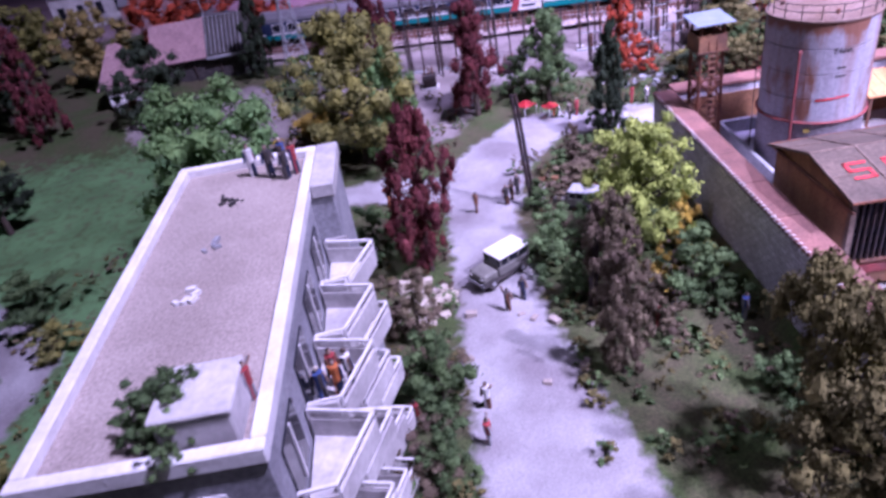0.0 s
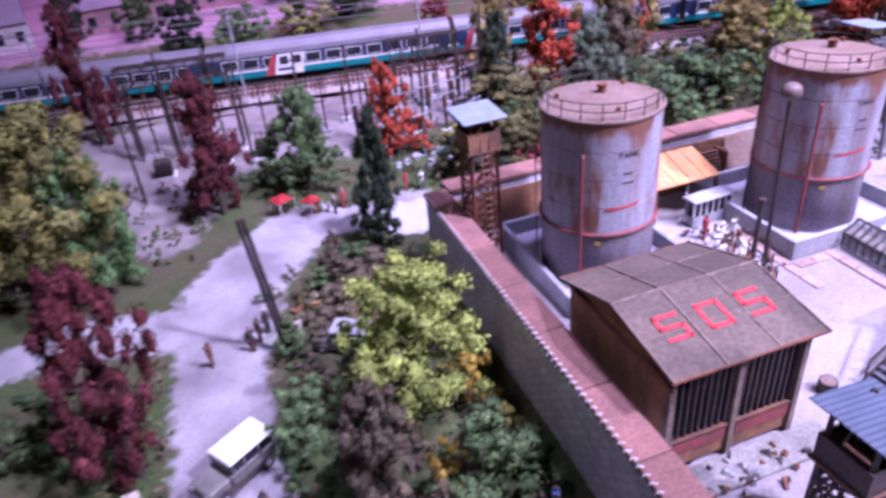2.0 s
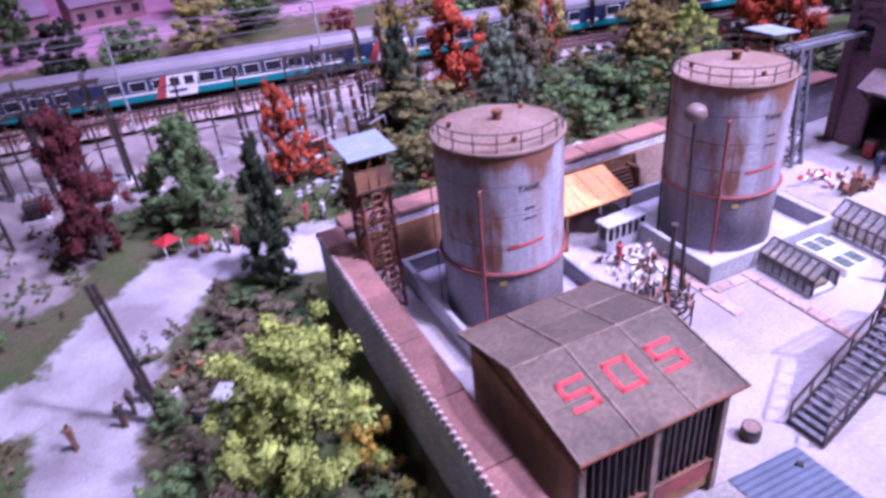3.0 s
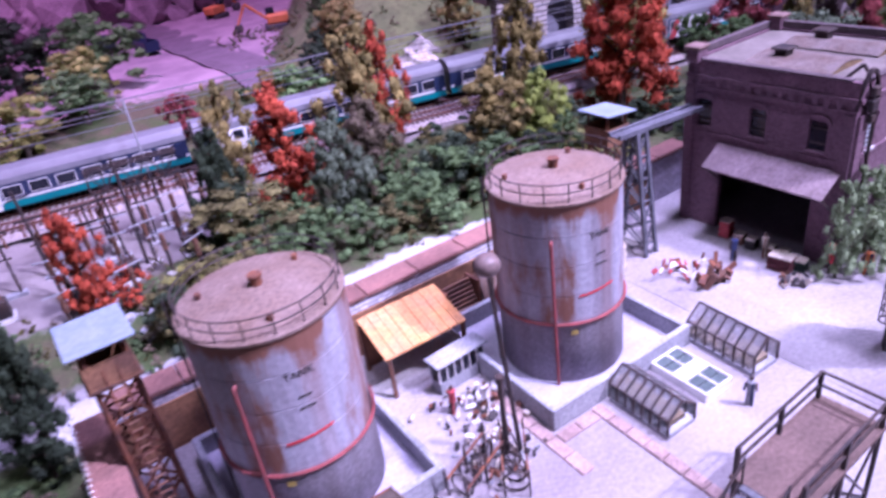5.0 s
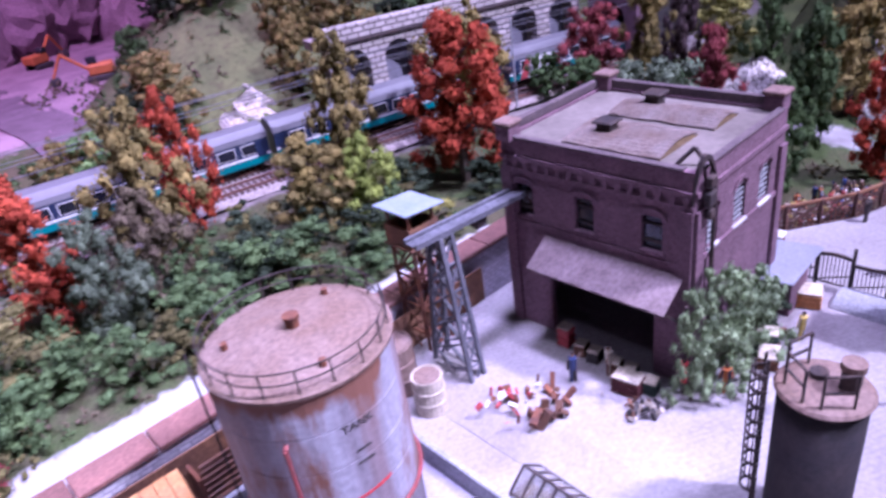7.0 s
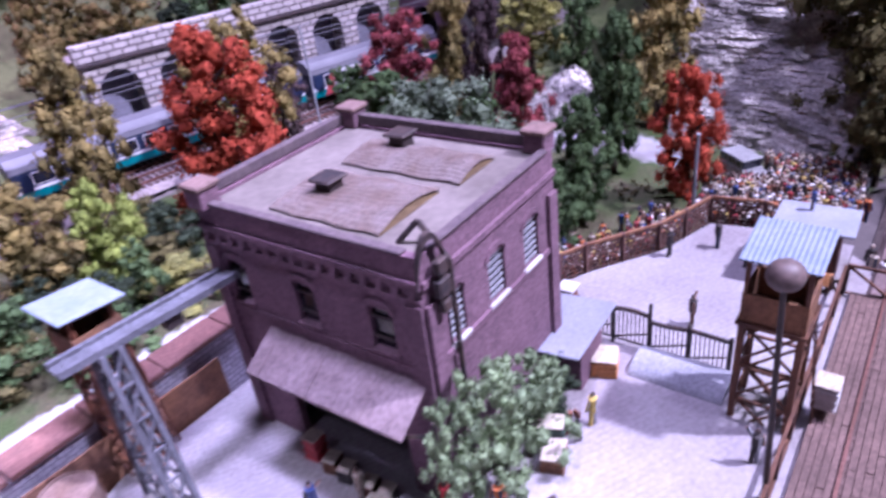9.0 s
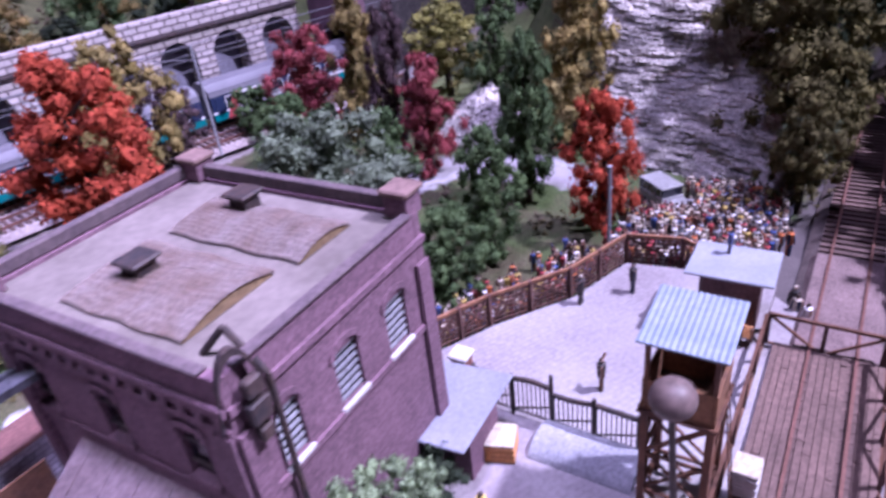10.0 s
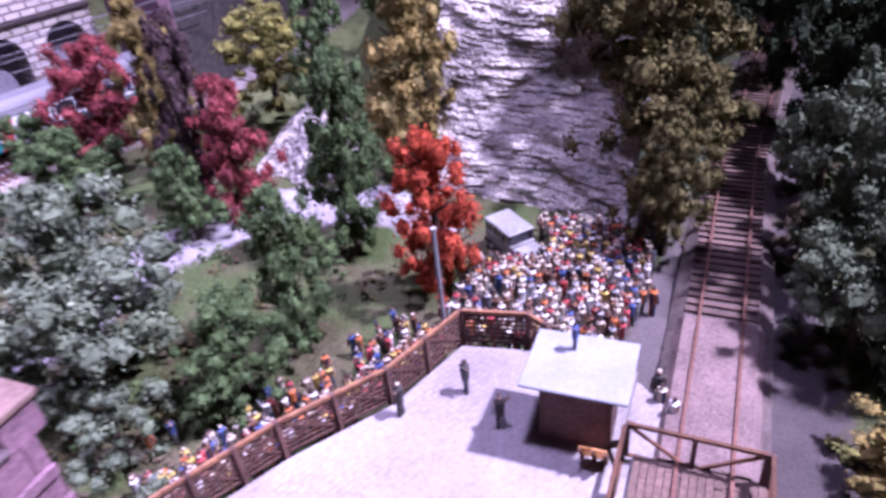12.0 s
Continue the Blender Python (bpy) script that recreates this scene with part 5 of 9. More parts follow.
# low shrubs that fill the banks
rng = random.Random(8)
for x0, x1, y0, y1, n, colours in ((0.055, 0.148, 0.19, 0.43, 13, ("green", "brown", "moss", "green")), (-0.05, -0.012, 0.16, 0.42, 8, ("green", "brown")), (-0.26, -0.13, 0.14, 0.46, 12, ("green", "moss", "dark")), (0.20, 0.42, 0.56, 0.66, 20, ("shade", "dark", "green", "shade")), (0.42, 0.60, 0.57, 0.70, 18, ("green", "dark", "shade")), (0.62, 0.70, 0.50, 0.60, 6, ("green", "dark")), (0.085, 0.15, 0.44, 0.50, 5, ("brown", "green"))):
    for k in range(n):
        x, y = rng.uniform(x0, x1), rng.uniform(y0, y1)
        tall = 1.5 if y > 0.55 else 1.0
        plant(rng.choice(colours), "bush", x, y, float(ground_z(x, y)) - 0.001, tall * rng.uniform(0.016, 0.030), tall * rng.uniform(0.010, 0.018), "on the bank")


# low undergrowth in one uncounted sheet
def undergrowth():
    rng = np.random.default_rng(5)
    spots = []
    for x0, x1, y0, y1, n in ((0.05, 0.15, 0.18, 0.50, 210), (-0.28, -0.13, 0.12, 0.45, 150), (-0.05, -0.005, 0.15, 0.45, 80), (0.19, 0.60, 0.55, 0.70, 220), (0.61, 0.80, 0.385, 0.50, 120), (-0.15, 0.02, 0.55, 0.68, 100), (0.10, 0.22, 0.58, 0.68, 70), (0.80, 1.0, 0.10, 0.21, 120), (0.80, 1.0, 0.5, 0.66, 90), (0.47, 1.10, 0.90, 1.35, 180), (0.86, 1.06, 0.24, 0.30, 60)):
        spots += [(rng.uniform(x0, x1), rng.uniform(y0, y1)) for _ in range(n)]
    for colour in ("green", "brown", "shade"):
        own = [p for i, p in enumerate(spots) if i % 3 == ("green", "brown", "shade").index(colour)]
        proto = crown_mesh("clump", "bush", 77, LEAVES[colour], 3, 2, 16, 0.066, False)
        base = np.array([v.co[:] for v in proto.vertices])
        shape_faces = [tuple(p.vertices) for p in proto.polygons]
        bpy.data.meshes.remove(proto)
        verts = []
        for x, y in own:
            s, a = rng.uniform(0.008, 0.017) * (1.7 if y > 0.88 else 1.0), rng.uniform(0, 6.28)
            rot = np.array([[math.cos(a), -math.sin(a), 0], [math.sin(a), math.cos(a), 0], [0, 0, 0.7]])
            verts.append(base @ rot.T * s + np.array([x, y, float(ground_z(x, y)) - 0.0004]))
        faces = [tuple(i + k * len(base) for i in f) for k in range(len(verts)) for f in shape_faces]
        verts = np.concatenate(verts)
        data = bpy.data.meshes.new("undergrowth")
        data.from_pydata(verts.tolist(), [], faces)
        data.materials.append(LEAVES[colour])
        tagged(new("undergrowth", data), f"{WORDS[colour]} low scrub scattered over the banks", "scrub", kind="stuff")


undergrowth()


# ---- flats ----
def flats():
    x0, x1, y0, y1, h = -0.1030, -0.0480, 0.106, 0.268, 0.132
    ob = thing("apartment_block", "weathered grey concrete flats with a flat gravel roof and angled balconies", "building", (x0 + x1) / 2, (y0 + y1) / 2, -0.009, 2.0)
    w, l = (x1 - x0) / 2, (y1 - y0) / 2
    part("body", box(B(), -w, w, -l, l, 0, h - 0.003), CONCRETE, ob)
    part("roof", box(B(), -w + 0.002, w - 0.002, -l + 0.002, l - 0.002, h - 0.0028, h - 0.0012), GRAVELROOF, ob, "grey-pink gravel roof")
    for b in ((-w - 0.001, w + 0.001, -l - 0.001, -l + 0.0028), (-w - 0.001, w + 0.001, l - 0.0028, l + 0.001), (-w - 0.001, -w + 0.0028, -l + 0.003, l - 0.003), (w - 0.0028, w + 0.001, -l + 0.003, l - 0.003)):
        part("parapet", box(B(), *b, h - 0.0028, h + 0.002, 0.0004), WHITE, ob, "white parapet edge")
    hatch = part("roof_hatch", box(B(), 0.005, 0.0225, -l + 0.004, -l + 0.021, h - 0.001, h + 0.0085, 0.0006), PALECON, ob)
    part("hatch_lid", box(B(), 0.0045, 0.023, -l + 0.0035, -l + 0.0215, h + 0.0087, h + 0.0102, 0.0005), PALECON, hatch)
    # far stair wing with a stepped roof
    part("wing", box(B(), w + 0.0002, w + 0.0085, l - 0.037, l + 0.001, 0, h - 0.004), CONCRETE, ob)
    part("wing_roof", box(B(), w + 0.0012, w + 0.0100, l - 0.038, l + 0.0015, h - 0.0036, h + 0.002, 0.0005), PALECON, ob)
    # end wall windows
    for fl in range(4):
        z = 0.012 + fl * 0.031
        for xx in (-0.016, 0.010):
            win = part("window", box(B(), xx - 0.005, xx + 0.005, -l - 0.0006, -l - 0.0001, z, z + 0.015), PANE, ob)
            part("window_frame", box(B(), xx - 0.0062, xx + 0.0062, -l - 0.0005, -l - 0.00005, z - 0.0012, z + 0.0162), WHITE, win)
    # long side: glazed strips and saw-tooth balconies
    for fl in range(4):
        z = 0.010 + fl * 0.0295
        for k in range(4):
            yc = -l + 0.020 + k * 0.0300
            win = part("window", box(B(), w + 0.0001, w + 0.0007, yc - 0.011, yc + 0.007, z + 0.004, z + 0.023), PANE, ob)
            part("window_frame", box(B(), w + 0.0008, w + 0.0012, yc - 0.0026, yc - 0.0016, z + 0.004, z + 0.023), WHITE, win)
            bal = part("balcony", B(), PALECON, ob, "angled concrete balcony")
            bm = B()
            out = 0.0195
            pts = [(w + 0.0013, yc - 0.014), (w + 0.0013, yc + 0.014), (w + out, yc + 0.009), (w + out * 0.55, yc - 0.013)]
            lo, hi = [bm.verts.new((x, y, z)) for x, y in pts], [bm.verts.new((x, y, z + 0.0018)) for x, y in pts]
            bm.faces.new(lo[::-1])
            bm.faces.new(hi)
            for i in range(4):
                bm.faces.new((lo[i], lo[(i + 1) % 4], hi[(i + 1) % 4], hi[i]))
            bm.to_mesh(bal.data)
            bm.free()
            for (ax, ay), (bx, by) in ((pts[1], pts[2]), (pts[2], pts[3]), (pts[3], pts[0])):
                a, b = Vector((ax, ay, z + 0.0018)), Vector((bx, by, z + 0.0018))
                d = (b - a)
                bm = B()
                box(bm, -d.length / 2, d.length / 2, -0.0005, 0.0005, 0.0, 0.0065)
                bmesh.ops.transform(bm, matrix=Matrix.Translation((a + b) / 2) @ Matrix.Rotation(math.atan2(d.y, d.x), 4, "Z"), verts=bm.verts)
                part("balcony_panel", bm, PALECON, bal)
                bm = B()
                beam(bm, a + Vector((0, 0, 0.0095)), b + Vector((0, 0, 0.0095)), 0.0006)
                beam(bm, a + Vector((0, 0, 0.006)), a + Vector((0, 0, 0.0095)), 0.0005)
                part("handrail", bm, WHITE, bal)
            part("divider", box(B(), w + 0.0014, w + 0.010, yc + 0.0142, yc + 0.0152, z, z + 0.012), PALECON, bal)
    return ob


flats()
for dx, dy, dr in ((0, 0, 0.0105), (0.004, 0.003, 0.0085), (-0.004, -0.002, 0.008), (0.003, -0.004, 0.007)):
    plant("green", "bush", -0.0680 + dx, 0.1190 + dy, 0.1212, 0.6 * dr + 0.011, dr, "on the roof")
plant("green", "bush", -0.0650, 0.1095, 0.1215, 0.012, 0.0062, "on the roof")


# ---- figurines: one plain mesh each ----
FIGURES = {}


def figurine_mesh(top, legs, arm):
    key = (top, legs, arm)
    if key in FIGURES:
        return FIGURES[key]
    bm = B()
    mats = []
    def add(material, build):
        n0 = len(bm.faces)
        build()
        bm.faces.ensure_lookup_table()
        if material not in mats:
            mats.append(material)
        for f in bm.faces[n0:]:
            f.material_index = mats.index(material)
    def trousers():
        beam(bm, (0.0012, 0, 0), (0.0010, 0, 0.0095), 0.0011, 6, 0.0014)
        beam(bm, (-0.0014, 0.0004, 0), (-0.0010, 0, 0.0095), 0.0011, 6, 0.0014)
    def coat():
        beam(bm, (0, 0, 0.0088), (0, 0, 0.0172), 0.0022, 7, 0.0027)
        beam(bm, (0.0026, 0, 0.0165), (0.0036, 0.0006, 0.0100), 0.0009, 5)
        if arm:
            beam(bm, (-0.0026, 0, 0.0165), (-0.0048, 0.002, 0.0205), 0.0009, 5)
        else:
            beam(bm, (-0.0026, 0, 0.0165), (-0.0036, 0.001, 0.0100), 0.0009, 5)
    add(legs, trousers)
    add(top, coat)
    add(SKIN, lambda: ball(bm, (0, 0.0003, 0.0190), 0.00135, 1.15, 1))
    add(HAIR if arm or legs is not COAL else CREAM, lambda: ball(bm, (0, -0.0002, 0.0197), 0.0014, 0.9, 1))
    bmesh.ops.scale(bm, vec=(0.80, 0.80, 0.90), verts=bm.verts)
    data = bpy.data.meshes.new("figurine")
    bm.to_mesh(data)
    bm.free()
    for m in mats:
        data.materials.append(m)
    FIGURES[key] = data
    return data


TOPS = [("red", RED), ("white", WHITE), ("blue", BLUE), ("dark", COAL), ("orange", ORANGE), ("yellow", YELLOW), ("green", mat("green_figurine_paint", (0.06, 0.16, 0.07), 0.7)), ("beige", CREAM), ("grey", CONCRETE), ("brown", BROWN)]
TROUSERS = [COAL, NAVY, BROWN, CONCRETE, COAL]


def figurine(top, x, y, z, rz, label, group, arm=False, tip=0.0, tall=1.0):
    words = dict(TOPS)
    ob = new("figurine", figurine_mesh(words[top], TROUSERS[int(abs(x * 977 + y * 541)) % 5], arm))
    ob.matrix_world = pose(x, y, z, tip, 0, rz) @ Matrix.Diagonal((0.9 * tall, 0.9 * tall, 0.88 * tall, 1))
    return tagged(ob, label, "figurine", group)


# ---- timber fence with lattice, gate, hut and platform ----
def lattice_fence(name, pts, h, material, label, group="fences", rows=7, z=YARD + 0.0025):
    ob = thing(name, label, "fence", pts[0][0], pts[0][1], z, 0, group)
    o = Vector((pts[0][0], pts[0][1]))
    local = [Vector(p) - o for p in pts]
    for i, (a, b) in enumerate(zip(local, local[1:])):
        n = max(1, round((b - a).length / 0.020))
        for k in range(n + (i == len(local) - 2)):
            p = a.lerp(b, k / n)
            part("post", box(B(), p.x - 0.0010, p.x + 0.0010, p.y - 0.0010, p.y + 0.0010, -0.008, h + 0.0008), material, ob)
        for zz, wd in ((h, 0.0010), (0.0015, 0.0006)):
            part("rail", beam(B(), (a.x, a.y, zz), (b.x, b.y, zz), wd), RAILWOOD if zz == h else material, ob)
        for k in range(n):
            p, q = a.lerp(b, k / n), a.lerp(b, (k + 1) / n)
            part("brace", beam(B(), (p.x, p.y, 0.002), (q.x, q.y, h - 0.001), 0.0006), material, ob)
            part("brace", beam(B(), (q.x, q.y, 0.002), (p.x, p.y, h - 0.001), 0.0006), material, ob)
            bm = B()
            for r in range(rows):
                zz = h * (r + 0.8) / (rows + 0.6)
                beam(bm, (p.x, p.y, zz), (q.x, q.y, zz), 0.00045)
            m = max(4, round((q - p).length / 0.0034))
            for r in range(m):
                s = p.lerp(q, (r + 0.5) / m)
                e = p.lerp(q, min(1, (r + 2.4) / m))
                beam(bm, (s.x, s.y, 0.002), (e.x, e.y, h - 0.0006), 0.00034)
            part("lattice", bm, material, ob)
    return ob


FENCEWOOD = mat("dark_fence_timber", (0.125, 0.066, 0.055), 0.85, (0.08, 0.042, 0.038), big=150, each=0.2)
RAILWOOD = mat("worn_rail_timber", (0.30, 0.15, 0.085), 0.8, (0.17, 0.08, 0.05), big=150, fine=900)
lattice_fence("lattice_fence", [(0.613, 0.4019), (0.6476, 0.3846), (0.6762, 0.3694), (0.7118, 0.3438), (0.7522, 0.3293), (0.7575, 0.3020), (0.7535, 0.2939)], 0.0172, FENCEWOOD, "brown timber lattice fence round the yard")


def gate():
    ob = thing("iron_gate", "dark wrought-iron gate between posts", "gate", 0.6255, 0.3485, yard_z(0.6), -90)
    n, pitch = 4, 0.0165
    for k, z in enumerate((0.0185, 0.0188, 0.0240, 0.0190, 0.0180)):
        x = pitch * k
        post = part("gate_post", beam(B(), (x, 0, 0), (x, 0, z), 0.0008, 6), DARK, ob)
        part("finial", ball(B(), (x, 0, z + 0.0006), 0.0010, 1.0, 1), DARK, post)
    for k, (za, zb, rise) in enumerate(((0.0172, 0.0180, 0.0), (0.0180, 0.0185, 0.0012), (0.0160, 0.0175, -0.0006), (0.0175, 0.0170, 0.0))):
        a, b = pitch * k, pitch * (k + 1)
        rail = [Vector((a + (b - a) * f, 0, za + (zb - za) * f + rise * math.sin(math.pi * f))) for f in [j / 18 for j in range(19)]]
        leaf = part("gate_leaf", beam(B(), (a, 0, 0.0025), (b, 0, 0.0025), 0.0005), DARK, ob)
        part("top_rail", sweep(rail, 0.0007, 0.0007), DARK, leaf)
        part("brace", beam(B(), (a, 0, 0.003), (b, 0, 0.0095), 0.0004), DARK, leaf)
        for j in range(9):
            p = rail[2 * j + 1]
            part("bar", beam(B(), (p.x, 0, 0.0025), p, 0.00030), DARK, leaf)
    pillar = thing("gate_pillar", "red brick gate pillar with a pale cap", "pillar", 0.6255, 0.3535, yard_z(0.6))
    part("shaft", box(B(), -0.0032, 0.0032, -0.0032, 0.0032, 0, 0.0215, 0.0003), REDBRICK, pillar)
    part("cap", box(B(), -0.0042, 0.0042, -0.0042, 0.0042, 0.0217, 0.0236, 0.0005), PALECON, pillar, "pale cap stone")


REDBRICK = mat("red_brick", (0.26, 0.10, 0.075), 0.85, (0.18, 0.07, 0.055), big=120)
gate()


def corrugated(bm, x0, x1, y0, y1, z, tilt, n=16):
    """A corrugated sheet with its ridges along x, falling by tilt over its length."""
    vs = []
    for i in range(n * 2 + 1):
        y = y0 + (y1 - y0) * i / (n * 2)
        dz = 0.00028 if i % 2 else 0.0
        vs.append((bm.verts.new((x0, y, z + dz)), bm.verts.new((x1, y, z - tilt + dz)), bm.verts.new((x0, y, z + dz - 0.0006)), bm.verts.new((x1, y, z - tilt + dz - 0.0006))))
    for a, b in zip(vs, vs[1:]):
        bm.faces.new((a[0], a[1], b[1], b[0]))
        bm.faces.new((a[2], b[2], b[3], a[3]))
        bm.faces.new((a[0], b[0], b[2], a[2]))
        bm.faces.new((a[1], a[3], b[3], b[1]))
    for e in (vs[0], vs[-1]):
        bm.faces.new((e[0], e[2], e[3], e[1]))
    bmesh.ops.recalc_face_normals(bm, faces=bm.faces)
    return bm


def gate_tower():
    ob = thing("gate_tower", "brown braced timber tower with a pale blue corrugated roof", "watchtower", 0.6135, 0.2660, YARD, 0, "watchtowers")
    w, l, hc, h = 0.0090, 0.0095, 0.050, 0.076
    for sx in (-1, 1):
        for sy in (-1, 1):
            part("leg", box(B(), sx * w - 0.0011, sx * w + 0.0011, sy * l - 0.0011, sy * l + 0.0011, 0, hc), BROWN, ob)
    for k in range(3):
        a, b = hc * k / 3, hc * (k + 1) / 3
        p = [(-w, -l), (w, -l), (w, l), (-w, l)]
        for i in range(4):
            (ax, ay), (bx, by) = p[i], p[(i + 1) % 4]
            part("brace", beam(B(), (ax, ay, a), (bx, by, b), 0.0006), BROWN, ob)
            part("brace", beam(B(), (bx, by, a), (ax, ay, b), 0.0006), BROWN, ob)
            part("girt", beam(B(), (ax, ay, b - 0.001), (bx, by, b - 0.001), 0.0007), BROWN, ob)
    part("deck", box(B(), -w - 0.002, w + 0.002, -l - 0.002, l + 0.002, hc, hc + 0.0014), BROWN, ob)
    for b in ((-w - 0.001, w + 0.001, -l - 0.001, -l), (-w - 0.001, w + 0.001, l, l + 0.001), (-w - 0.001, -w, -l + 0.0002, l - 0.0002), (w, w + 0.001, -l + 0.0002, l - 0.0002)):
        part("cabin_wall", box(B(), *b, hc + 0.0014, hc + 0.013), RUSTWALL, ob)
    for sx in (-1, 1):
        for sy in (-1, 1):
            part("roof_post", box(B(), sx * w - 0.0007, sx * w + 0.0007, sy * l - 0.0007, sy * l + 0.0007, hc + 0.013, h + 0.001), BROWN, ob)
    part("roof", corrugated(B(), -0.0118, 0.0122, -0.0125, 0.0125, h + 0.001, -0.004, 14), TIN, ob, "pale blue corrugated roof")
    for s in (-0.002, 0.002):
        part("ladder_rail", beam(B(), (0.006 + s, -l - 0.007, 0), (0.006 + s, -l - 0.001, hc + 0.004), 0.0003), BROWN, ob)
    for k in range(14):
        f = (k + 0.5) / 14
        part("rung", beam(B(), (0.004, -l - 0.007 + 0.006 * f, f * hc), (0.008, -l - 0.007 + 0.006 * f, f * hc), 0.00025), BROWN, ob)


gate_tower()


DARKBOARD = mat("dark_tarred_boards", (0.125, 0.07, 0.07), 0.85, (0.08, 0.045, 0.048), big=100)


def guard_hut():
    ob = thing("guard_hut", "small dark hut with a pale blue sheet roof", "hut", 0.7185, 0.2720, YARD, 2)
    w, l, h = 0.0085, 0.0120, 0.0335
    for b in ((-w, w, -l, -l + 0.001), (-w, w, l - 0.001, l), (-w, -w + 0.001, -l + 0.0012, l - 0.0012), (w - 0.001, w, -l + 0.0012, l - 0.0012)):
        part("hut_wall", box(B(), *b, 0, h), DARKBOARD, ob)
    bm = B()
    box(bm, -0.0155, 0.0155, -0.0175, 0.0175, h + 0.0012, h + 0.0024, 0.0003, Matrix.Rotation(radians(3), 3, "Y"))
    part("roof", bm, HUTROOF, ob, "pale lilac sheet roof")
    pallet = thing("pallet", "pale timber pallet leaning at the hut's wall", "pallet", 0.7015, 0.2635, yard_z(0.7), 2)
    tilt = Matrix.Rotation(radians(62), 4, "Y")
    for k in range(6):
        bm = B()
        box(bm, -0.0058 + 0.0021 * k, -0.0043 + 0.0021 * k, -0.0045, 0.0045, 0.0006, 0.0011)
        bmesh.ops.transform(bm, matrix=Matrix.Translation((0, 0, 0.0064)) @ tilt, verts=bm.verts)
        part("slat", bm, ORANGEROOF, pallet)
    for y in (-0.004, 0.0, 0.004):
        bm = B()
        box(bm, -0.006, 0.0068, y - 0.0005, y + 0.0005, -0.0006, 0.0005)
        bmesh.ops.transform(bm, matrix=Matrix.Translation((0, 0, 0.0064)) @ tilt, verts=bm.verts)
        part("bearer", bm, BROWN, pallet)
    hump = thing("road_hump", "rounded concrete hump inside the gate", "ramp", 0.6175, 0.2985, yard_z(0.6) - 0.001)
    bm = B()
    made = [bm.verts.new((0.0105 * math.cos(math.pi * k / 12), y, 0.0062 * math.sin(math.pi * k / 12))) for y in (-0.019, 0.019) for k in range(13)]
    for k in range(12):
        bm.faces.new((made[k], made[k + 1], made[k + 14], made[k + 13]))
    bm.faces.new(made[:13])
    bm.faces.new(made[13:][::-1])
    bmesh.ops.recalc_face_normals(bm, faces=bm.faces)
    part("hump", bm, CONCRETE, hump)


guard_hut()


def slate_roof_shed():
    ob = thing("gate_shed", "small shed with a plain slate-grey roof beside the gate", "shed", 0.600, 0.3425, YARD, 3)
    part("shed_wall", box(B(), -0.011, 0.011, -0.012, 0.012, 0, 0.026), BRICK, ob)
    bm = B()
    box(bm, -0.0205, 0.0205, -0.0152, 0.0152, 0.0290, 0.0302, 0.0004, Matrix.Rotation(radians(-4), 3, "X"))
    part("roof", bm, mat("slate_grey_felt", (0.22, 0.225, 0.27), 0.8, (0.19, 0.195, 0.235), big=50, grain=0.12), ob)


slate_roof_shed()


def platform():
    """Truss-fenced bay round the end of the line."""
    for name, a, b in (("truss_fence", (0.716, 0.255), (0.716, 0.212)), ("truss_fence", (0.716, 0.2105), (0.560, 0.2075)), ("truss_fence", (0.545, 0.2545), (0.714, 0.256))):
        ob = thing(name, "brown timber fence with cross-braced bays beside the track", "fence", a[0], a[1], YARD - 0.001, 0, "truss fences")
        d = Vector(b) - Vector(a)
        n = max(2, round(d.length / 0.022))
        h = 0.017
        for k in range(n + 1):
            p = d * k / n
            part("post", box(B(), p.x - 0.0008, p.x + 0.0008, p.y - 0.0008, p.y + 0.0008, 0, h), DARKBOARD, ob)
        for z in (0.001, h - 0.0006):
            part("rail", beam(B(), (0, 0, z), (d.x, d.y, z), 0.0009), BROWN, ob)
        for k in range(n):
            p, q = d * k / n, d * (k + 1) / n
            part("brace", beam(B(), (p.x, p.y, 0.001 if k % 2 else h - 0.001), (q.x, q.y, h - 0.001 if k % 2 else 0.001), 0.0007), BROWN, ob)


platform()


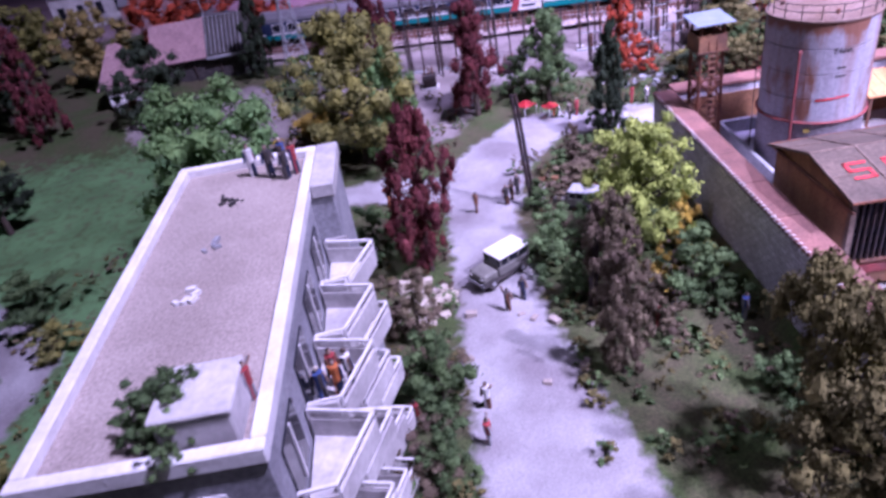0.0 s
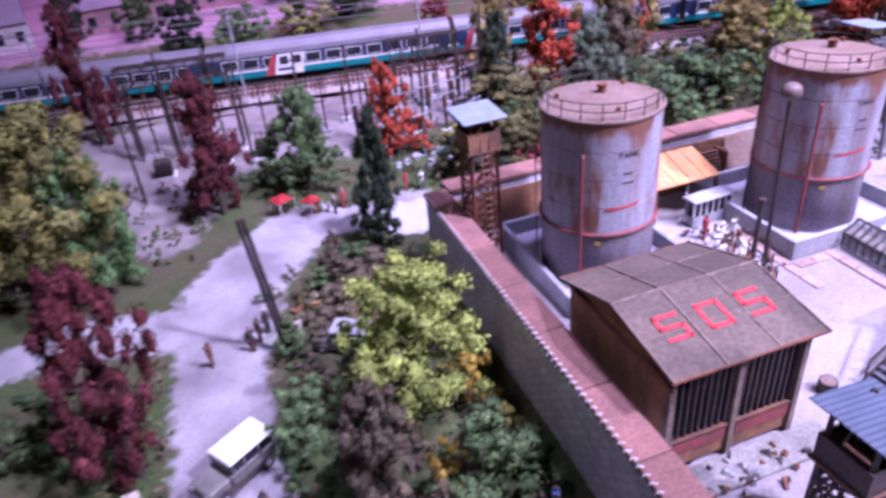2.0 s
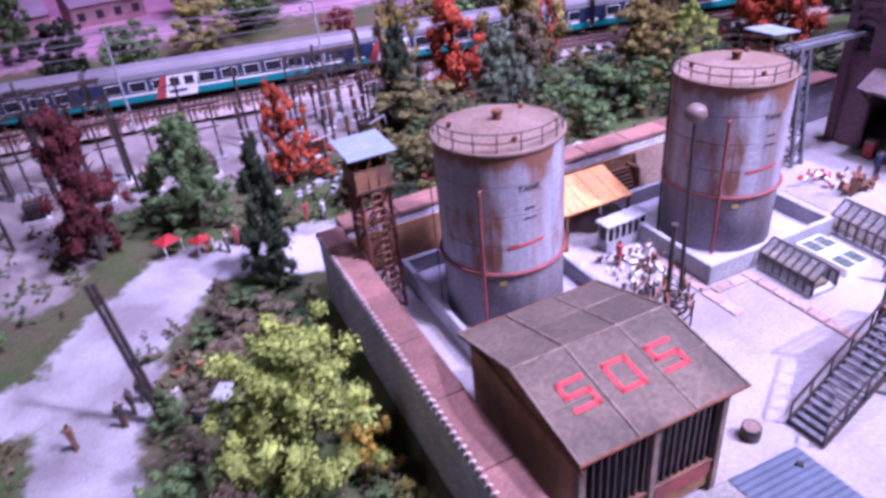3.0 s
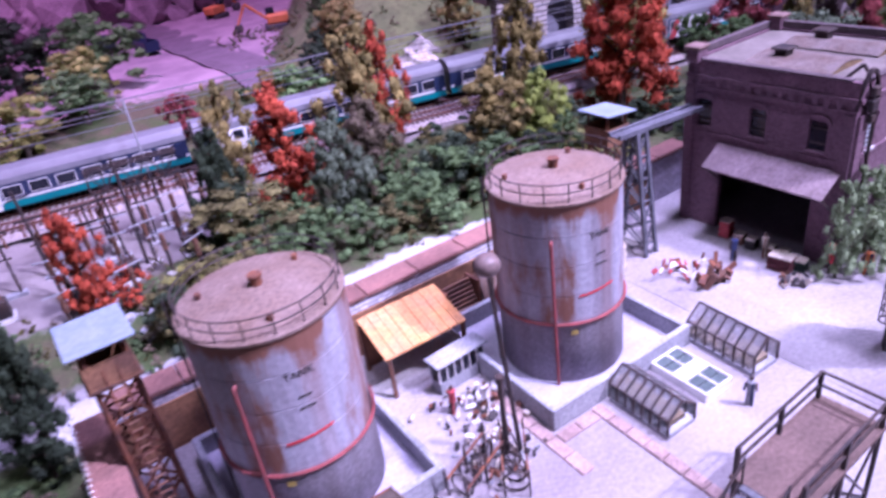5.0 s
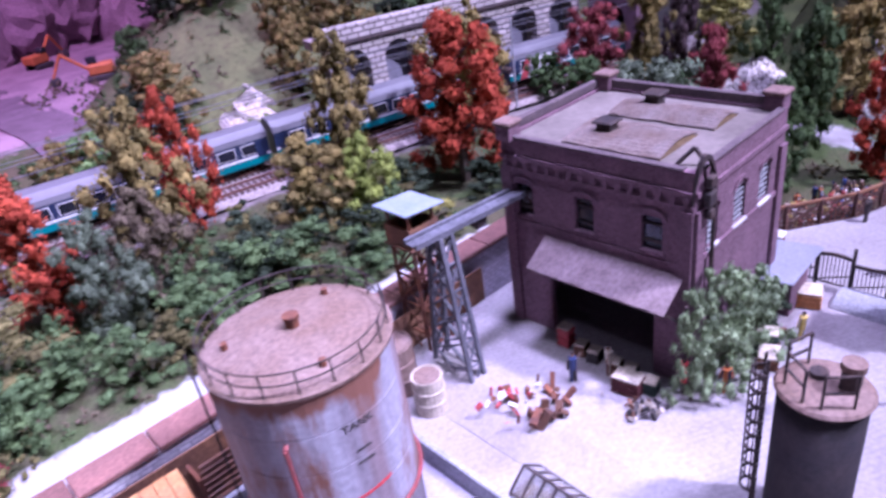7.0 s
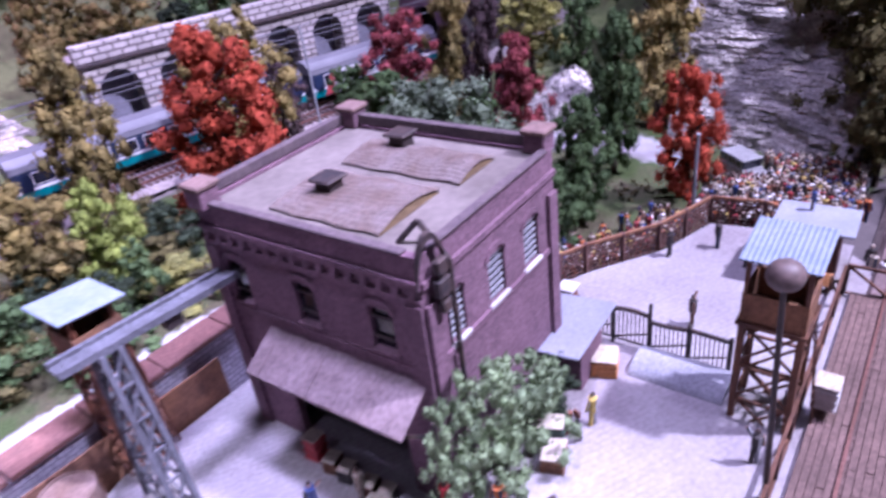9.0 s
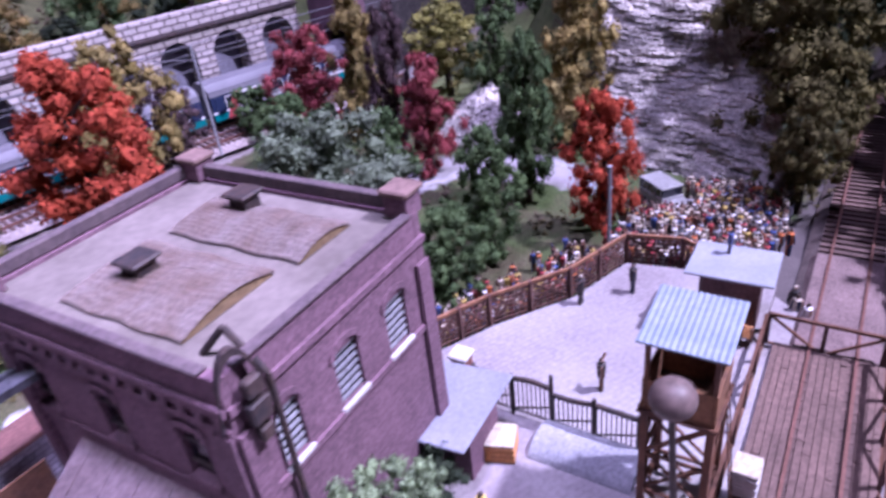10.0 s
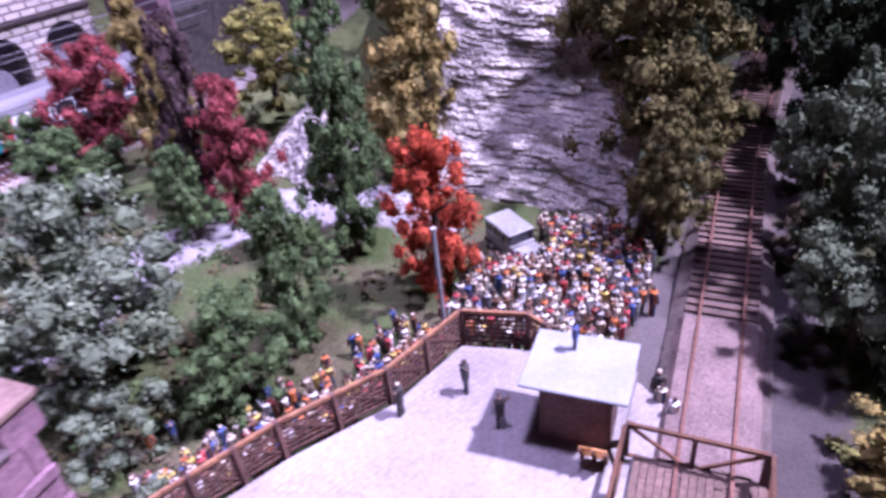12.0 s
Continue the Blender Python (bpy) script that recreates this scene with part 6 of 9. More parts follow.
# ---- railway ----
def sleeper_track(name, pts, label, every=0.0055, bed=True, z=None):
    """Two rails on sleepers along a line of points."""
    y_line = pts[0][1]
    ob = thing(name, label, "railway track", pts[0][0], pts[0][1], 0, 0, "tracks")
    o = Vector((pts[0][0], pts[0][1], 0))
    P = [Vector((x, y, (z if z is not None else float(ground_z(x, y))) + 0.0015)) - o for x, y in pts]
    seg = [(b - a).length for a, b in zip(P, P[1:])]
    for side in (-1, 1):
        line = []
        for i, p in enumerate(P):
            d = P[min(i + 1, len(P) - 1)] - P[max(i - 1, 0)]
            line.append(p + Vector((-d.y, d.x, 0)).normalized() * side * 0.0087 + Vector((0, 0, 0.0027)))
        part("rail", sweep(line, 0.0006, 0.0009), RAIL, ob)
    wood = B()
    box(wood, -0.0013, 0.0013, -0.0145, 0.0145, 0, 0.0018)
    first = None
    count = 0
    rest = B()
    for a, b, length in zip(P, P[1:], seg):
        n = int(length / every)
        ang = math.atan2((b - a).y, (b - a).x)
        for k in range(n):
            m = Matrix.Translation(a.lerp(b, (k + 0.5) / n)) @ Matrix.Rotation(ang, 4, "Z")
            count += 1
            if count > 280:
                made = bmesh.ops.create_cube(rest, size=1.0)["verts"]
                bmesh.ops.transform(rest, matrix=m @ Matrix.Translation((0, 0, 0.0009)) @ Matrix.Diagonal((0.0026, 0.029, 0.0018, 1)), verts=made)
                continue
            if first is None:
                first = part("sleeper", wood, SLEEPER, ob)
                first.matrix_local = m
            else:
                share("sleeper", first.data, ob, m)
    if rest.faces:
        tagged(part("sleeper_rest", rest, SLEEPER, ob), kind="stuff")
    else:
        rest.free()
    if bed:
        bm = B()
        rows = []
        for i, p in enumerate(P):
            d = P[min(i + 1, len(P) - 1)] - P[max(i - 1, 0)]
            n = Vector((-d.y, d.x, 0)).normalized()
            rows.append([bm.verts.new(p + n * o + Vector((0, 0, z))) for o, z in ((0.021, -0.004), (0.015, 0.0004), (-0.015, 0.0004), (-0.021, -0.004))])
        for r0, r1 in zip(rows, rows[1:]):
            for k in range(3):
                bm.faces.new((r0[k], r1[k], r1[k + 1], r0[k + 1]))
        bmesh.ops.recalc_face_normals(bm, faces=bm.faces)
        part("ballast_bed", bm, BALLAST if y_line > 0.5 else CINDERS, ob)
    return ob


sleeper_track("siding", [(0.45, 0.226), (0.72, 0.2295), (0.95, 0.2295), (1.30, 0.205)], "rusty siding running into the woods", z=0.0085)


def crossing_deck():
    """Boards and trodden earth level with the rails."""
    ob = thing("crossing_deck", "reddish boards laid level with the siding's rails", "deck", 0.45, 0.2255, 0.0080, 0.75, kind="structure")
    rngd = random.Random(2)
    for k in range(16):
        y = -0.0185 + 0.0026 * k
        if abs(abs(y - 0.0005 + 0.0013) - 0.0087) < 0.0016:
            continue
        x = 0.0
        while x < 0.262:
            e = min(0.264, x + rngd.uniform(0.05, 0.09))
            part("plank", box(B(), x + 0.0002, e - 0.0002, y + 0.0001, y + 0.0024, 0.0, 0.0042 + rngd.uniform(0, 0.0004)), PLANK, ob)
            x = e
    part("bed_board", box(B(), 0.0, 0.266, -0.0185, 0.0230, -0.001, 0.0036), SLEEPER, ob)
    bm = B()
    n = 16
    for i in range(n):
        for j in range(12):
            xa, xb = 0.716 + 0.080 * i / n, 0.716 + 0.080 * (i + 1) / n
            ya, yb = 0.212 + 0.035 * j / 12, 0.212 + 0.035 * (j + 1) / 12
            q = [bm.verts.new((x, y, 0.0126 + 0.0004 * math.sin(x * 300) * math.sin(y * 410) - 0.004 * (abs(y - 0.2295) > 0.0165))) for x, y in ((xa, ya), (xb, ya), (xb, yb), (xa, yb))]
            bm.faces.new(q)
    bmesh.ops.remove_doubles(bm, verts=bm.verts, dist=1e-5)
    tagged(part("trodden_earth", bm, mat("pinkish_earth", (0.21, 0.15, 0.15), 0.95, (0.14, 0.10, 0.10), big=50, fine=900, grain=0.3, bump=0.6)), "pinkish trodden earth between the siding's rails", "ground", kind="structure")


crossing_deck()
TZ = 0.010
main = [(x, float(track_y(x))) for x in (-0.75, -0.6, -0.5, -0.4, -0.3, -0.2, -0.1, 0.2, 0.5, 0.8, 1.02)]
sleeper_track("main_line", main, "main line with rusty rails on dark sleepers", z=TZ)
sleeper_track("second_line", [(x, y - 0.036) for x, y in main], "second track in front of the train", z=TZ)


# ---- train ----
def coach(x, y, rz, label, livery=None):
    ob = thing("railway_coach", label, "train", x, y, TZ + 0.0075, rz, "coaches")
    L, w = 0.2575, 0.0160
    prof = [(-w, 0.004), (-w, 0.026), (-w * 0.93, 0.031), (-w * 0.6, 0.0365), (0, 0.038), (w * 0.6, 0.0365), (w * 0.93, 0.031), (w, 0.026), (w, 0.004)]

    def shell(name, pts, material, ext=0.0, lab=""):
        bm = B()
        a = [bm.verts.new((-L / 2 - ext, y, z)) for y, z in pts]
        b = [bm.verts.new((L / 2 + ext, y, z)) for y, z in pts]
        for i in range(len(pts) - 1):
            bm.faces.new((a[i], a[i + 1], b[i + 1], b[i]))
        bm.faces.new(a[::-1])
        bm.faces.new(b)
        bmesh.ops.recalc_face_normals(bm, faces=bm.faces)
        return part(name, bm, material, ob, lab)
    shell("body", [(-w, 0.004), (-w, 0.0262), (w, 0.0262), (w, 0.004)], NAVY, 0, "navy coach side")
    shell("roof", [(-w - 0.0002, 0.0263), (-w * 0.95, 0.031), (-w * 0.6, 0.0365), (0, 0.038), (w * 0.6, 0.0365), (w * 0.95, 0.031), (w + 0.0002, 0.0263)], SILVER, 0.0004, "grey curved roof")
    for s in (-1, 1):
        ya, yb = sorted((s * (w + 0.0001), s * (w + 0.0004)))
        part("lower_stripe", box(B(), -L / 2, L / 2, ya, yb, 0.0045, 0.0105), TEAL, ob, "teal lower side")
        part("white_stripe", box(B(), -L / 2, L / 2, ya, yb, 0.0108, 0.0128), WHITE, ob, "white waist stripe")
        for k in range(11):
            xc = -L / 2 + 0.022 + k * 0.0218
            win = part("window", box(B(), xc - 0.0075, xc + 0.0075, *sorted((s * (w + 0.0001), s * (w + 0.0005))), 0.0150, 0.0235), PANE, ob)
            part("window_frame", box(B(), xc - 0.0082, xc + 0.0082, *sorted((s * (w + 0.00005), s * (w + 0.0003))), 0.0143, 0.0242), WHITE, win)
        for k in (-1, 1):
            xc = k * (L / 2 - 0.008)
            part("door", box(B(), xc - 0.0045, xc + 0.0045, *sorted((s * (w + 0.0001), s * (w + 0.0007))), 0.0107, 0.0245), NAVY, ob)
    for xb in (-L / 2 + 0.05, L / 2 - 0.05):
        bog = part("bogie", box(B(), xb - 0.019, xb + 0.019, -0.0105, 0.0105, -0.0015, 0.0035), COAL, ob)
        for dx in (-0.0125, 0.0125):
            for s in (-1, 1):
                bm = B()
                beam(bm, (xb + dx, s * 0.0080, -0.0003), (xb + dx, s * 0.0100, -0.0003), 0.0050, 16)
                part("wheel", bm, DARK, bog)
    part("underframe", box(B(), -L / 2 + 0.008, L / 2 - 0.008, -0.012, 0.012, 0.0015, 0.0039), COAL, ob)
    if livery is not None:
        a = -L / 2 + livery
        for s in (-1, 1):
            ya, yb = sorted((s * (w + 0.0008), s * (w + 0.0011)))
            for name, m, lo, hi, lab in (("red_panel", RED, (0.0, 0.0095), (0.0095, 0.0150), "slanting red livery panel"), ("white_panel", WHITE, (0.0098, 0.0400), (0.0153, 0.0440), "slanting white livery panel")):
                bm = B()
                f = [[bm.verts.new((a + dx, yy, z)) for dx, z in ((lo[0], 0.0046), (lo[1], 0.0046), (hi[1], 0.0255), (hi[0], 0.0255))] for yy in (ya, yb)]
                bm.faces.new(f[0])
                bm.faces.new(f[1][::-1])
                for k in range(4):
                    bm.faces.new((f[0][k], f[0][(k + 1) % 4], f[1][(k + 1) % 4], f[1][k]))
                bmesh.ops.recalc_face_normals(bm, faces=bm.faces)
                part(name, bm, m, ob, lab)
            ya, yb = sorted((s * (w + 0.0012), s * (w + 0.0014)))
            part("livery_bar", box(B(), a + 0.014, a + 0.031, ya, yb, 0.0085, 0.0112), NAVY, ob, "unreadable livery lettering")
            for k in range(2):
                xc = a + 0.0215 + k * 0.0135
                part("window", box(B(), xc - 0.0045, xc + 0.0045, ya, yb, 0.0150, 0.0232), PANE, ob)
    return ob


for xc, livery in ((-0.60, None), (-0.34, None), (-0.08, None), (0.18, 0.057), (0.44, 0.006), (0.70, None), (0.96, 0.012)):
    y0, y1 = float(track_y(xc - 0.1)), float(track_y(xc + 0.1))
    coach(xc, (y0 + y1) / 2, math.degrees(math.atan2(y1 - y0, 0.2)), "navy and teal railway coach with a grey roof" if livery is None else "navy and teal coach with a red and white panel", livery)



# catenary masts and wires
def catenary():
    for k, x in enumerate((-0.28, -0.10, 0.08, 0.26, 0.44, 0.62, 0.80)):
        y = float(track_y(x)) - 0.060
        ob = thing("catenary_mast", "slim grey catenary mast beside the track", "mast", x, y, TZ - 0.002, 0, "catenary masts")
        part("mast", beam(B(), (0, 0, 0), (0, 0, 0.092), 0.0010, 6), CONCRETE, ob)
        part("arm", beam(B(), (0, 0, 0.080), (0, 0.062, 0.076), 0.0005), CONCRETE, ob)
        part("stay", beam(B(), (0, 0, 0.091), (0, 0.055, 0.077), 0.0003), CONCRETE, ob)
    for dy, z in ((-0.036, 0.066), (-0.036, 0.078), (0.0, 0.066), (0.0, 0.078), (-0.060, 0.090)):
        bm = sweep([Vector((a[0], a[1] + dy, TZ + z)) for a in main], 0.00028, 0.00028)
        tagged(part("overhead_wire", bm, SILVER), "thin grey overhead wire along the line", "wire", "overhead wires")


catenary()


# ---- substation ----
def substation():
    rng = random.Random(3)
    for k in range(9):
        x = -0.015 + k * 0.037
        y = 0.735 - 0.10 * x + 0.012 * (k % 2)
        ob = thing("substation_gantry", "dark steel switch gantry with insulators", "gantry", x, y, float(ground_z(x, y)) - 0.001, -5, "gantries")
        h = 0.050
        for dx in (-0.008, 0.008):
            part("column", beam(B(), (dx, 0, 0), (dx, 0, h), 0.0011), DARK, ob)
            for j in range(6):
                part("lacing", beam(B(), (dx - 0.001, -0.001, h * j / 6), (dx + 0.001, 0.001, h * (j + 1) / 6), 0.0004), DARK, ob)
        part("crossbeam", beam(B(), (-0.016, 0, h), (0.016, 0, h), 0.0011), DARK, ob)
        part("crossbeam", beam(B(), (-0.012, 0, h * 0.6), (0.012, 0, h * 0.6), 0.0008), DARK, ob)
        for dx in (-0.012, -0.004, 0.004, 0.012):
            bm = B()
            for j in range(5):
                beam(bm, (dx, 0, h - 0.002 - 0.0022 * j), (dx, 0, h - 0.0032 - 0.0022 * j), 0.0012, 8)
            beam(bm, (dx, 0, h), (dx, 0, h - 0.013), 0.0004)
            part("insulator", bm, BROWN, ob)
        part("footing", box(B(), -0.012, 0.012, -0.003, 0.003, 0, 0.003), CONCRETE, ob)
    for i in range(6):
        for j in range(5):
            x, y = 0.165 + 0.022 * i + 0.006 * (j % 2), 0.640 + 0.026 * j - 0.1 * 0.022 * i
            if (i + j) % 7 == 3 or math.hypot(x - 0.181, y - 0.648) < 0.014:
                continue
            ob = thing("switch_post", "dark switch post with stacked insulators on pale gravel", "insulator post", x, y, float(ground_z(x, y)) - 0.001, 8 * (i - j), "switch posts")
            part("post", beam(B(), (0, 0, 0), (0, 0, 0.020), 0.0013), DARK, ob)
            part("footing", box(B(), -0.004, 0.004, -0.003, 0.003, 0, 0.0018), PALECON, ob)
            bm = B()
            for k in range(6):
                beam(bm, (0, 0, 0.020 + 0.0022 * k), (0, 0, 0.0212 + 0.0022 * k), 0.0020 - 0.0002 * (k % 2), 8)
            beam(bm, (0, 0, 0.018), (0, 0, 0.034), 0.0006)
            part("insulator", bm, BROWN, ob)
            part("busbar", beam(B(), (-0.010, 0, 0.034), (0.010, 0, 0.034), 0.0006), CONCRETE, ob)
    for k in range(7):
        x, y = 0.0 + k * 0.043 + rng.uniform(-0.006, 0.006), 0.695 - 0.1 * 0.04 * k + rng.uniform(-0.01, 0.01)
        ob = thing("transformer", "dark ribbed transformer on a concrete footing", "transformer", x, y, float(ground_z(x, y)) - 0.001, rng.uniform(-8, 8), "transformers")
        part("tank", box(B(), -0.007, 0.007, -0.005, 0.005, 0.003, 0.016, 0.0005), DARK, ob)
        for j in range(6):
            part("fin", box(B(), -0.0062 + 0.0023 * j, -0.0054 + 0.0023 * j, -0.0066, -0.0051, 0.004, 0.014), DARK, ob)
        for dx in (-0.004, 0, 0.004):
            part("bushing", beam(B(), (dx, 0, 0.016), (dx, 0, 0.023), 0.0008, 8, 0.0005), BROWN, ob)
        part("footing", box(B(), -0.009, 0.009, -0.007, 0.007, 0, 0.0028), PALECON, ob)
    for x, y, h, tilt in ((0.012, 0.720, 0.095, 0), (0.115, 0.690, 0.085, 2), (0.165, 0.700, 0.085, -1), (0.225, 0.690, 0.085, 1), (0.285, 0.690, 0.09, 0), (-0.02, 0.66, 0.07, 0), (0.07, 0.70, 0.085, 0)):
        ob = thing("line_pole", "tall dark timber line pole", "pole", x, y, float(ground_z(x, y)) - 0.001, 0, "line poles")
        part("shaft", beam(B(), (0, 0, 0), (0.002 * tilt, 0, h), 0.0013, 8, 0.0010), DARK, ob)
        part("crossarm", beam(B(), (-0.007, 0, h - 0.006), (0.007, 0, h - 0.006), 0.0006), DARK, ob)


substation()


def lattice_gantry(xa, xb, y, rz, top, deep, bays, legs):
    """A long trussed busbar gantry on lattice columns."""
    x0, long = (xa + xb) / 2, xb - xa
    g = float(ground_z(x0, y)) - 0.001
    ob = thing("busbar_gantry", "long dark lattice busbar gantry beside the railway", "gantry", x0, y, g, rz, "busbar gantries")
    h = top - g
    for dy in (-0.004, 0.004):
        truss = part("truss", beam(B(), (-long / 2, dy, h), (long / 2, dy, h), 0.0011), DARK, ob)
        part("bottom_chord", beam(B(), (-long / 2, dy, h - deep), (long / 2, dy, h - deep), 0.0009), DARK, truss)
        for k in range(bays):
            a, b = -long / 2 + long * k / bays, -long / 2 + long * (k + 1) / bays
            part("upright", beam(B(), (a, dy, h - deep), (a, dy, h), 0.0006), DARK, truss)
            part("diagonal", beam(B(), (a, dy, h - deep if k % 2 else h), (b, dy, h if k % 2 else h - deep), 0.0005), DARK, truss)
    for k in range(bays + 1):
        x = -long / 2 + long * k / bays
        part("cross_tie", beam(B(), (x, -0.0046, h), (x, 0.0046, h), 0.0007), DARK, ob)
    for k in range(legs):
        x = -long / 2 + 0.002 + (long - 0.004) * k / (legs - 1)
        for dy in (-0.004, 0.004):
            leg = part("column", beam(B(), (x, dy, 0), (x, dy, h - deep), 0.0011), DARK, ob)
            part("footing", box(B(), x - 0.003, x + 0.003, dy - 0.0025, dy + 0.0025, 0.0, 0.0022), PALECON, leg)
        for j in range(4):
            za, zb = (h - deep) * j / 4, (h - deep) * (j + 1) / 4
            part("lacing", beam(B(), (x, -0.004 if j % 2 else 0.004, za), (x, 0.004 if j % 2 else -0.004, zb), 0.0005), DARK, ob)
    for k in range(bays):
        x = -long / 2 + long * (k + 0.5) / bays
        bm = B()
        for j in range(5):
            z = h - deep - 0.001 - 0.0024 * j
            beam(bm, (x, 0, z), (x, 0, z - 0.0012), 0.0013, 8)
        beam(bm, (x, -0.004, h - deep), (x, 0.004, h - deep), 0.0005)
        beam(bm, (x, 0, h - deep), (x, 0, h - deep - 0.0125), 0.0004)
        part("insulator", bm, BROWN, ob)


lattice_gantry(-0.022, 0.068, 0.728, -7, 0.084, 0.016, 8, 4)
lattice_gantry(0.209, 0.274, 0.722, -7, 0.071, 0.017, 6, 3)


# ---- road poles, jeep and street clutter ----
def double_pole(x, y, h, lean, label):
    ob = thing("utility_pole", label, "pole", x, y, float(ground_z(x, y)) - 0.001, 0, "utility poles")
    for dx in (-0.0013, 0.0013):
        part("shaft", beam(B(), (dx, 0, 0), (dx + lean, 0, h), 0.0013, 8, 0.0011), DARK, ob)
    for z in (0.3, 0.6, 0.92):
        part("spreader", beam(B(), (-0.0022 + lean * z, 0, h * z), (0.0022 + lean * z, 0, h * z), 0.0005), DARK, ob)
    return ob


double_pole(0.058, 0.425, 0.085, -0.007, "dark double timber pole at the road's bend")
double_pole(0.070, 0.303, 0.060, 0.003, "dark double timber pole in the scrub")


def jeep(x, y, rz, label, paint, roofpaint, size=0.82):
    ob = thing("jeep", label, "vehicle", x, y, float(ground_z(x, y)) + 0.0004, rz, "vehicles")
    part("chassis", box(B(), -0.023, 0.023, -0.0095, 0.0095, 0.0035, 0.0065), COAL, ob)
    part("bonnet", box(B(), 0.0085, 0.022, -0.0085, 0.0085, 0.0066, 0.0125, 0.0008), paint, ob)
    cab = part("cab", box(B(), -0.0215, 0.008, -0.0092, 0.0092, 0.0066, 0.0135, 0.0006), paint, ob)
    part("glasshouse", box(B(), -0.021, 0.0065, -0.0088, 0.0088, 0.0137, 0.0195, 0.0005), PANE, ob)
    part("roof", box(B(), -0.0220, 0.0072, -0.0094, 0.0094, 0.0196, 0.0214, 0.0006), roofpaint, ob, "white roof panel")
    for dx in (-0.0205, -0.011, -0.0015, 0.0058):
        for s in (-1, 1):
            part("pillar", box(B(), dx - 0.0006, dx + 0.0006, *sorted((s * 0.0089, s * 0.0093)), 0.0136, 0.0196), paint, cab)
    for dx in (-0.0135, 0.0145):
        for s in (-1, 1):
            wheel = part("wheel", beam(B(), (dx, s * 0.0070, 0.0042), (dx, s * 0.0100, 0.0042), 0.0043, 18), COAL, ob)
            part("hub", beam(B(), (dx, s * 0.0101, 0.0042), (dx, s * 0.0104, 0.0042), 0.0018, 10), CONCRETE, wheel)
    part("bumper", box(B(), 0.0222, 0.0236, -0.009, 0.009, 0.0042, 0.0062), CONCRETE, ob)
    for s in (-1, 1):
        part("headlight", beam(B(), (0.0221, s * 0.0058, 0.0098), (0.0225, s * 0.0058, 0.0098), 0.0014, 10), WHITE, ob)
    part("windscreen", box(B(), 0.0066, 0.0073, -0.0082, 0.0082, 0.0138, 0.0190), PANE, ob)
    part("spare_wheel", beam(B(), (-0.0216, 0, 0.0105), (-0.0240, 0, 0.0105), 0.0040, 16), COAL, ob)
    ob.scale = (size, size, size)
    return ob


KHAKI = mat("khaki_vehicle_paint", (0.17, 0.165, 0.15), 0.55, (0.12, 0.115, 0.11), big=150)
CARGREY = mat("dull_silver_paint", (0.26, 0.26, 0.27), 0.45, (0.19, 0.185, 0.19), big=120)
jeep(0.024, 0.345, 214, "grey jeep with a white roof parked on the dusty road", KHAKI, WHITE)
jeep(0.087, 0.415, 150, "wrecked pale car in the scrub beside the road", KHAKI, CONCRETE, 0.7)
jeep(0.833, 0.331, 231, "dull silver car standing among the crowd", CARGREY, CARGREY)


# ---- yard fittings ----
def plank_leanto():
    ob = thing("lean_to", "open lean-to with an orange sunlit plank roof against the wall", "shed", 0.308, 0.440, YARD)
    bm = B()
    for k in range(9):
        xa, xb = -0.023 + 0.047 * k / 9, -0.023 + 0.047 * (k + 1) / 9 - 0.0003
        q = [(xa, -0.017, 0.0235), (xb, -0.017, 0.0235), (xb + 0.002, 0.014, 0.0300), (xa + 0.002, 0.014, 0.0300)]
        pb = B()
        lo, hi = [pb.verts.new(p) for p in q], [pb.verts.new(Vector(p) + Vector((0, 0, 0.0009 + 0.0002 * (k % 2)))) for p in q]
        pb.faces.new(lo[::-1])
        pb.faces.new(hi)
        for i in range(4):
            pb.faces.new((lo[i], lo[(i + 1) % 4], hi[(i + 1) % 4], hi[i]))
        part("plank", pb, ORANGEROOF, ob)
    bm.free()
    for x in (-0.021, 0.022):
        for y, h in ((-0.016, 0.0234), (0.012, 0.0290)):
            part("post", box(B(), x - 0.0009, x + 0.0009, y - 0.0009, y + 0.0009, 0, h), BROWN, ob)
    part("back_board", box(B(), -0.021, 0.022, 0.0135, 0.0145, 0, 0.026), RUSTWALL, ob)
    cab = thing("glazed_store", "low grey glazed store under the lean-to's edge", "shed", 0.318, 0.414, YARD, 3)
    part("store_body", box(B(), -0.014, 0.014, -0.004, 0.004, 0, 0.007), CONCRETE, cab)
    part("store_roof", box(B(), -0.0155, 0.0155, -0.0058, 0.0055, 0.0168, 0.0182, 0.0003), CONCRETE, cab)
    for k in range(6):
        xa = -0.0138 + 0.0046 * k
        part("pane", box(B(), xa + 0.0004, xa + 0.0042, -0.0038, -0.0032, 0.0072, 0.0166), PANE, cab)
        part("mullion", box(B(), xa - 0.0003, xa + 0.0003, -0.0042, -0.0030, 0.0070, 0.0167), WHITE, cab)
    part("store_back", box(B(), -0.014, 0.014, 0.003, 0.004, 0.0072, 0.0167), CONCRETE, cab)


plank_leanto()


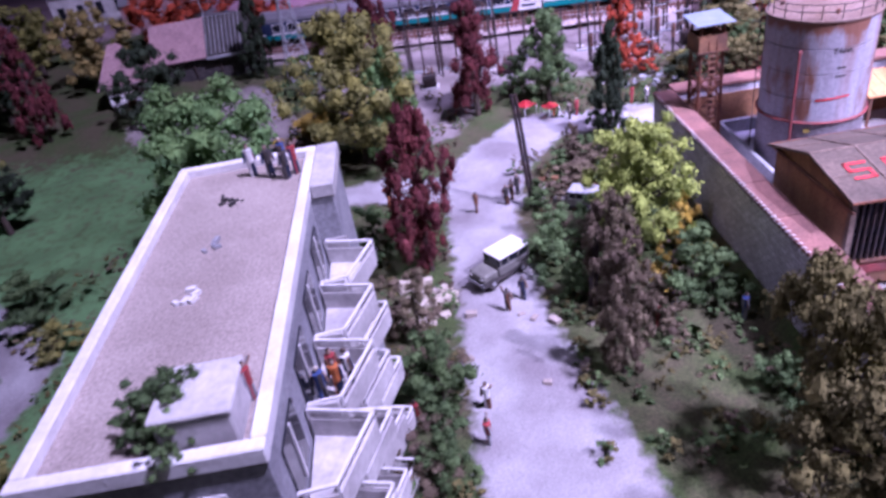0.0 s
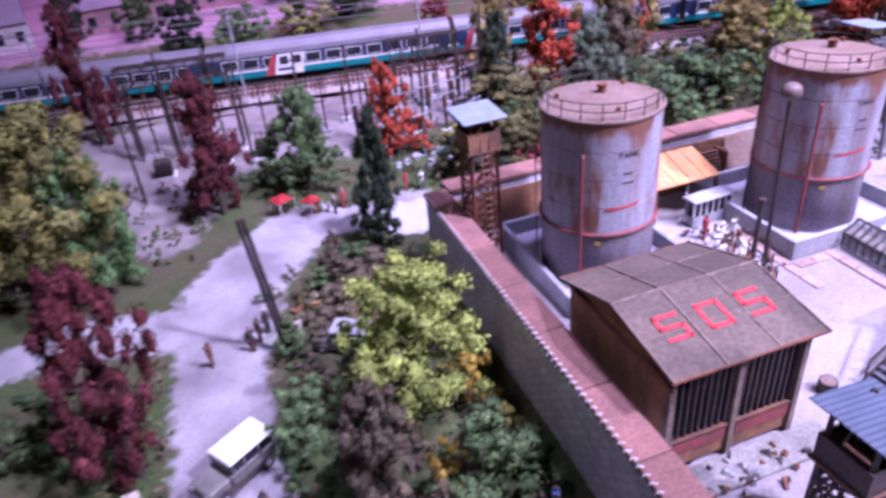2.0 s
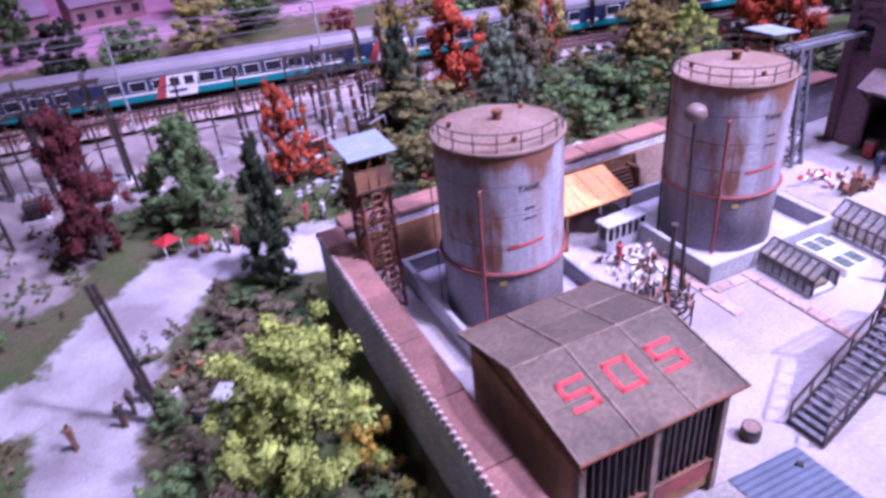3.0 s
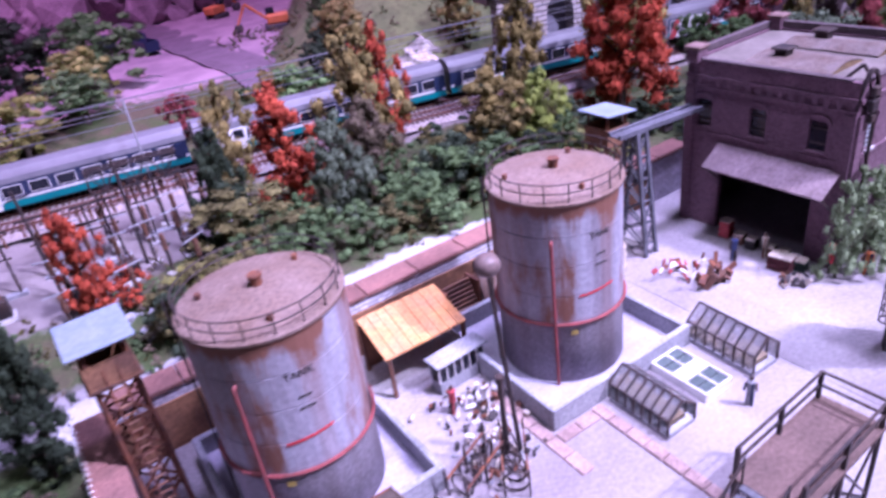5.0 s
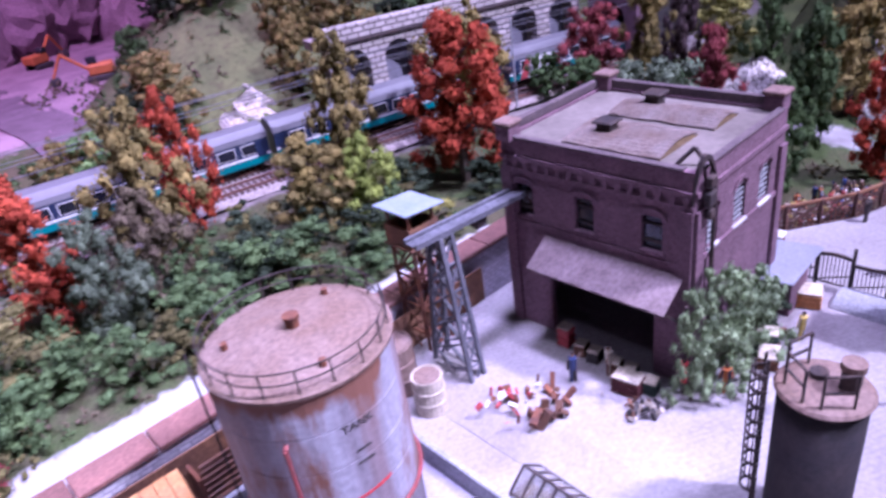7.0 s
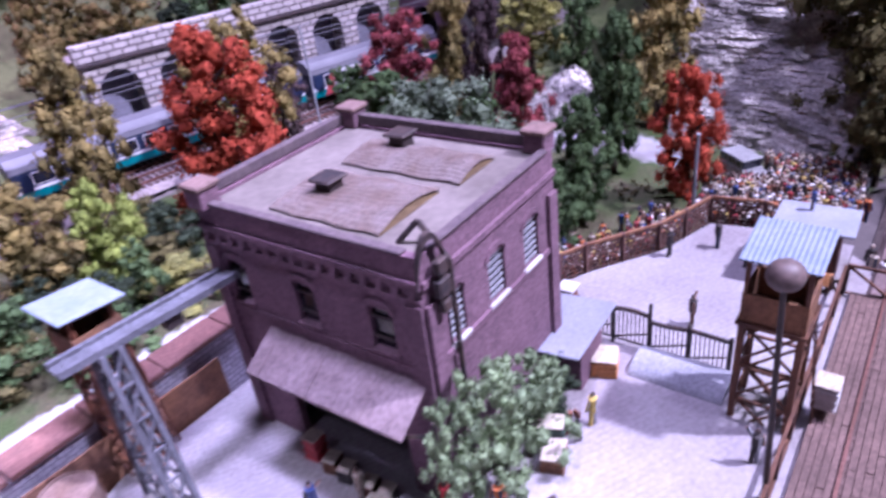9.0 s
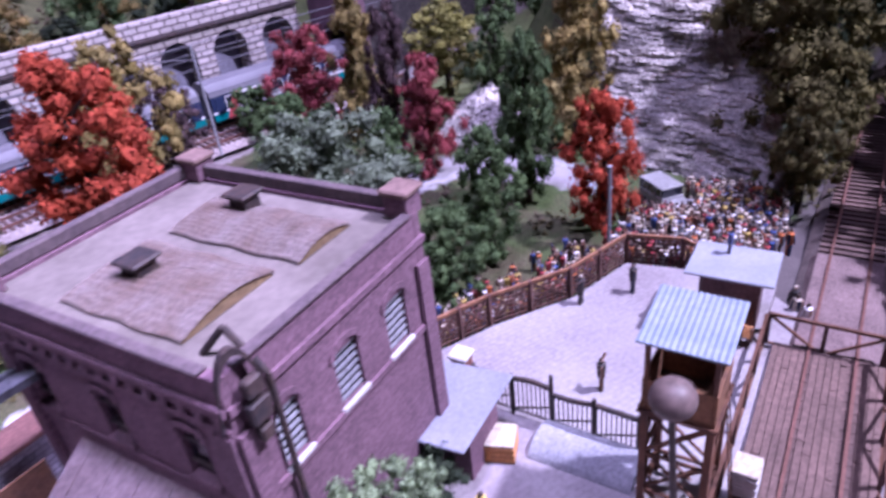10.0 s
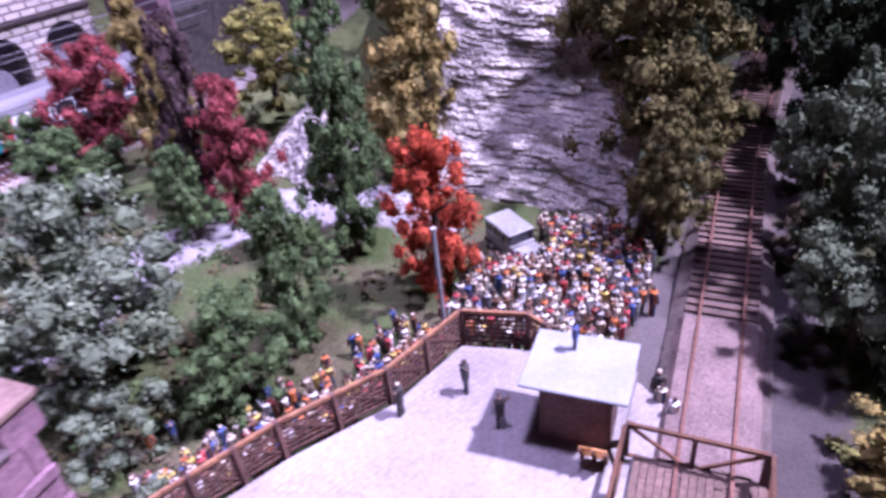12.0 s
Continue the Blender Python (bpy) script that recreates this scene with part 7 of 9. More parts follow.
def greenhouse(x, y, rz, L, w, h, label):
    ob = thing("greenhouse", label, "greenhouse", x, y, YARD, rz, "greenhouses")
    part("plinth", box(B(), -L, L, -w, w, 0, 0.0022), CONCRETE, ob)
    n = 7
    for k in range(n + 1):
        xx = -L + 2 * L * k / n
        for s in (-1, 1):
            part("upright", beam(B(), (xx, s * w, 0.002), (xx, s * w, h * 0.62), 0.0006), DARK, ob)
            part("rafter", beam(B(), (xx, s * w, h * 0.62), (xx, 0, h), 0.0006), DARK, ob)
    part("ridge", beam(B(), (-L, 0, h), (L, 0, h), 0.0006), DARK, ob)
    for s in (-1, 1):
        part("eave", beam(B(), (-L, s * w, h * 0.62), (L, s * w, h * 0.62), 0.0005), DARK, ob)
        for k in range(n):
            xa, xb = -L + 2 * L * k / n + 0.0006, -L + 2 * L * (k + 1) / n - 0.0006
            for p in (((xa, s * w, 0.0024), (xb, s * w, 0.0024), (xb, s * w, h * 0.60), (xa, s * w, h * 0.60)), ((xa, s * w * 0.96, h * 0.64), (xb, s * w * 0.96, h * 0.64), (xb, s * 0.0004, h * 0.99), (xa, s * 0.0004, h * 0.99))):
                bm = B()
                bm.faces.new([bm.verts.new(v) for v in p])
                bmesh.ops.solidify(bm, geom=bm.faces[:], thickness=0.0002)
                o = part("pane", bm, GLASS, ob)
                o.visible_shadow = False
    for k in range(5):
        part("seed_bed", box(B(), -L + 0.003 + k * 2 * L / 5, -L + 0.003 + k * 2 * L / 5 + 0.006, -w * 0.7, w * 0.7, 0.0023, 0.0048), LEAVES["brown"], ob)
    return ob


greenhouse(0.4275, 0.3400, 88, 0.0190, 0.0085, 0.019, "dark-framed greenhouse with glass panes")
greenhouse(0.3685, 0.3375, 90, 0.0165, 0.0085, 0.017, "dark-framed glass cold house")


LIDGLASS = mat("dull_green_glass", (0.10, 0.13, 0.125), 0.15, (0.08, 0.10, 0.10), bump=0)


def cold_frame(x, y, rz):
    ob = thing("cold_frame", "low cold frame with pale green glass lids", "cold frame", x, y, YARD, rz, "cold frames")
    for b in ((-0.0155, 0.0155, -0.009, -0.0082), (-0.0155, 0.0155, 0.0082, 0.009), (-0.0155, -0.0147, -0.0080, 0.0080), (0.0147, 0.0155, -0.0080, 0.0080)):
        part("side_board", box(B(), *b, 0, 0.005), WHITE, ob)
    for xa, xb in ((-0.0145, -0.0095), (-0.0090, -0.0040), (0.0040, 0.0090), (0.0095, 0.0145)):
        lid = part("lid", box(B(), xa, xb, -0.0078, 0.0078, 0.0040, 0.0046), LIDGLASS, ob)
        part("lid_frame", box(B(), xa, xb, -0.0004, 0.0004, 0.0047, 0.0051), WHITE, lid)
    part("bench_board", box(B(), -0.0036, 0.0036, -0.0078, 0.0078, 0.0040, 0.0052), WHITE, ob, "white board between the lids")


cold_frame(0.3985, 0.340, 90)


def gantry():
    """The lattice pylon and bridge that reaches the engine house."""
    ob = thing("loading_gantry", "dark grey steel gantry with a bridge into the engine house", "gantry", 0.465, 0.434, YARD, -4)
    h = 0.080
    foot, head = 0.0145, 0.0045
    for sx in (-1, 1):
        for sy in (-1, 1):
            part("leg", beam(B(), (sx * 0.0040, sy * foot, 0), (sx * 0.0030, sy * head, h), 0.0014), STEELGREY, ob)
    n = 6
    for k in range(n):
        a, b = k / n, (k + 1) / n
        ya, yb = foot + (head - foot) * a, foot + (head - foot) * b
        for sx in (-1, 1):
            part("brace", beam(B(), (sx * 0.0038, -ya, h * a), (sx * 0.0036, yb, h * b), 0.0006), STEELGREY, ob)
            part("brace", beam(B(), (sx * 0.0038, ya, h * a), (sx * 0.0036, -yb, h * b), 0.0006), STEELGREY, ob)
        for sy in (-1, 1):
            part("brace", beam(B(), (-0.0038, sy * ya, h * a), (0.0036, sy * yb, h * b), 0.0006), STEELGREY, ob)
            part("girt", beam(B(), (-0.0038, sy * yb, h * b), (0.0038, sy * yb, h * b), 0.0006), STEELGREY, ob)
    for sy in (-1, 1):
        part("footing", box(B(), -0.0075, 0.0075, sy * foot - 0.005, sy * foot + 0.005, -0.001, 0.0032, 0.0005), STEELGREY, ob)
    for y in (-0.004, 0.004):
        part("bridge_beam", box(B(), -0.016, 0.0495, y - 0.0009, y + 0.0009, h, h + 0.0026), STEELGREY, ob)
    part("bridge_deck", box(B(), -0.016, 0.0495, -0.0030, 0.0030, h + 0.0004, h + 0.0012), STEELGREY, ob)
    for k in range(10):
        x = -0.015 + 0.007 * k
        part("tie", beam(B(), (x, -0.004, h + 0.0014), (x + 0.004, 0.004, h + 0.0014), 0.0004), STEELGREY, ob)
    part("hoist", box(B(), 0.020, 0.026, -0.0025, 0.0025, h - 0.006, h - 0.0004), DARK, ob)


STEELGREY = mat("dark_grey_steel", (0.12, 0.12, 0.145), 0.65, (0.075, 0.075, 0.09), big=90)

gantry()


SILOBLACK = mat("black_silo_paint", (0.014, 0.012, 0.016), 0.7, (0.026, 0.02, 0.022), big=80, fine=500)


def black_silo():
    ob = thing("black_silo", "black cylindrical silo with a rusty railed top and ladder", "silo", 0.4790, 0.2775, YARD)
    R, h = 0.0130, 0.0650
    bm = B()
    lathe(bm, [(R, 0), (R, h), (R - 0.001, h + 0.0004)])
    part("shell", bm, SILOBLACK, ob, "", True)
    bm = B()
    lathe(bm, [(R + 0.0004, h - 0.001), (R + 0.0012, h), (R + 0.0004, h + 0.001), (0.0001, h + 0.0018)])
    part("roof", bm, TANKRUST, ob)
    part("hatch", box(B(), 0.000, 0.0055, -0.0085, -0.0035, h + 0.0016, h + 0.0085, 0.0006), DARK, ob)
    part("hatch_lid", beam(B(), (0.003, -0.006, h + 0.0087), (0.003, -0.006, h + 0.0112), 0.0036, 14), TANKRUST, ob)
    part("manhole", beam(B(), (0.003, 0.003, h + 0.0014), (0.003, 0.003, h + 0.0036), 0.0028, 14), DARK, ob)
    for k in range(3):
        a = radians(70 + 75 * k)
        p, q = [Vector((R * 0.86 * math.cos(a + s), R * 0.86 * math.sin(a + s), h + 0.001)) for s in (-0.42, 0.42)]
        up = Vector((0, 0, 0.0120))
        for u, v in ((p, p + up), (q, q + up), (p + up, q + up), (p + up * 0.5, q + up * 0.5)):
            part("guard_bar", beam(B(), u, v, 0.0005), DARK, ob)
    for da in (118, 131):
        c, s = math.cos(radians(da)), math.sin(radians(da))
        part("ladder_rail", beam(B(), ((R + 0.004) * c, (R + 0.004) * s, 0), ((R + 0.004) * c, (R + 0.004) * s, h + 0.012), 0.0005), DARK, ob)
    for k in range(22):
        z = 0.003 + 0.0034 * k
        p = [((R + 0.004) * math.cos(radians(a)), (R + 0.004) * math.sin(radians(a)), z) for a in (118, 131)]
        part("rung", beam(B(), p[0], p[1], 0.0003), DARK, ob)
    # hooped cage round the upper ladder
    for k in range(9):
        z = 0.022 + 0.0062 * k
        hoop = [Vector(((R + 0.004 + 0.0042 * math.sin(t)) * math.cos(radians(124.5) + 0.19 * math.cos(t)), (R + 0.004 + 0.0042 * math.sin(t)) * math.sin(radians(124.5) + 0.19 * math.cos(t)), z)) for t in [math.pi * j / 6 for j in range(7)]]
        part("cage_hoop", sweep(hoop, 0.0003, 0.0004), DARK, ob)
    for t in (0.6, 1.57, 2.5):
        x, y = (R + 0.004 + 0.0042 * math.sin(t)) * math.cos(radians(124.5) + 0.19 * math.cos(t)), (R + 0.004 + 0.0042 * math.sin(t)) * math.sin(radians(124.5) + 0.19 * math.cos(t))
        part("cage_bar", beam(B(), (x, y, 0.022), (x, y, h + 0.008), 0.0003), DARK, ob)


black_silo()


def near_tower():
    ob = watchtower(0.2155, 0.2155, YARD, 0.0610, 0.0085, 2, "dark timber tower with a blue-grey corrugated roof by the shed", None, 0.0128, 0.024, DARK)
    old = [c for c in ob.children if c.name.startswith("roof")][0]
    bpy.data.objects.remove(old)
    part("roof", corrugated(B(), -0.0132, 0.0132, -0.0132, 0.0132, 0.0612, 0.0030, 12), SLATEBLUE, ob, "blue-grey corrugated roof")


SLATEBLUE = mat("slate_blue_sheet", (0.084, 0.102, 0.149), 0.6, (0.062, 0.077, 0.118), big=70, fine=500, grain=0.12)
near_tower()


def stair_platform():
    """Steel stair from the yard up to a railed platform."""
    ob = thing("steel_platform", "dark steel platform with a stair and railings in the yard", "platform", 0.286, 0.262, YARD, 3)
    run, rise, w = 0.050, 0.034, 0.0075
    for y in (-w, w):
        part("stringer", beam(B(), (0, y, 0.001), (run, y, rise), 0.0011), DARK, ob)
        part("handrail", beam(B(), (0, y, 0.012), (run, y, rise + 0.011), 0.0006), DARK, ob)
        for k in range(6):
            f = k / 5
            part("baluster", beam(B(), (run * f, y, 0.001 + rise * f), (run * f, y, 0.012 + rise * f), 0.0004), DARK, ob)
    for k in range(17):
        f = (k + 0.5) / 17
        part("tread", box(B(), run * f - 0.0013, run * f + 0.0013, -w + 0.0006, w - 0.0006, 0.0012 + rise * f, 0.0020 + rise * f), STEELGREY, ob)
    x1 = run + 0.056
    part("deck", box(B(), run, x1, -0.012, 0.012, rise - 0.0006, rise + 0.0010), PLANK, ob, "mauve-brown plank deck")
    for x in (run + 0.002, run + 0.028, x1 - 0.002):
        for y in (-0.011, 0.011):
            part("leg", beam(B(), (x, y, 0), (x, y, rise + 0.013), 0.0010), DARK, ob)
    for y in (-0.011, 0.011):
        for z in (0.007, 0.013):
            part("guard_bar", beam(B(), (run + 0.002, y, rise + z), (x1 - 0.002, y, rise + z), 0.0006), DARK, ob)
        for a, b in ((run + 0.002, run + 0.028), (run + 0.028, x1 - 0.002)):
            part("brace", beam(B(), (a, y, 0.002), (b, y, rise - 0.001), 0.0006), DARK, ob)
            part("brace", beam(B(), (b, y, 0.002), (a, y, rise - 0.001), 0.0006), DARK, ob)
    for z in (0.007, 0.013):
        part("guard_bar", beam(B(), (x1 - 0.002, -0.011, rise + z), (x1 - 0.002, 0.011, rise + z), 0.0006), DARK, ob)


stair_platform()


KERBPINK = mat("pinkish_paving", (0.33, 0.24, 0.225), 0.9, (0.24, 0.165, 0.15), big=70, each=0.12)


def kerb():
    ob = thing("kerb", "low brownish kerb beside the greenhouses", "kerb", 0.352, 0.300, YARD, kind="structure")
    for x0, x1, y0, y1 in ((-0.032, -0.0255, 0.030, 0.100), (-0.0250, -0.003, 0.0480, 0.0545)):
        n = max(2, round(max(x1 - x0, y1 - y0) / 0.011))
        for k in range(n):
            a, b = (x0 + (x1 - x0) * k / n, x0 + (x1 - x0) * (k + 1) / n) if x1 - x0 > y1 - y0 else (x0, x1)
            c, d = (y0, y1) if x1 - x0 > y1 - y0 else (y0 + (y1 - y0) * k / n, y0 + (y1 - y0) * (k + 1) / n)
            part("kerb_stone", box(B(), a + 0.0002, b - 0.0002, c + 0.0002, d - 0.0002, -0.001, 0.0009, 0.0002), KERBPINK, ob)
    for k in range(11):
        y = -0.055 + 0.010 * k
        part("kerb_stone", box(B(), -0.0028, 0.0028, y + 0.0002, y + 0.0098, -0.001, 0.0012, 0.0003), KERBPINK, ob)


kerb()


def timber_rack():
    ob = thing("timber_rack", "rack of brown timber leaning at the wall", "rack", 0.349, 0.457, YARD, 0)
    for k in range(7):
        part("board", box(B(), -0.012 + 0.0008 * k, 0.012 + 0.0006 * k, -0.006 + 0.0012 * k, -0.0045 + 0.0012 * k, 0.006 + 0.0022 * k, 0.0078 + 0.0022 * k), BROWN, ob)
    for x in (-0.010, 0.011):
        part("upright", box(B(), x - 0.0008, x + 0.0008, -0.0065, 0.006, 0, 0.022), RUST, ob)
    sheet = thing("rusty_sheet", "pinkish rusty sheet leaning at the wall", "sheet", 0.383, 0.4575, YARD, 0)
    bm = B()
    box(bm, -0.016, 0.016, -0.0004, 0.0004, 0.0, 0.026, 0, None)
    for v in bm.verts:
        v.co.y += (v.co.z) * 0.25
    part("sheet", bm, TANKRUST, sheet)


timber_rack()


def razor_wire(name, p, q, z, turns):
    """A loose coil of wire along the outer edge of a wall."""
    ob = new(name)
    ob.location = (p[0], p[1], z)
    tagged(ob, "pale coil of barbed wire along the wall's edge", "barbed wire")
    d = Vector(q) - Vector(p)
    bm = B()
    pts = []
    for k in range(turns * 8 + 1):
        f = k / (turns * 8)
        a = 2 * math.pi * k / 8
        pts.append(Vector((d.x * f + 0.0014 * math.cos(a), d.y * f, 0.0015 + 0.0014 * math.sin(a))))
    for a, b in zip(pts, pts[1:]):
        beam(bm, a, b, 0.00022, 3)
    part("coil", bm, WHITE, ob)
    for k in range(14):
        x, y = d.x * k / 13, d.y * k / 13
        part("wire_post", beam(B(), (x, y, -0.003), (x, y, 0.0032), 0.0003), CONCRETE, ob)


razor_wire("razor_wire", (0.1562, 0.06), (0.1562, 0.465), 0.0415, 110)


def mast(x, y, h, label):
    ob = thing("pipe_mast", label, "mast", x, y, YARD, 0, "masts")
    part("shaft", beam(B(), (0, 0, 0), (0, 0, h), 0.0014, 10, 0.0012), DARK, ob)
    part("collar", beam(B(), (0, 0, h), (0, 0, h + 0.002), 0.0019, 10), DARK, ob)
    return ob


mast(0.3055, 0.3610, 0.040, "short dark flue pipe behind the shed")


def globe_lamp(x, y, h, foot=(0.018, -0.002)):
    ob = thing("street_lamp", "tall dark lamp post with a tan globe", "street lamp", x, y, YARD)
    part("post", beam(B(), (foot[0], foot[1], 0), (0, 0, h), 0.0011, 8, 0.0008), DARK, ob)
    part("globe", ball(B(), (0, 0, h + 0.004), 0.0047, 0.9, 3), LAMPGLASS, ob, "", True)


globe_lamp(0.555, 0.257, 0.100)
globe_lamp(0.2955, 0.3460, 0.1010, (0.014, 0.0105))


def plain_post(x, y, z, h, label, material):
    ob = thing("lamp_post", label, "post", x, y, z)
    part("post", beam(B(), (0, 0, 0), (0, 0, h), 0.0012, 8, 0.0009), material, ob)
    part("cap", beam(B(), (0, 0, h), (0, 0, h + 0.001), 0.0013, 8), material, ob)


plain_post(0.762, 0.342, 0.005, 0.056, "bare grey post among the crowd", CONCRETE)


# drums, crates, scrap
def drum(x, y, r, h, m, label):
    ob = thing("drum", label, "drum", x, y, yard_z(x), 0, "drums")
    bm = B()
    lathe(bm, [(0.0001, 0), (r, 0), (r, h * 0.32), (r * 1.05, h * 0.34), (r, h * 0.36), (r, h * 0.65), (r * 1.05, h * 0.67), (r, h * 0.69), (r, h), (r * 0.94, h), (r * 0.94, h * 0.97), (0.0001, h * 0.97)], 20)
    part("barrel", bm, m, ob)
    part("lid", beam(B(), (0, 0, h * 0.972), (0, 0, h * 0.985), r * 0.85, 16), TANKRUST, ob)


drum(0.4400, 0.452, 0.0100, 0.027, TANKRUST, "rusty round vessel beside the tank")
drum(0.4400, 0.428, 0.0075, 0.020, CREAM, "tan round vessel beside the tank")
REDBOX = mat("dark_red_timber", (0.13, 0.035, 0.04), 0.8, (0.08, 0.025, 0.03), big=150)
TEALBOX = mat("dark_green_paint", (0.04, 0.075, 0.06), 0.6, (0.03, 0.05, 0.045), big=120)


def standpipe():
    """The pipe at the house's corner with its red foot valve."""
    ob = thing("standpipe", "dark standpipe with a bright red valve at the engine house's corner", "pipe", 0.5105, 0.3405, yard_z(0.51))
    part("pipe", beam(B(), (0, 0, 0), (0, 0, 0.046), 0.0008, 8), DARK, ob)
    part("valve", beam(B(), (0, 0, 0.0070), (0, 0, 0.0165), 0.0014, 10), SIGNRED, ob, "bright red valve")
    part("flange", beam(B(), (0, 0, 0.0166), (0, 0, 0.0178), 0.0018, 10), SIGNRED, ob)


standpipe()
drum(0.268, 0.272, 0.0038, 0.006, COAL, "black drum in the yard")


def crate(x, y, sx, sy, h, m, rz, label, name="crate"):
    ob = thing(name, label, name, x, y, yard_z(x), rz, name + "s")
    part("box", box(B(), -sx, sx, -sy, sy, 0.0006, h, 0.0003), m, ob)
    for k in range(3):
        z = h * (k + 0.5) / 3
        part("batten", box(B(), -sx - 0.0004, sx + 0.0004, -sy - 0.0004, sy + 0.0004, z - 0.0005, z + 0.0005), m, ob)
    part("lid", box(B(), -sx - 0.0003, sx + 0.0003, -sy - 0.0003, sy + 0.0003, h + 0.0001, h + 0.0009, 0.0002), CREAM if m is not CREAM else PALECON, ob)


crate(0.606, 0.327, 0.0055, 0.005, 0.008, ORANGEROOF, 20, "orange-brown timber crate by the gate")
crate(0.4985, 0.3600, 0.006, 0.004, 0.008, REDBOX, -80, "dark red timber box before the engine house")
crate(0.5085, 0.4020, 0.003, 0.003, 0.011, RED, 5, "red cabinet under the canopy", "cabinet")
crate(0.551, 0.322, 0.0055, 0.004, 0.006, RUSTWALL, 20, "rusty trolley box in the yard", "trolley")
crate(0.626, 0.2475, 0.0045, 0.004, 0.011, PALECON, 0, "pale cabinet by the tower", "cabinet")
crate(0.5585, 0.3270, 0.0035, 0.0045, 0.011, TEALBOX, 25, "dark green generator box beside a trolley", "generator")
for x, y, c in ((0.5075, 0.392, BROWN), (0.5070, 0.384, COAL), (0.5060, 0.372, BROWN), (0.5065, 0.364, COAL), (0.5040, 0.352, TEALBOX)):
    crate(x, y, 0.003, 0.0025, 0.006, c, 12, "small dark crate stacked under the canopy")


def scrap(x, y, n, spread, seed, label, mats, size=0.004):
    rng = random.Random(seed)
    bms = [B() for _ in mats]
    for k in range(n):
        bm = bms[k % len(mats)]
        px, py = rng.gauss(0, spread), rng.gauss(0, spread)
        s = size * rng.uniform(0.4, 1.2)
        t = Euler((rng.random() * 3, rng.random() * 3, rng.random() * 3)).to_matrix()
        box(bm, px - s / 2, px + s / 2, py - s / 6, py + s / 6, 0.0002 + rng.random() * 0.002, 0.0012 + rng.random() * 0.003, 0, t)
    ob = thing("scrap_heap", label, "scrap", x, y, yard_z(x), 0, "scrap heaps", "stuff")
    for bm, m in zip(bms, mats):
        part("scrap", bm, m, ob)


scrap(0.305, 0.385, 70, 0.011, 1, "heap of pale and rusty scrap between the tanks", [WHITE, RUST, CREAM, COAL])
scrap(0.300, 0.360, 50, 0.009, 2, "tangle of dark scrap metal", [COAL, RUST, CREAM, CONCRETE])
scrap(0.462, 0.395, 34, 0.007, 3, "red and white scrap by the gantry", [RED, WHITE, RUST])
scrap(0.468, 0.380, 20, 0.006, 8, "rusty girders lying in the yard", [RUST, BROWN], 0.009)
scrap(0.488, 0.349, 30, 0.005, 4, "clutter of boxes before the engine house", [BROWN, COAL, CREAM])
scrap(0.569, 0.328, 14, 0.003, 5, "dark machine parts in the yard", [COAL, RUST])
scrap(0.205, 0.244, 60, 0.012, 7, "heap of grey and rusty rubble by the shed", [CONCRETE, COAL, RUST])

scrap(0.318, 0.392, 16, 0.006, 11, "heap of white sheets between the tanks", [WHITE, PALECON], 0.007)


def cycle_rack(x, y, rz):
    """A tangle of dark bent frames, as a stand with wheels."""
    ob = thing("wheel_rack", "dark rack of old wheels and bent frames", "rack", x, y, YARD, rz)
    for k in range(5):
        bm = ring(B(), 0.0052, 0, 0.0005, 20, 5)
        bmesh.ops.transform(bm, matrix=Matrix.Translation((-0.010 + 0.005 * k, 0.001 * (k % 2), 0.0058)) @ Matrix.Rotation(radians(90), 4, "Y") @ Matrix.Rotation(0.3 * k, 4, "X"), verts=bm.verts)
        part("wheel", bm, DARK, ob)
    for yy in (-0.005, 0.005):
        part("bar", beam(B(), (-0.014, yy, 0.009), (0.014, yy, 0.011), 0.0006), RUST, ob)
        for xx in (-0.013, 0.0, 0.013):
            part("upright", beam(B(), (xx, yy, 0), (xx * 1.1, yy, 0.016), 0.0006), DARK, ob)


cycle_rack(0.3010, 0.3500, 55)
cycle_rack(0.2870, 0.3580, 20)

# shrub climbing the corner of the engine house
for x, y, h, r in ((0.520, 0.334, 0.062, 0.012), (0.533, 0.330, 0.060, 0.014), (0.549, 0.331, 0.052, 0.014), (0.509, 0.336, 0.058, 0.010), (0.563, 0.332, 0.040, 0.012)):
    plant("ivy", "bush", x, y, yard_z(x), h, r, "climbing the brick corner")
plant("dark", "bush", 0.579, 0.3375, yard_z(0.58), 0.026, 0.013, "below the slate roof")
plant("dark", "bush", 0.567, 0.3350, yard_z(0.57), 0.020, 0.010, "below the slate roof")

# white guard rail along the lane behind the wall
def guard_rail(p, q, n):
    ob = thing("guard_rail", "low white railing along the lane behind the wall", "railing", p[0], p[1], 0.006, 0, "railings")
    d = Vector(q) - Vector(p)
    for k in range(n + 1):
        a = d * k / n
        part("post", beam(B(), (a.x, a.y, -0.004), (a.x, a.y, 0.012), 0.0005), WHITE, ob)
    for z in (0.003, 0.006, 0.009, 0.0118):
        part("rail", beam(B(), (0, 0, z), (d.x, d.y, z), 0.0005), WHITE, ob)


guard_rail((0.18, 0.490), (0.42, 0.500), 24)
guard_rail((0.42, 0.500), (0.55, 0.505), 12)


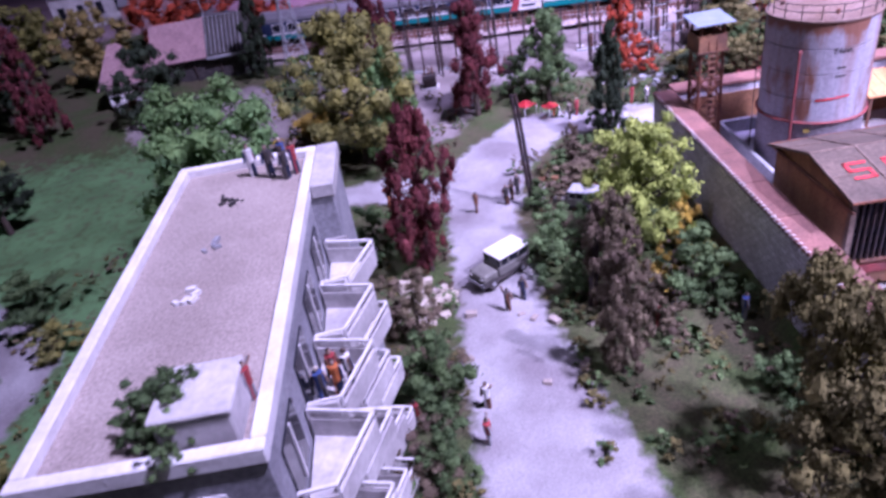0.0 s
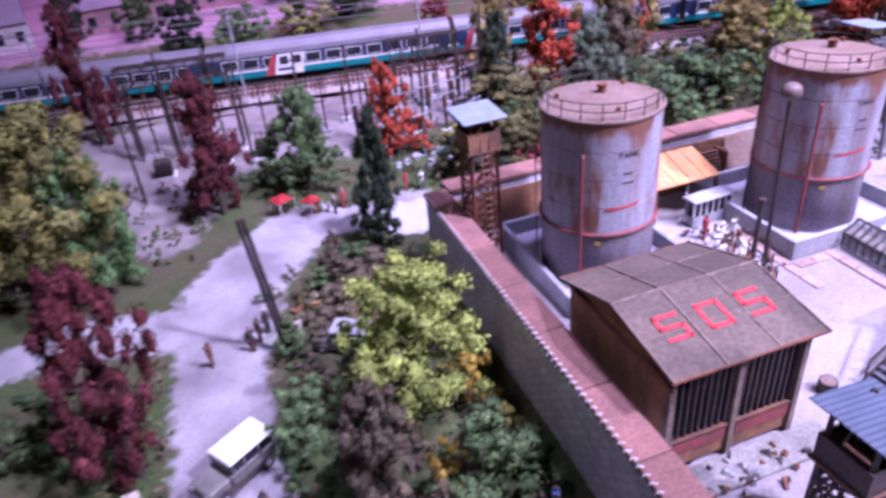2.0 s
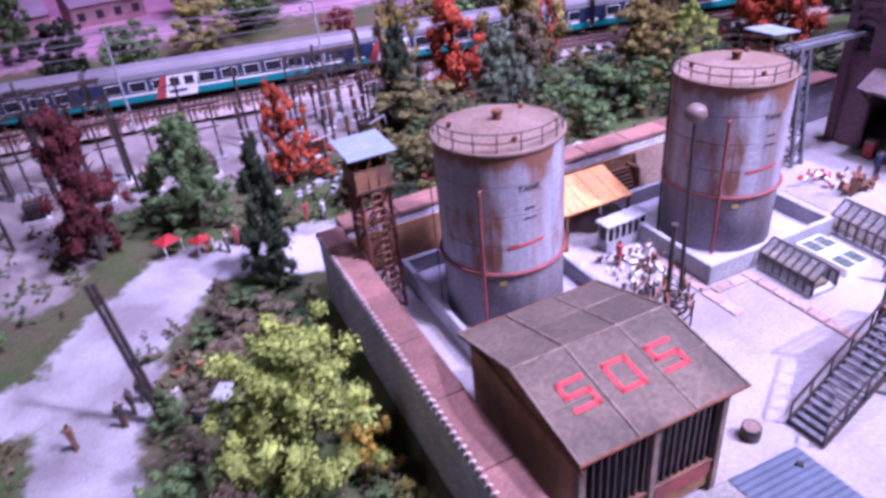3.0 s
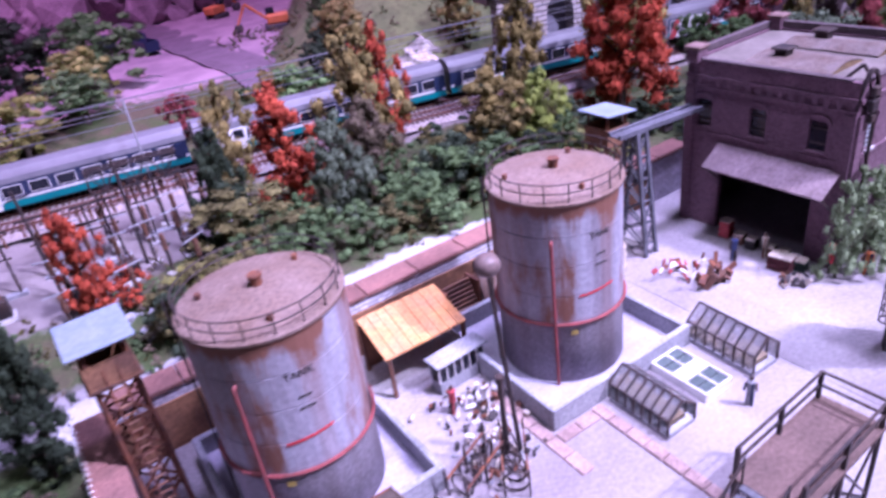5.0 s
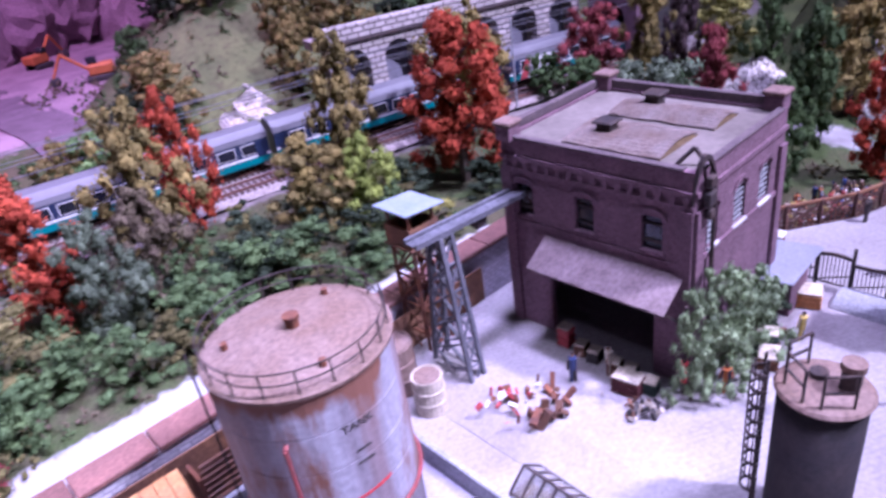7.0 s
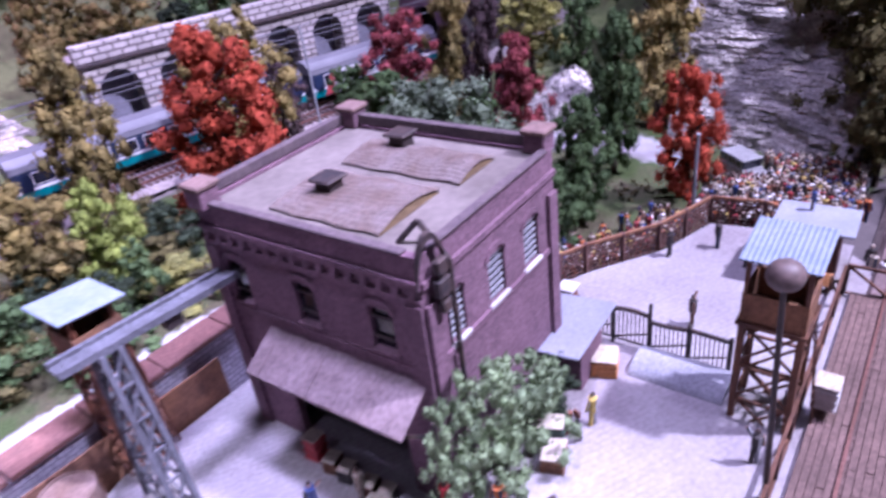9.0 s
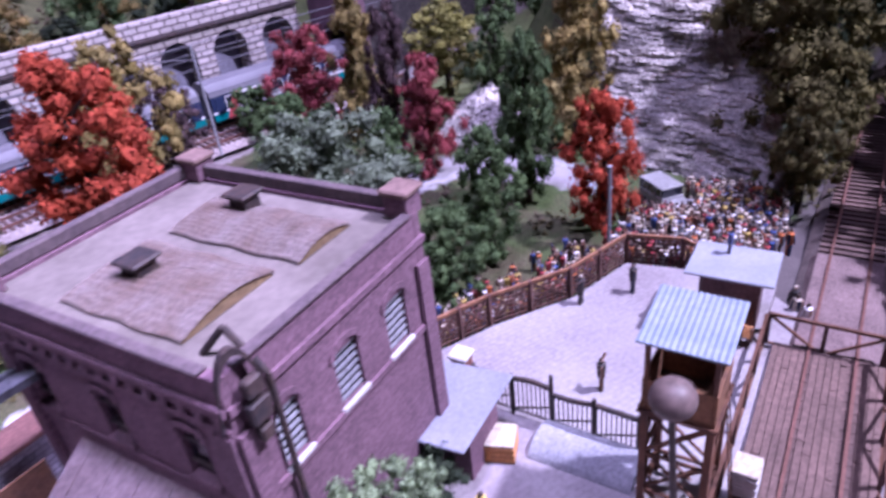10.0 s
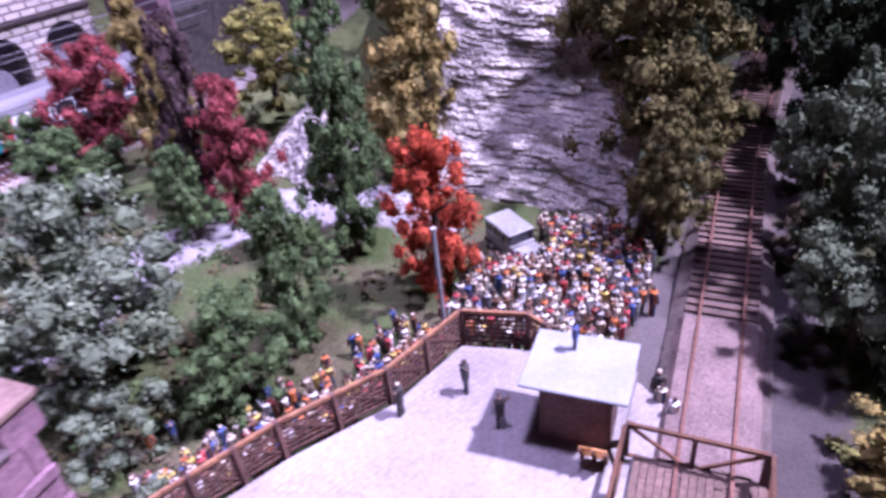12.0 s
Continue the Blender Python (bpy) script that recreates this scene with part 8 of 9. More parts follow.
# ---- arcade behind the railway ----
def arched_bay(x0, pitch, aw, spring, h, deep):
    """A wall bay along x with an arched opening right through it."""
    bm = B()
    box(bm, x0, x0 + (pitch - aw) / 2, 0, deep, 0, h)
    box(bm, x0 + (pitch + aw) / 2, x0 + pitch, 0, deep, 0, h)
    c, r, m = x0 + pitch / 2, aw / 2, 18
    for j in range(m):
        a0, a1 = math.pi * j / m, math.pi * (j + 1) / m
        p = [(c + r * math.cos(a), spring + r * math.sin(a)) for a in (a0, a1)]
        q = [*p, (p[1][0], h), (p[0][0], h)]
        f = [bm.verts.new((x, 0, z)) for x, z in q]
        g = [bm.verts.new((x, deep, z)) for x, z in q]
        bm.faces.new(f)
        bm.faces.new(g[::-1])
        bm.faces.new((f[0], g[0], g[1], f[1]))
        bm.faces.new((f[2], g[2], g[3], f[3]))
    bmesh.ops.remove_doubles(bm, verts=bm.verts, dist=1e-6)
    bmesh.ops.recalc_face_normals(bm, faces=bm.faces)
    return bm


def arcade():
    ob = thing("arcade_wall", "pale stone retaining wall with blind arches", "wall", 0.668, 0.817, 0.0, -14, kind="structure")
    n, pitch, h, aw, spring, deep = 6, 0.0525, 0.0920, 0.035, 0.0685, 0.020
    long = n * pitch
    for k in range(n):
        x0 = k * pitch
        bay = part("arch_bay", arched_bay(x0, pitch, aw, spring, h, deep), ARCHSTONE, ob)
        part("back_panel", box(B(), x0 + (pitch - aw) / 2, x0 + (pitch + aw) / 2, deep + 0.0002, deep + 0.002, 0, spring + aw / 2 + 0.002), PANELMAT, bay, "dull violet-grey plaster in the arch")
    part("cornice", box(B(), -0.003, long + 0.001, -0.0025, deep, h + 0.0003, h + 0.0032, 0.0005), DARK, ob, "thin dark cornice")
    part("parapet", box(B(), -0.003, long + 0.001, 0.0005, 0.0100, h + 0.0034, h + 0.0185, 0.0006), ARCHSTONE, ob, "pale stone parapet")
    part("top_strip", box(B(), -0.003, long + 0.001, deep + 0.0005, 0.062, h - 0.006, h + 0.003), BALLAST, ob)
    tunnel = thing("tunnel_portal", "purple brick tunnel portal at the end of the arcade", "portal", 0.992, 0.742, 0.0, -104)
    part("portal_wall", arched_bay(0.0, 0.082, 0.046, 0.052, 0.140, 0.010), BRICK, tunnel)
    part("coping", box(B(), -0.002, 0.084, -0.002, 0.012, 0.1402, 0.1435, 0.0005), COPING, tunnel, "dark coping")
    liner = B()
    for b in ((0.0170, 0.0178), (0.0642, 0.0650)):
        box(liner, *b, 0.0102, 0.20, 0.0, 0.080)
    box(liner, 0.0170, 0.0650, 0.0102, 0.20, 0.0802, 0.081)
    box(liner, 0.0170, 0.0650, 0.2002, 0.201, 0.0, 0.081)
    part("tunnel_lining", liner, COAL, tunnel, "plain black tunnel lining")


PANELMAT = mat("violet_grey_plaster", (0.25, 0.24, 0.31), 0.85, (0.20, 0.19, 0.25), big=60)
arcade()


# ---- cliff ----
def cliff():
    """Layered pale rock face rising beside the crowd."""
    rng = np.random.default_rng(9)
    nu, nv = 120, 320
    u, v = np.meshgrid(np.linspace(0, 1, nu), np.linspace(0, 1, nv))
    x = 0.868 + 0.085 * v + 0.02 * u
    y = 0.262 + 0.140 * u + 0.02 * v
    z = -0.002 + 0.125 * v
    bed = v * 40 + 0.5 * np.sin(u * 3 + 1) + 0.35 * np.sin(u * 8 + v * 5) + 0.6 * np.sin(v * 9)
    row = np.floor(bed).astype(int) % 64
    block = np.floor(u * 12 + 3.7 * np.sin(row * 2.3)).astype(int) % 32
    proud = rng.random((64, 32))[row, block]
    bed2 = v * 104 + 0.7 * np.sin(u * 5) + 0.4 * np.sin(u * 13 + v * 6)
    row2 = np.floor(bed2).astype(int) % 128
    proud2 = rng.random((128, 32))[row2, np.floor(u * 13 + 5 * np.sin(row2 * 1.7)).astype(int) % 32]
    layer = (bed % 1.0) * 0.0010 + proud * 0.0022 + proud2 * 0.0013 + np.sin(v * 11 + u * 4) * 0.0025 + 0.0022 * np.sin(u * 19 + 3 * np.sin(v * 13)) * np.sin(v * 17 + u * 5)
    x = x + layer + rng.normal(0, 0.0003, x.shape) - 0.0035 * np.sin(u * 7 + v * 5)
    z = z + rng.normal(0, 0.0003, x.shape)
    i = np.arange(nu * nv).reshape(nv, nu)
    faces = np.stack([i[:-1, :-1], i[:-1, 1:], i[1:, 1:], i[1:, :-1]], -1).reshape(-1, 4)
    data = bpy.data.meshes.new("cliff")
    data.from_pydata(np.stack([x, y, z], -1).reshape(-1, 3).tolist(), [], faces.tolist())
    data.materials.append(ROCK)
    tagged(new("cliff", data), "pale layered rock face above the crowd", "rock face", kind="structure")
    # pale bank behind the pond
    data = bpy.data.meshes.new("rock_bank")
    nu = nv = 40
    u, v = np.meshgrid(np.linspace(0, 1, nu), np.linspace(0, 1, nv))
    x = 0.880 + 0.055 * v + 0.006 * np.sin(9 * u + 2) + rng.normal(0, 0.0012, u.shape)
    y = 0.470 + 0.068 * u
    z = 0.0 + 0.040 * np.sin(0.5 * np.pi * v) * np.sin(np.pi * u) ** 0.6 + rng.normal(0, 0.001, u.shape)
    i = np.arange(nu * nv).reshape(nv, nu)
    faces = np.stack([i[:-1, :-1], i[:-1, 1:], i[1:, 1:], i[1:, :-1]], -1).reshape(-1, 4)
    data.from_pydata(np.stack([x, y, z], -1).reshape(-1, 3).tolist(), [], faces.tolist())
    data.materials.append(ROCK)
    tagged(new("rock_bank", data), "pale rocky bank beside the lane", "rock bank", kind="structure")


cliff()


def outcrop(name, p, q, depth, z0, high, seed, label):
    """A broken rock band from p to q, stepping back as it rises."""
    rng = np.random.default_rng(seed)
    nu, nv = 90, 36
    u, v = np.meshgrid(np.linspace(0, 1, nu), np.linspace(0, 1, nv))
    d = np.array(q) - np.array(p)
    n = np.array([-d[1], d[0]]) / np.hypot(*d)
    back = depth * (v + 0.22 * np.floor(v * 5 + 0.7 * np.sin(u * 21 + seed)) / 5) + 0.006 * np.sin(u * 37 + v * 9) + 0.004 * np.sin(u * 71 + 3 * v) + rng.normal(0, 0.0012, u.shape)
    top = np.clip(0.55 + 0.35 * np.sin(u * 9 + seed) + 0.2 * np.sin(u * 23), 0.1, 1.0) * np.sin(np.pi * np.clip(u, 0.04, 0.96)) ** 0.4
    x = p[0] + d[0] * u + n[0] * back
    y = p[1] + d[1] * u + n[1] * back
    z = z0 + high * v * top + rng.normal(0, 0.0009, u.shape)
    i = np.arange(nu * nv).reshape(nv, nu)
    faces = np.stack([i[:-1, :-1], i[:-1, 1:], i[1:, 1:], i[1:, :-1]], -1).reshape(-1, 4)
    data = bpy.data.meshes.new(name)
    data.from_pydata(np.stack([x, y, z], -1).reshape(-1, 3).tolist(), [], faces.tolist())
    data.materials.append(ROCK)
    tagged(new(name, data), label, "rock", kind="structure")


outcrop("outcrop", (0.56, 0.845), (0.72, 0.935), 0.04, 0.0, 0.055, 3, "broken pale rock band on the hillside above the line")


# ---- barn and pavilion beyond the flats ----
def barn():
    ob = thing("barn", "dark open barn with its pink roof half stripped to rafters", "barn", -0.276, 0.893, 0.0, 4)
    L, w, h, hr = 0.060, 0.038, 0.034, 0.068
    for b in ((-L, -L + 0.002, -w, w), (L - 0.002, L, -w, w), (-L + 0.0022, L - 0.0022, w - 0.002, w)):
        part("barn_wall", box(B(), *b, 0, h), DARK, ob)
    # black panel across the open front, standing for the shade inside
    part("barn_wall", box(B(), -L + 0.0022, L - 0.0022, -w + 0.0022, -w + 0.004, 0, h - 0.003), COAL, ob)
    part("front_rail", box(B(), -L, L, -w, -w + 0.002, h - 0.004, h), DARK, ob)
    for x in (-L, -0.016, 0.016, L - 0.002):
        part("post", box(B(), x, x + 0.002, -w - 0.0001, -w + 0.002, 0, h - 0.0041), DARK, ob)

    def slope(name, xa, xb, s, m):
        bm = B()
        q = [(xa, s * (w + 0.006), h - 0.004), (xb, s * (w + 0.006), h - 0.004), (xb, 0, hr), (xa, 0, hr)]
        lo, hi = [bm.verts.new(p) for p in q], [bm.verts.new(Vector(p) + Vector((0, 0, 0.0015))) for p in q]
        bm.faces.new(lo[::-1])
        bm.faces.new(hi)
        for i in range(4):
            bm.faces.new((lo[i], lo[(i + 1) % 4], hi[(i + 1) % 4], hi[i]))
        bmesh.ops.recalc_face_normals(bm, faces=bm.faces)
        part(name, bm, m, ob)
    slope("roof_sheet", -L - 0.004, 0.004, -1, PINKROOF)
    slope("roof_sheet", -L - 0.004, 0.004, 1, PINKROOF)
    # black sheets and floor stand for the unlit hollow under the bare rafters
    slope("tarred_sheet", 0.0042, L, 1, COAL)
    slope("tarred_sheet", 0.0042, L, -1, COAL)
    part("loft_floor", box(B(), -L + 0.003, L - 0.003, -w + 0.003, w - 0.003, h - 0.003, h - 0.001), COAL, ob)
    for k in range(9):
        x = 0.006 + 0.0052 * k
        part("rafter", beam(B(), (x, -w - 0.004, h - 0.0005), (x, 0, hr + 0.002), 0.0006), CONCRETE, ob)
    for k in range(5):
        f = k / 5
        part("batten", beam(B(), (0.004, -(w + 0.004) * (1 - f), h - 0.002 + (hr - h + 0.003) * f), (L, -(w + 0.004) * (1 - f), h - 0.002 + (hr - h + 0.003) * f), 0.0005), DARK, ob)
    part("eave_board", box(B(), 0.004, L + 0.004, -w - 0.0075, -w - 0.004, h - 0.006, h - 0.003), CONCRETE, ob)


PINKROOF = mat("pink_roof_tiles", (0.38, 0.24, 0.25), 0.85, (0.29, 0.18, 0.20), big=60, fine=500)
barn()


def pavilion():
    ob = thing("pavilion", "white garden house with a pink hipped roof", "house", -0.362, 0.822, -0.002, 18)
    ob.scale = (1.4, 1.4, 1.15)
    part("house_wall", box(B(), -0.016, 0.016, -0.016, 0.016, 0, 0.026), WHITE, ob)
    bm = B()
    lo = [bm.verts.new((sx * 0.022, sy * 0.022, 0.0262)) for sx, sy in ((-1, -1), (1, -1), (1, 1), (-1, 1))]
    hi = [bm.verts.new((sx * 0.004, sy * 0.004, 0.062)) for sx, sy in ((-1, -1), (1, -1), (1, 1), (-1, 1))]
    bm.faces.new(lo[::-1])
    bm.faces.new(hi)
    for i in range(4):
        bm.faces.new((lo[i], lo[(i + 1) % 4], hi[(i + 1) % 4], hi[i]))
    part("roof", bm, PINKROOF, ob)
    porch = part("porch_roof", box(B(), -0.012, 0.012, -0.034, -0.0225, 0.0150, 0.0165, 0.0003, Matrix.Rotation(radians(14), 3, "X")), PALECON, ob)
    for x in (-0.010, 0.010):
        part("porch_post", beam(B(), (x, -0.032, 0), (x, -0.032, 0.014), 0.0008), WHITE, porch)
    part("door", box(B(), -0.004, 0.004, -0.0165, -0.0161, 0, 0.017), BROWN, ob)


pavilion()


def pylon(x, y, h):
    ob = thing("power_pylon", "tall pale lattice power pylon beyond the trees", "pylon", x, y, 0.004, 20)
    n = 9
    for sx in (-1, 1):
        for sy in (-1, 1):
            part("leg", beam(B(), (sx * 0.014, sy * 0.014, 0), (sx * 0.002, sy * 0.002, h), 0.0007), CONCRETE, ob)
    for k in range(n):
        a, b = k / n, (k + 1) / n
        wa, wb = 0.014 - 0.012 * a, 0.014 - 0.012 * b
        p, q = [(-wa, -wa), (wa, -wa), (wa, wa), (-wa, wa)], [(-wb, -wb), (wb, -wb), (wb, wb), (-wb, wb)]
        for i in range(4):
            j = (i + 1) % 4
            part("lacing", beam(B(), (*p[i], h * a), (*q[j], h * b), 0.0004), CONCRETE, ob)
            part("lacing", beam(B(), (*p[j], h * a), (*q[i], h * b), 0.0004), CONCRETE, ob)
    for z in (0.7, 0.85):
        part("crossarm", beam(B(), (-0.02, 0, h * z), (0.02, 0, h * z), 0.0006), CONCRETE, ob)


pylon(-0.150, 0.795, 0.130)


# ---- quarry beyond the railway ----
def digger(x, y, rz, m, label):
    z = float(ground_z(x, y))
    ob = thing("excavator", label, "digger", x, y, z, rz, "quarry machines")
    for s in (-1, 1):
        part("crawler", box(B(), -0.020, 0.020, *sorted((s * 0.007, s * 0.014)), 0, 0.009, 0.002), COAL, ob)
    part("body", box(B(), -0.022, 0.014, -0.013, 0.013, 0.0095, 0.024, 0.002), m, ob)
    part("cabin", box(B(), 0.0, 0.014, -0.013, 0.0, 0.0242, 0.034, 0.001), PANE, ob)
    part("boom", beam(B(), (0.012, 0.004, 0.018), (0.044, 0.004, 0.046), 0.0026, 6), m, ob)
    part("stick", beam(B(), (0.044, 0.004, 0.046), (0.062, 0.004, 0.016), 0.0020, 6), m, ob)
    part("bucket", box(B(), 0.055, 0.068, -0.004, 0.012, 0.004, 0.016, 0.002), COAL, ob)


digger(0.599, 1.335, 160, ORANGE, "orange excavator on the pink quarry floor")
digger(0.580, 1.600, 30, ORANGE, "orange excavator on the pink quarry floor")


def wagon(x, y, rz):
    ob = thing("ore_wagon", "dark open ore wagon on the quarry tracks", "wagon", x, y, float(ground_z(x, y)), rz, "ore wagons")
    for b in ((-0.022, 0.022, -0.012, -0.0105), (-0.022, 0.022, 0.0105, 0.012), (-0.022, -0.0205, -0.0104, 0.0104), (0.0205, 0.022, -0.0104, 0.0104)):
        part("side", box(B(), *b, 0.006, 0.022), NAVY, ob)
    part("floor_plate", box(B(), -0.0204, 0.0204, -0.0104, 0.0104, 0.006, 0.0125), COAL, ob)
    for dx in (-0.012, 0.012):
        for s in (-1, 1):
            part("wheel", beam(B(), (dx, s * 0.008, 0.004), (dx, s * 0.010, 0.004), 0.004, 14), DARK, ob)


for x, y in ((0.397, 1.390), (0.352, 1.500), (0.396, 1.478)):
    wagon(x, y, -78)


def slab_road(name, a, b, w, m, label):
    bm = B()
    a, b = Vector(a), Vector(b)
    d = b - a
    nrm = Vector((-d.y, d.x)).normalized() * w
    k = 24
    rows = []
    for i in range(k + 1):
        p = a + d * i / k
        rows.append([bm.verts.new((p.x + s * nrm.x, p.y + s * nrm.y, float(ground_z(p.x, p.y)) + 0.0015)) for s in (-1, 0, 1)])
    for r, s in zip(rows, rows[1:]):
        for j in range(2):
            bm.faces.new((r[j], r[j + 1], s[j + 1], s[j]))
    tagged(part(name, bm, m), label, "road", kind="structure")


slab_road("road", (0.470, 0.99), (0.445, 1.74), 0.036, mat("dark_quarry_road", (0.15, 0.11, 0.14), 0.95, (0.11, 0.08, 0.10), big=40), "dark haul road crossing the quarry")
for k in range(16):
    x, y = 0.099 * k - 0.48, 1.76 + 0.02 * math.sin(k * 2.3)
    bm = B()
    ball(bm, (0, 0, 0.02), 0.07, 1.1, 4)
    for v in bm.verts:
        v.co += Vector((noise.noise(v.co * 30 + Vector((k, 0, 0))), noise.noise(v.co * 30 + Vector((0, k, 0))), noise.noise(v.co * 30 + Vector((0, 0, k))))) * 0.02 + Vector((0, 0, 1)) * noise.noise(v.co * 90) * 0.012
    ob = part("boulder", bm, QUARRY)
    ob.location = (x, y, float(ground_z(x, y)) - 0.01)
    tagged(ob, "pinkish quarry rock at the foot of the face", "rock", "quarry rocks")


# ---- far town beyond the railway ----
for x, y, w, l, h, c in ((-0.40, 1.15, 0.06, 0.05, 0.07, "pink"), (-0.22, 1.22, 0.05, 0.05, 0.06, "white"), (-0.05, 1.25, 0.06, 0.05, 0.06, "pink"), (-0.55, 1.25, 0.06, 0.05, 0.09, "white"), (0.08, 1.32, 0.05, 0.05, 0.05, "pink")):
    ob = thing("far_house", f"small {c} model house beyond the railway", "house", x, y, float(ground_z(x, y)), 10, "far houses")
    part("house_wall", box(B(), -w, w, -l, l, 0, h * 0.6), PINKROOF if c == "pink" else PALECON, ob)
    bm = B()
    q = [bm.verts.new(p) for p in ((-w, -l - 0.004, h * 0.6), (w, -l - 0.004, h * 0.6), (w, l + 0.004, h * 0.6), (-w, l + 0.004, h * 0.6), (-w, 0, h), (w, 0, h))]
    for f in ((0, 1, 5, 4), (2, 3, 4, 5), (0, 4, 3), (1, 2, 5), (3, 2, 1, 0)):
        bm.faces.new([q[i] for i in f])
    part("roof", bm, SILVER, ob)
    for k in range(4):
        part("window", box(B(), -w + w * 0.25 + k * w * 0.5 - 0.005, -w + w * 0.25 + k * w * 0.5 + 0.005, -l - 0.0006, -l - 0.0001, h * 0.2, h * 0.42), PANE, ob)


# ---- crowd and other figurines ----
rng = random.Random(21)
names = [n for n, _ in TOPS]
placed = []
tries = 0
while len(placed) < 330 and tries < 12000:
    tries += 1
    x, y = rng.uniform(0.757, 0.862), rng.uniform(0.262, 0.345)
    edge = 0.345 - 0.35 * max(0, x - 0.80)
    if y > edge or y < 0.262 + 0.2 * max(0, 0.80 - x) or math.hypot(x - 0.833, y - 0.331) < 0.019 or math.hypot(x - 0.762, y - 0.342) < 0.004 or math.hypot(x - 0.792, y - 0.356) < 0.008:
        continue
    if any((x - a) ** 2 + (y - b) ** 2 < 0.0031 ** 2 for a, b in placed):
        continue
    placed.append((x, y))
def crowd_mass(rows):
    """The back of the crowd, too dense to pick apart, as one mesh."""
    bm, slots = B(), []
    for x, y, c, turn in rows:
        data = figurine_mesh(dict(TOPS)[c], TROUSERS[int(abs(x * 977 + y * 541)) % 5], turn > 270)
        n0, v0 = len(bm.faces), len(bm.verts)
        bm.from_mesh(data)
        bm.verts.ensure_lookup_table()
        bm.faces.ensure_lookup_table()
        m = pose(x, y, float(ground_z(x, y)), 0, 0, turn) @ Matrix.Diagonal((0.78, 0.78, 0.76, 1))
        for v in bm.verts[v0:]:
            v.co = m @ v.co
        for f in bm.faces[n0:]:
            material = data.materials[f.material_index]
            if material not in slots:
                slots.append(material)
            f.material_index = slots.index(material)
    ob = part("crowd", bm, slots[0])
    for material in slots[1:]:
        ob.data.materials.append(material)
    tagged(ob, "dense mass of tiny figurines in mixed coats", "crowd", kind="stuff")


mass = []
for x, y in placed:
    c = rng.choice(["red", "red", "white", "white", "beige", "beige", "beige", "beige", "brown", "brown", "dark", "blue", "yellow", "grey", "grey", "orange", "red"])
    turn = rng.uniform(0, 360)
    if x > 0.792:
        mass.append((x, y, c, turn))
    else:
        figurine(c, x, y, float(ground_z(x, y)), turn, f"tiny figurine in a {c} coat standing in the crowd", "crowd", rng.random() < 0.25, 0.0, 0.86)
crowd_mass(mass)
# a second file of figurines along the fence
line = [(0.634, 0.3975), (0.6775, 0.3765), (0.7125, 0.352), (0.750, 0.339)]
for k in range(235):
    f = rng.random() * 2.999
    i = int(f)
    a, b = line[i], line[i + 1]
    s = f - i
    off = abs(rng.gauss(0.004, 0.016))
    x, y = a[0] + (b[0] - a[0]) * s + off * 0.5, a[1] + (b[1] - a[1]) * s + off * 0.8
    if math.hypot(x - 0.706, y - 0.408) < 0.012 or math.hypot(x - 0.741, y - 0.402) < 0.011 or math.hypot(x - 0.690, y - 0.410) < 0.01:
        continue
    c = rng.choice(["orange", "white", "yellow", "red", "beige", "blue", "brown"])
    figurine(c, x, y, float(ground_z(x, y)), rng.uniform(0, 360), f"tiny figurine in a {c} coat behind the lattice fence", "crowd at the fence", rng.random() < 0.2, 0.0, 0.80)
crate_on_verge = thing("board_pile", "pile of pale boards on the grass verge", "boards", -0.034, 0.348, -0.0075, 25)
for k in range(7):
    part("board", box(B(), -0.006 + 0.0004 * k, 0.006 - 0.0003 * k, -0.004 + 0.0002 * k, 0.004 - 0.0003 * k, 0.0009 * k, 0.0009 * k + 0.0007, 0, Matrix.Rotation(0.12 * (k % 3), 3, "Z")), CREAM, crate_on_verge)
figurine("beige", 0.5025, 0.373, yard_z(0.5), 40, "tiny figurine in a beige coat under the canopy", "yard figurines")
# one on the hut, guards in the yard
figurine("blue", 0.7255, 0.2755, YARD + 0.0358, 30, "tiny figurine in a blue coat sitting on the hut roof", "guards", False, 0.0, 0.7)
for x, y, rz, arm in ((0.722, 0.316, 40, False), (0.709, 0.298, 120, True), (0.652, 0.306, 200, True), (0.704, 0.335, 0, False)):
    figurine("dark", x, y, yard_z(x), rz, "tiny dark figurine standing guard in the yard", "guards", arm)
for x, y, c in ((0.489, 0.383, "blue"), (0.522, 0.327, "orange"), (0.575, 0.318, "yellow"), (0.585, 0.262, "dark"), (0.402, 0.312, "grey"), (0.302, 0.396, "red"), (0.315, 0.388, "white"), (0.745, 0.247, "beige"), (0.739, 0.242, "white"), (0.752, 0.249, "dark"), (0.800, 0.258, "orange")):
    figurine(c, x, y, yard_z(x) if x < 0.72 else float(ground_z(x, y)), rng.uniform(0, 360), f"tiny figurine in a {c} coat in the yard", "yard figurines", rng.random() < 0.3)
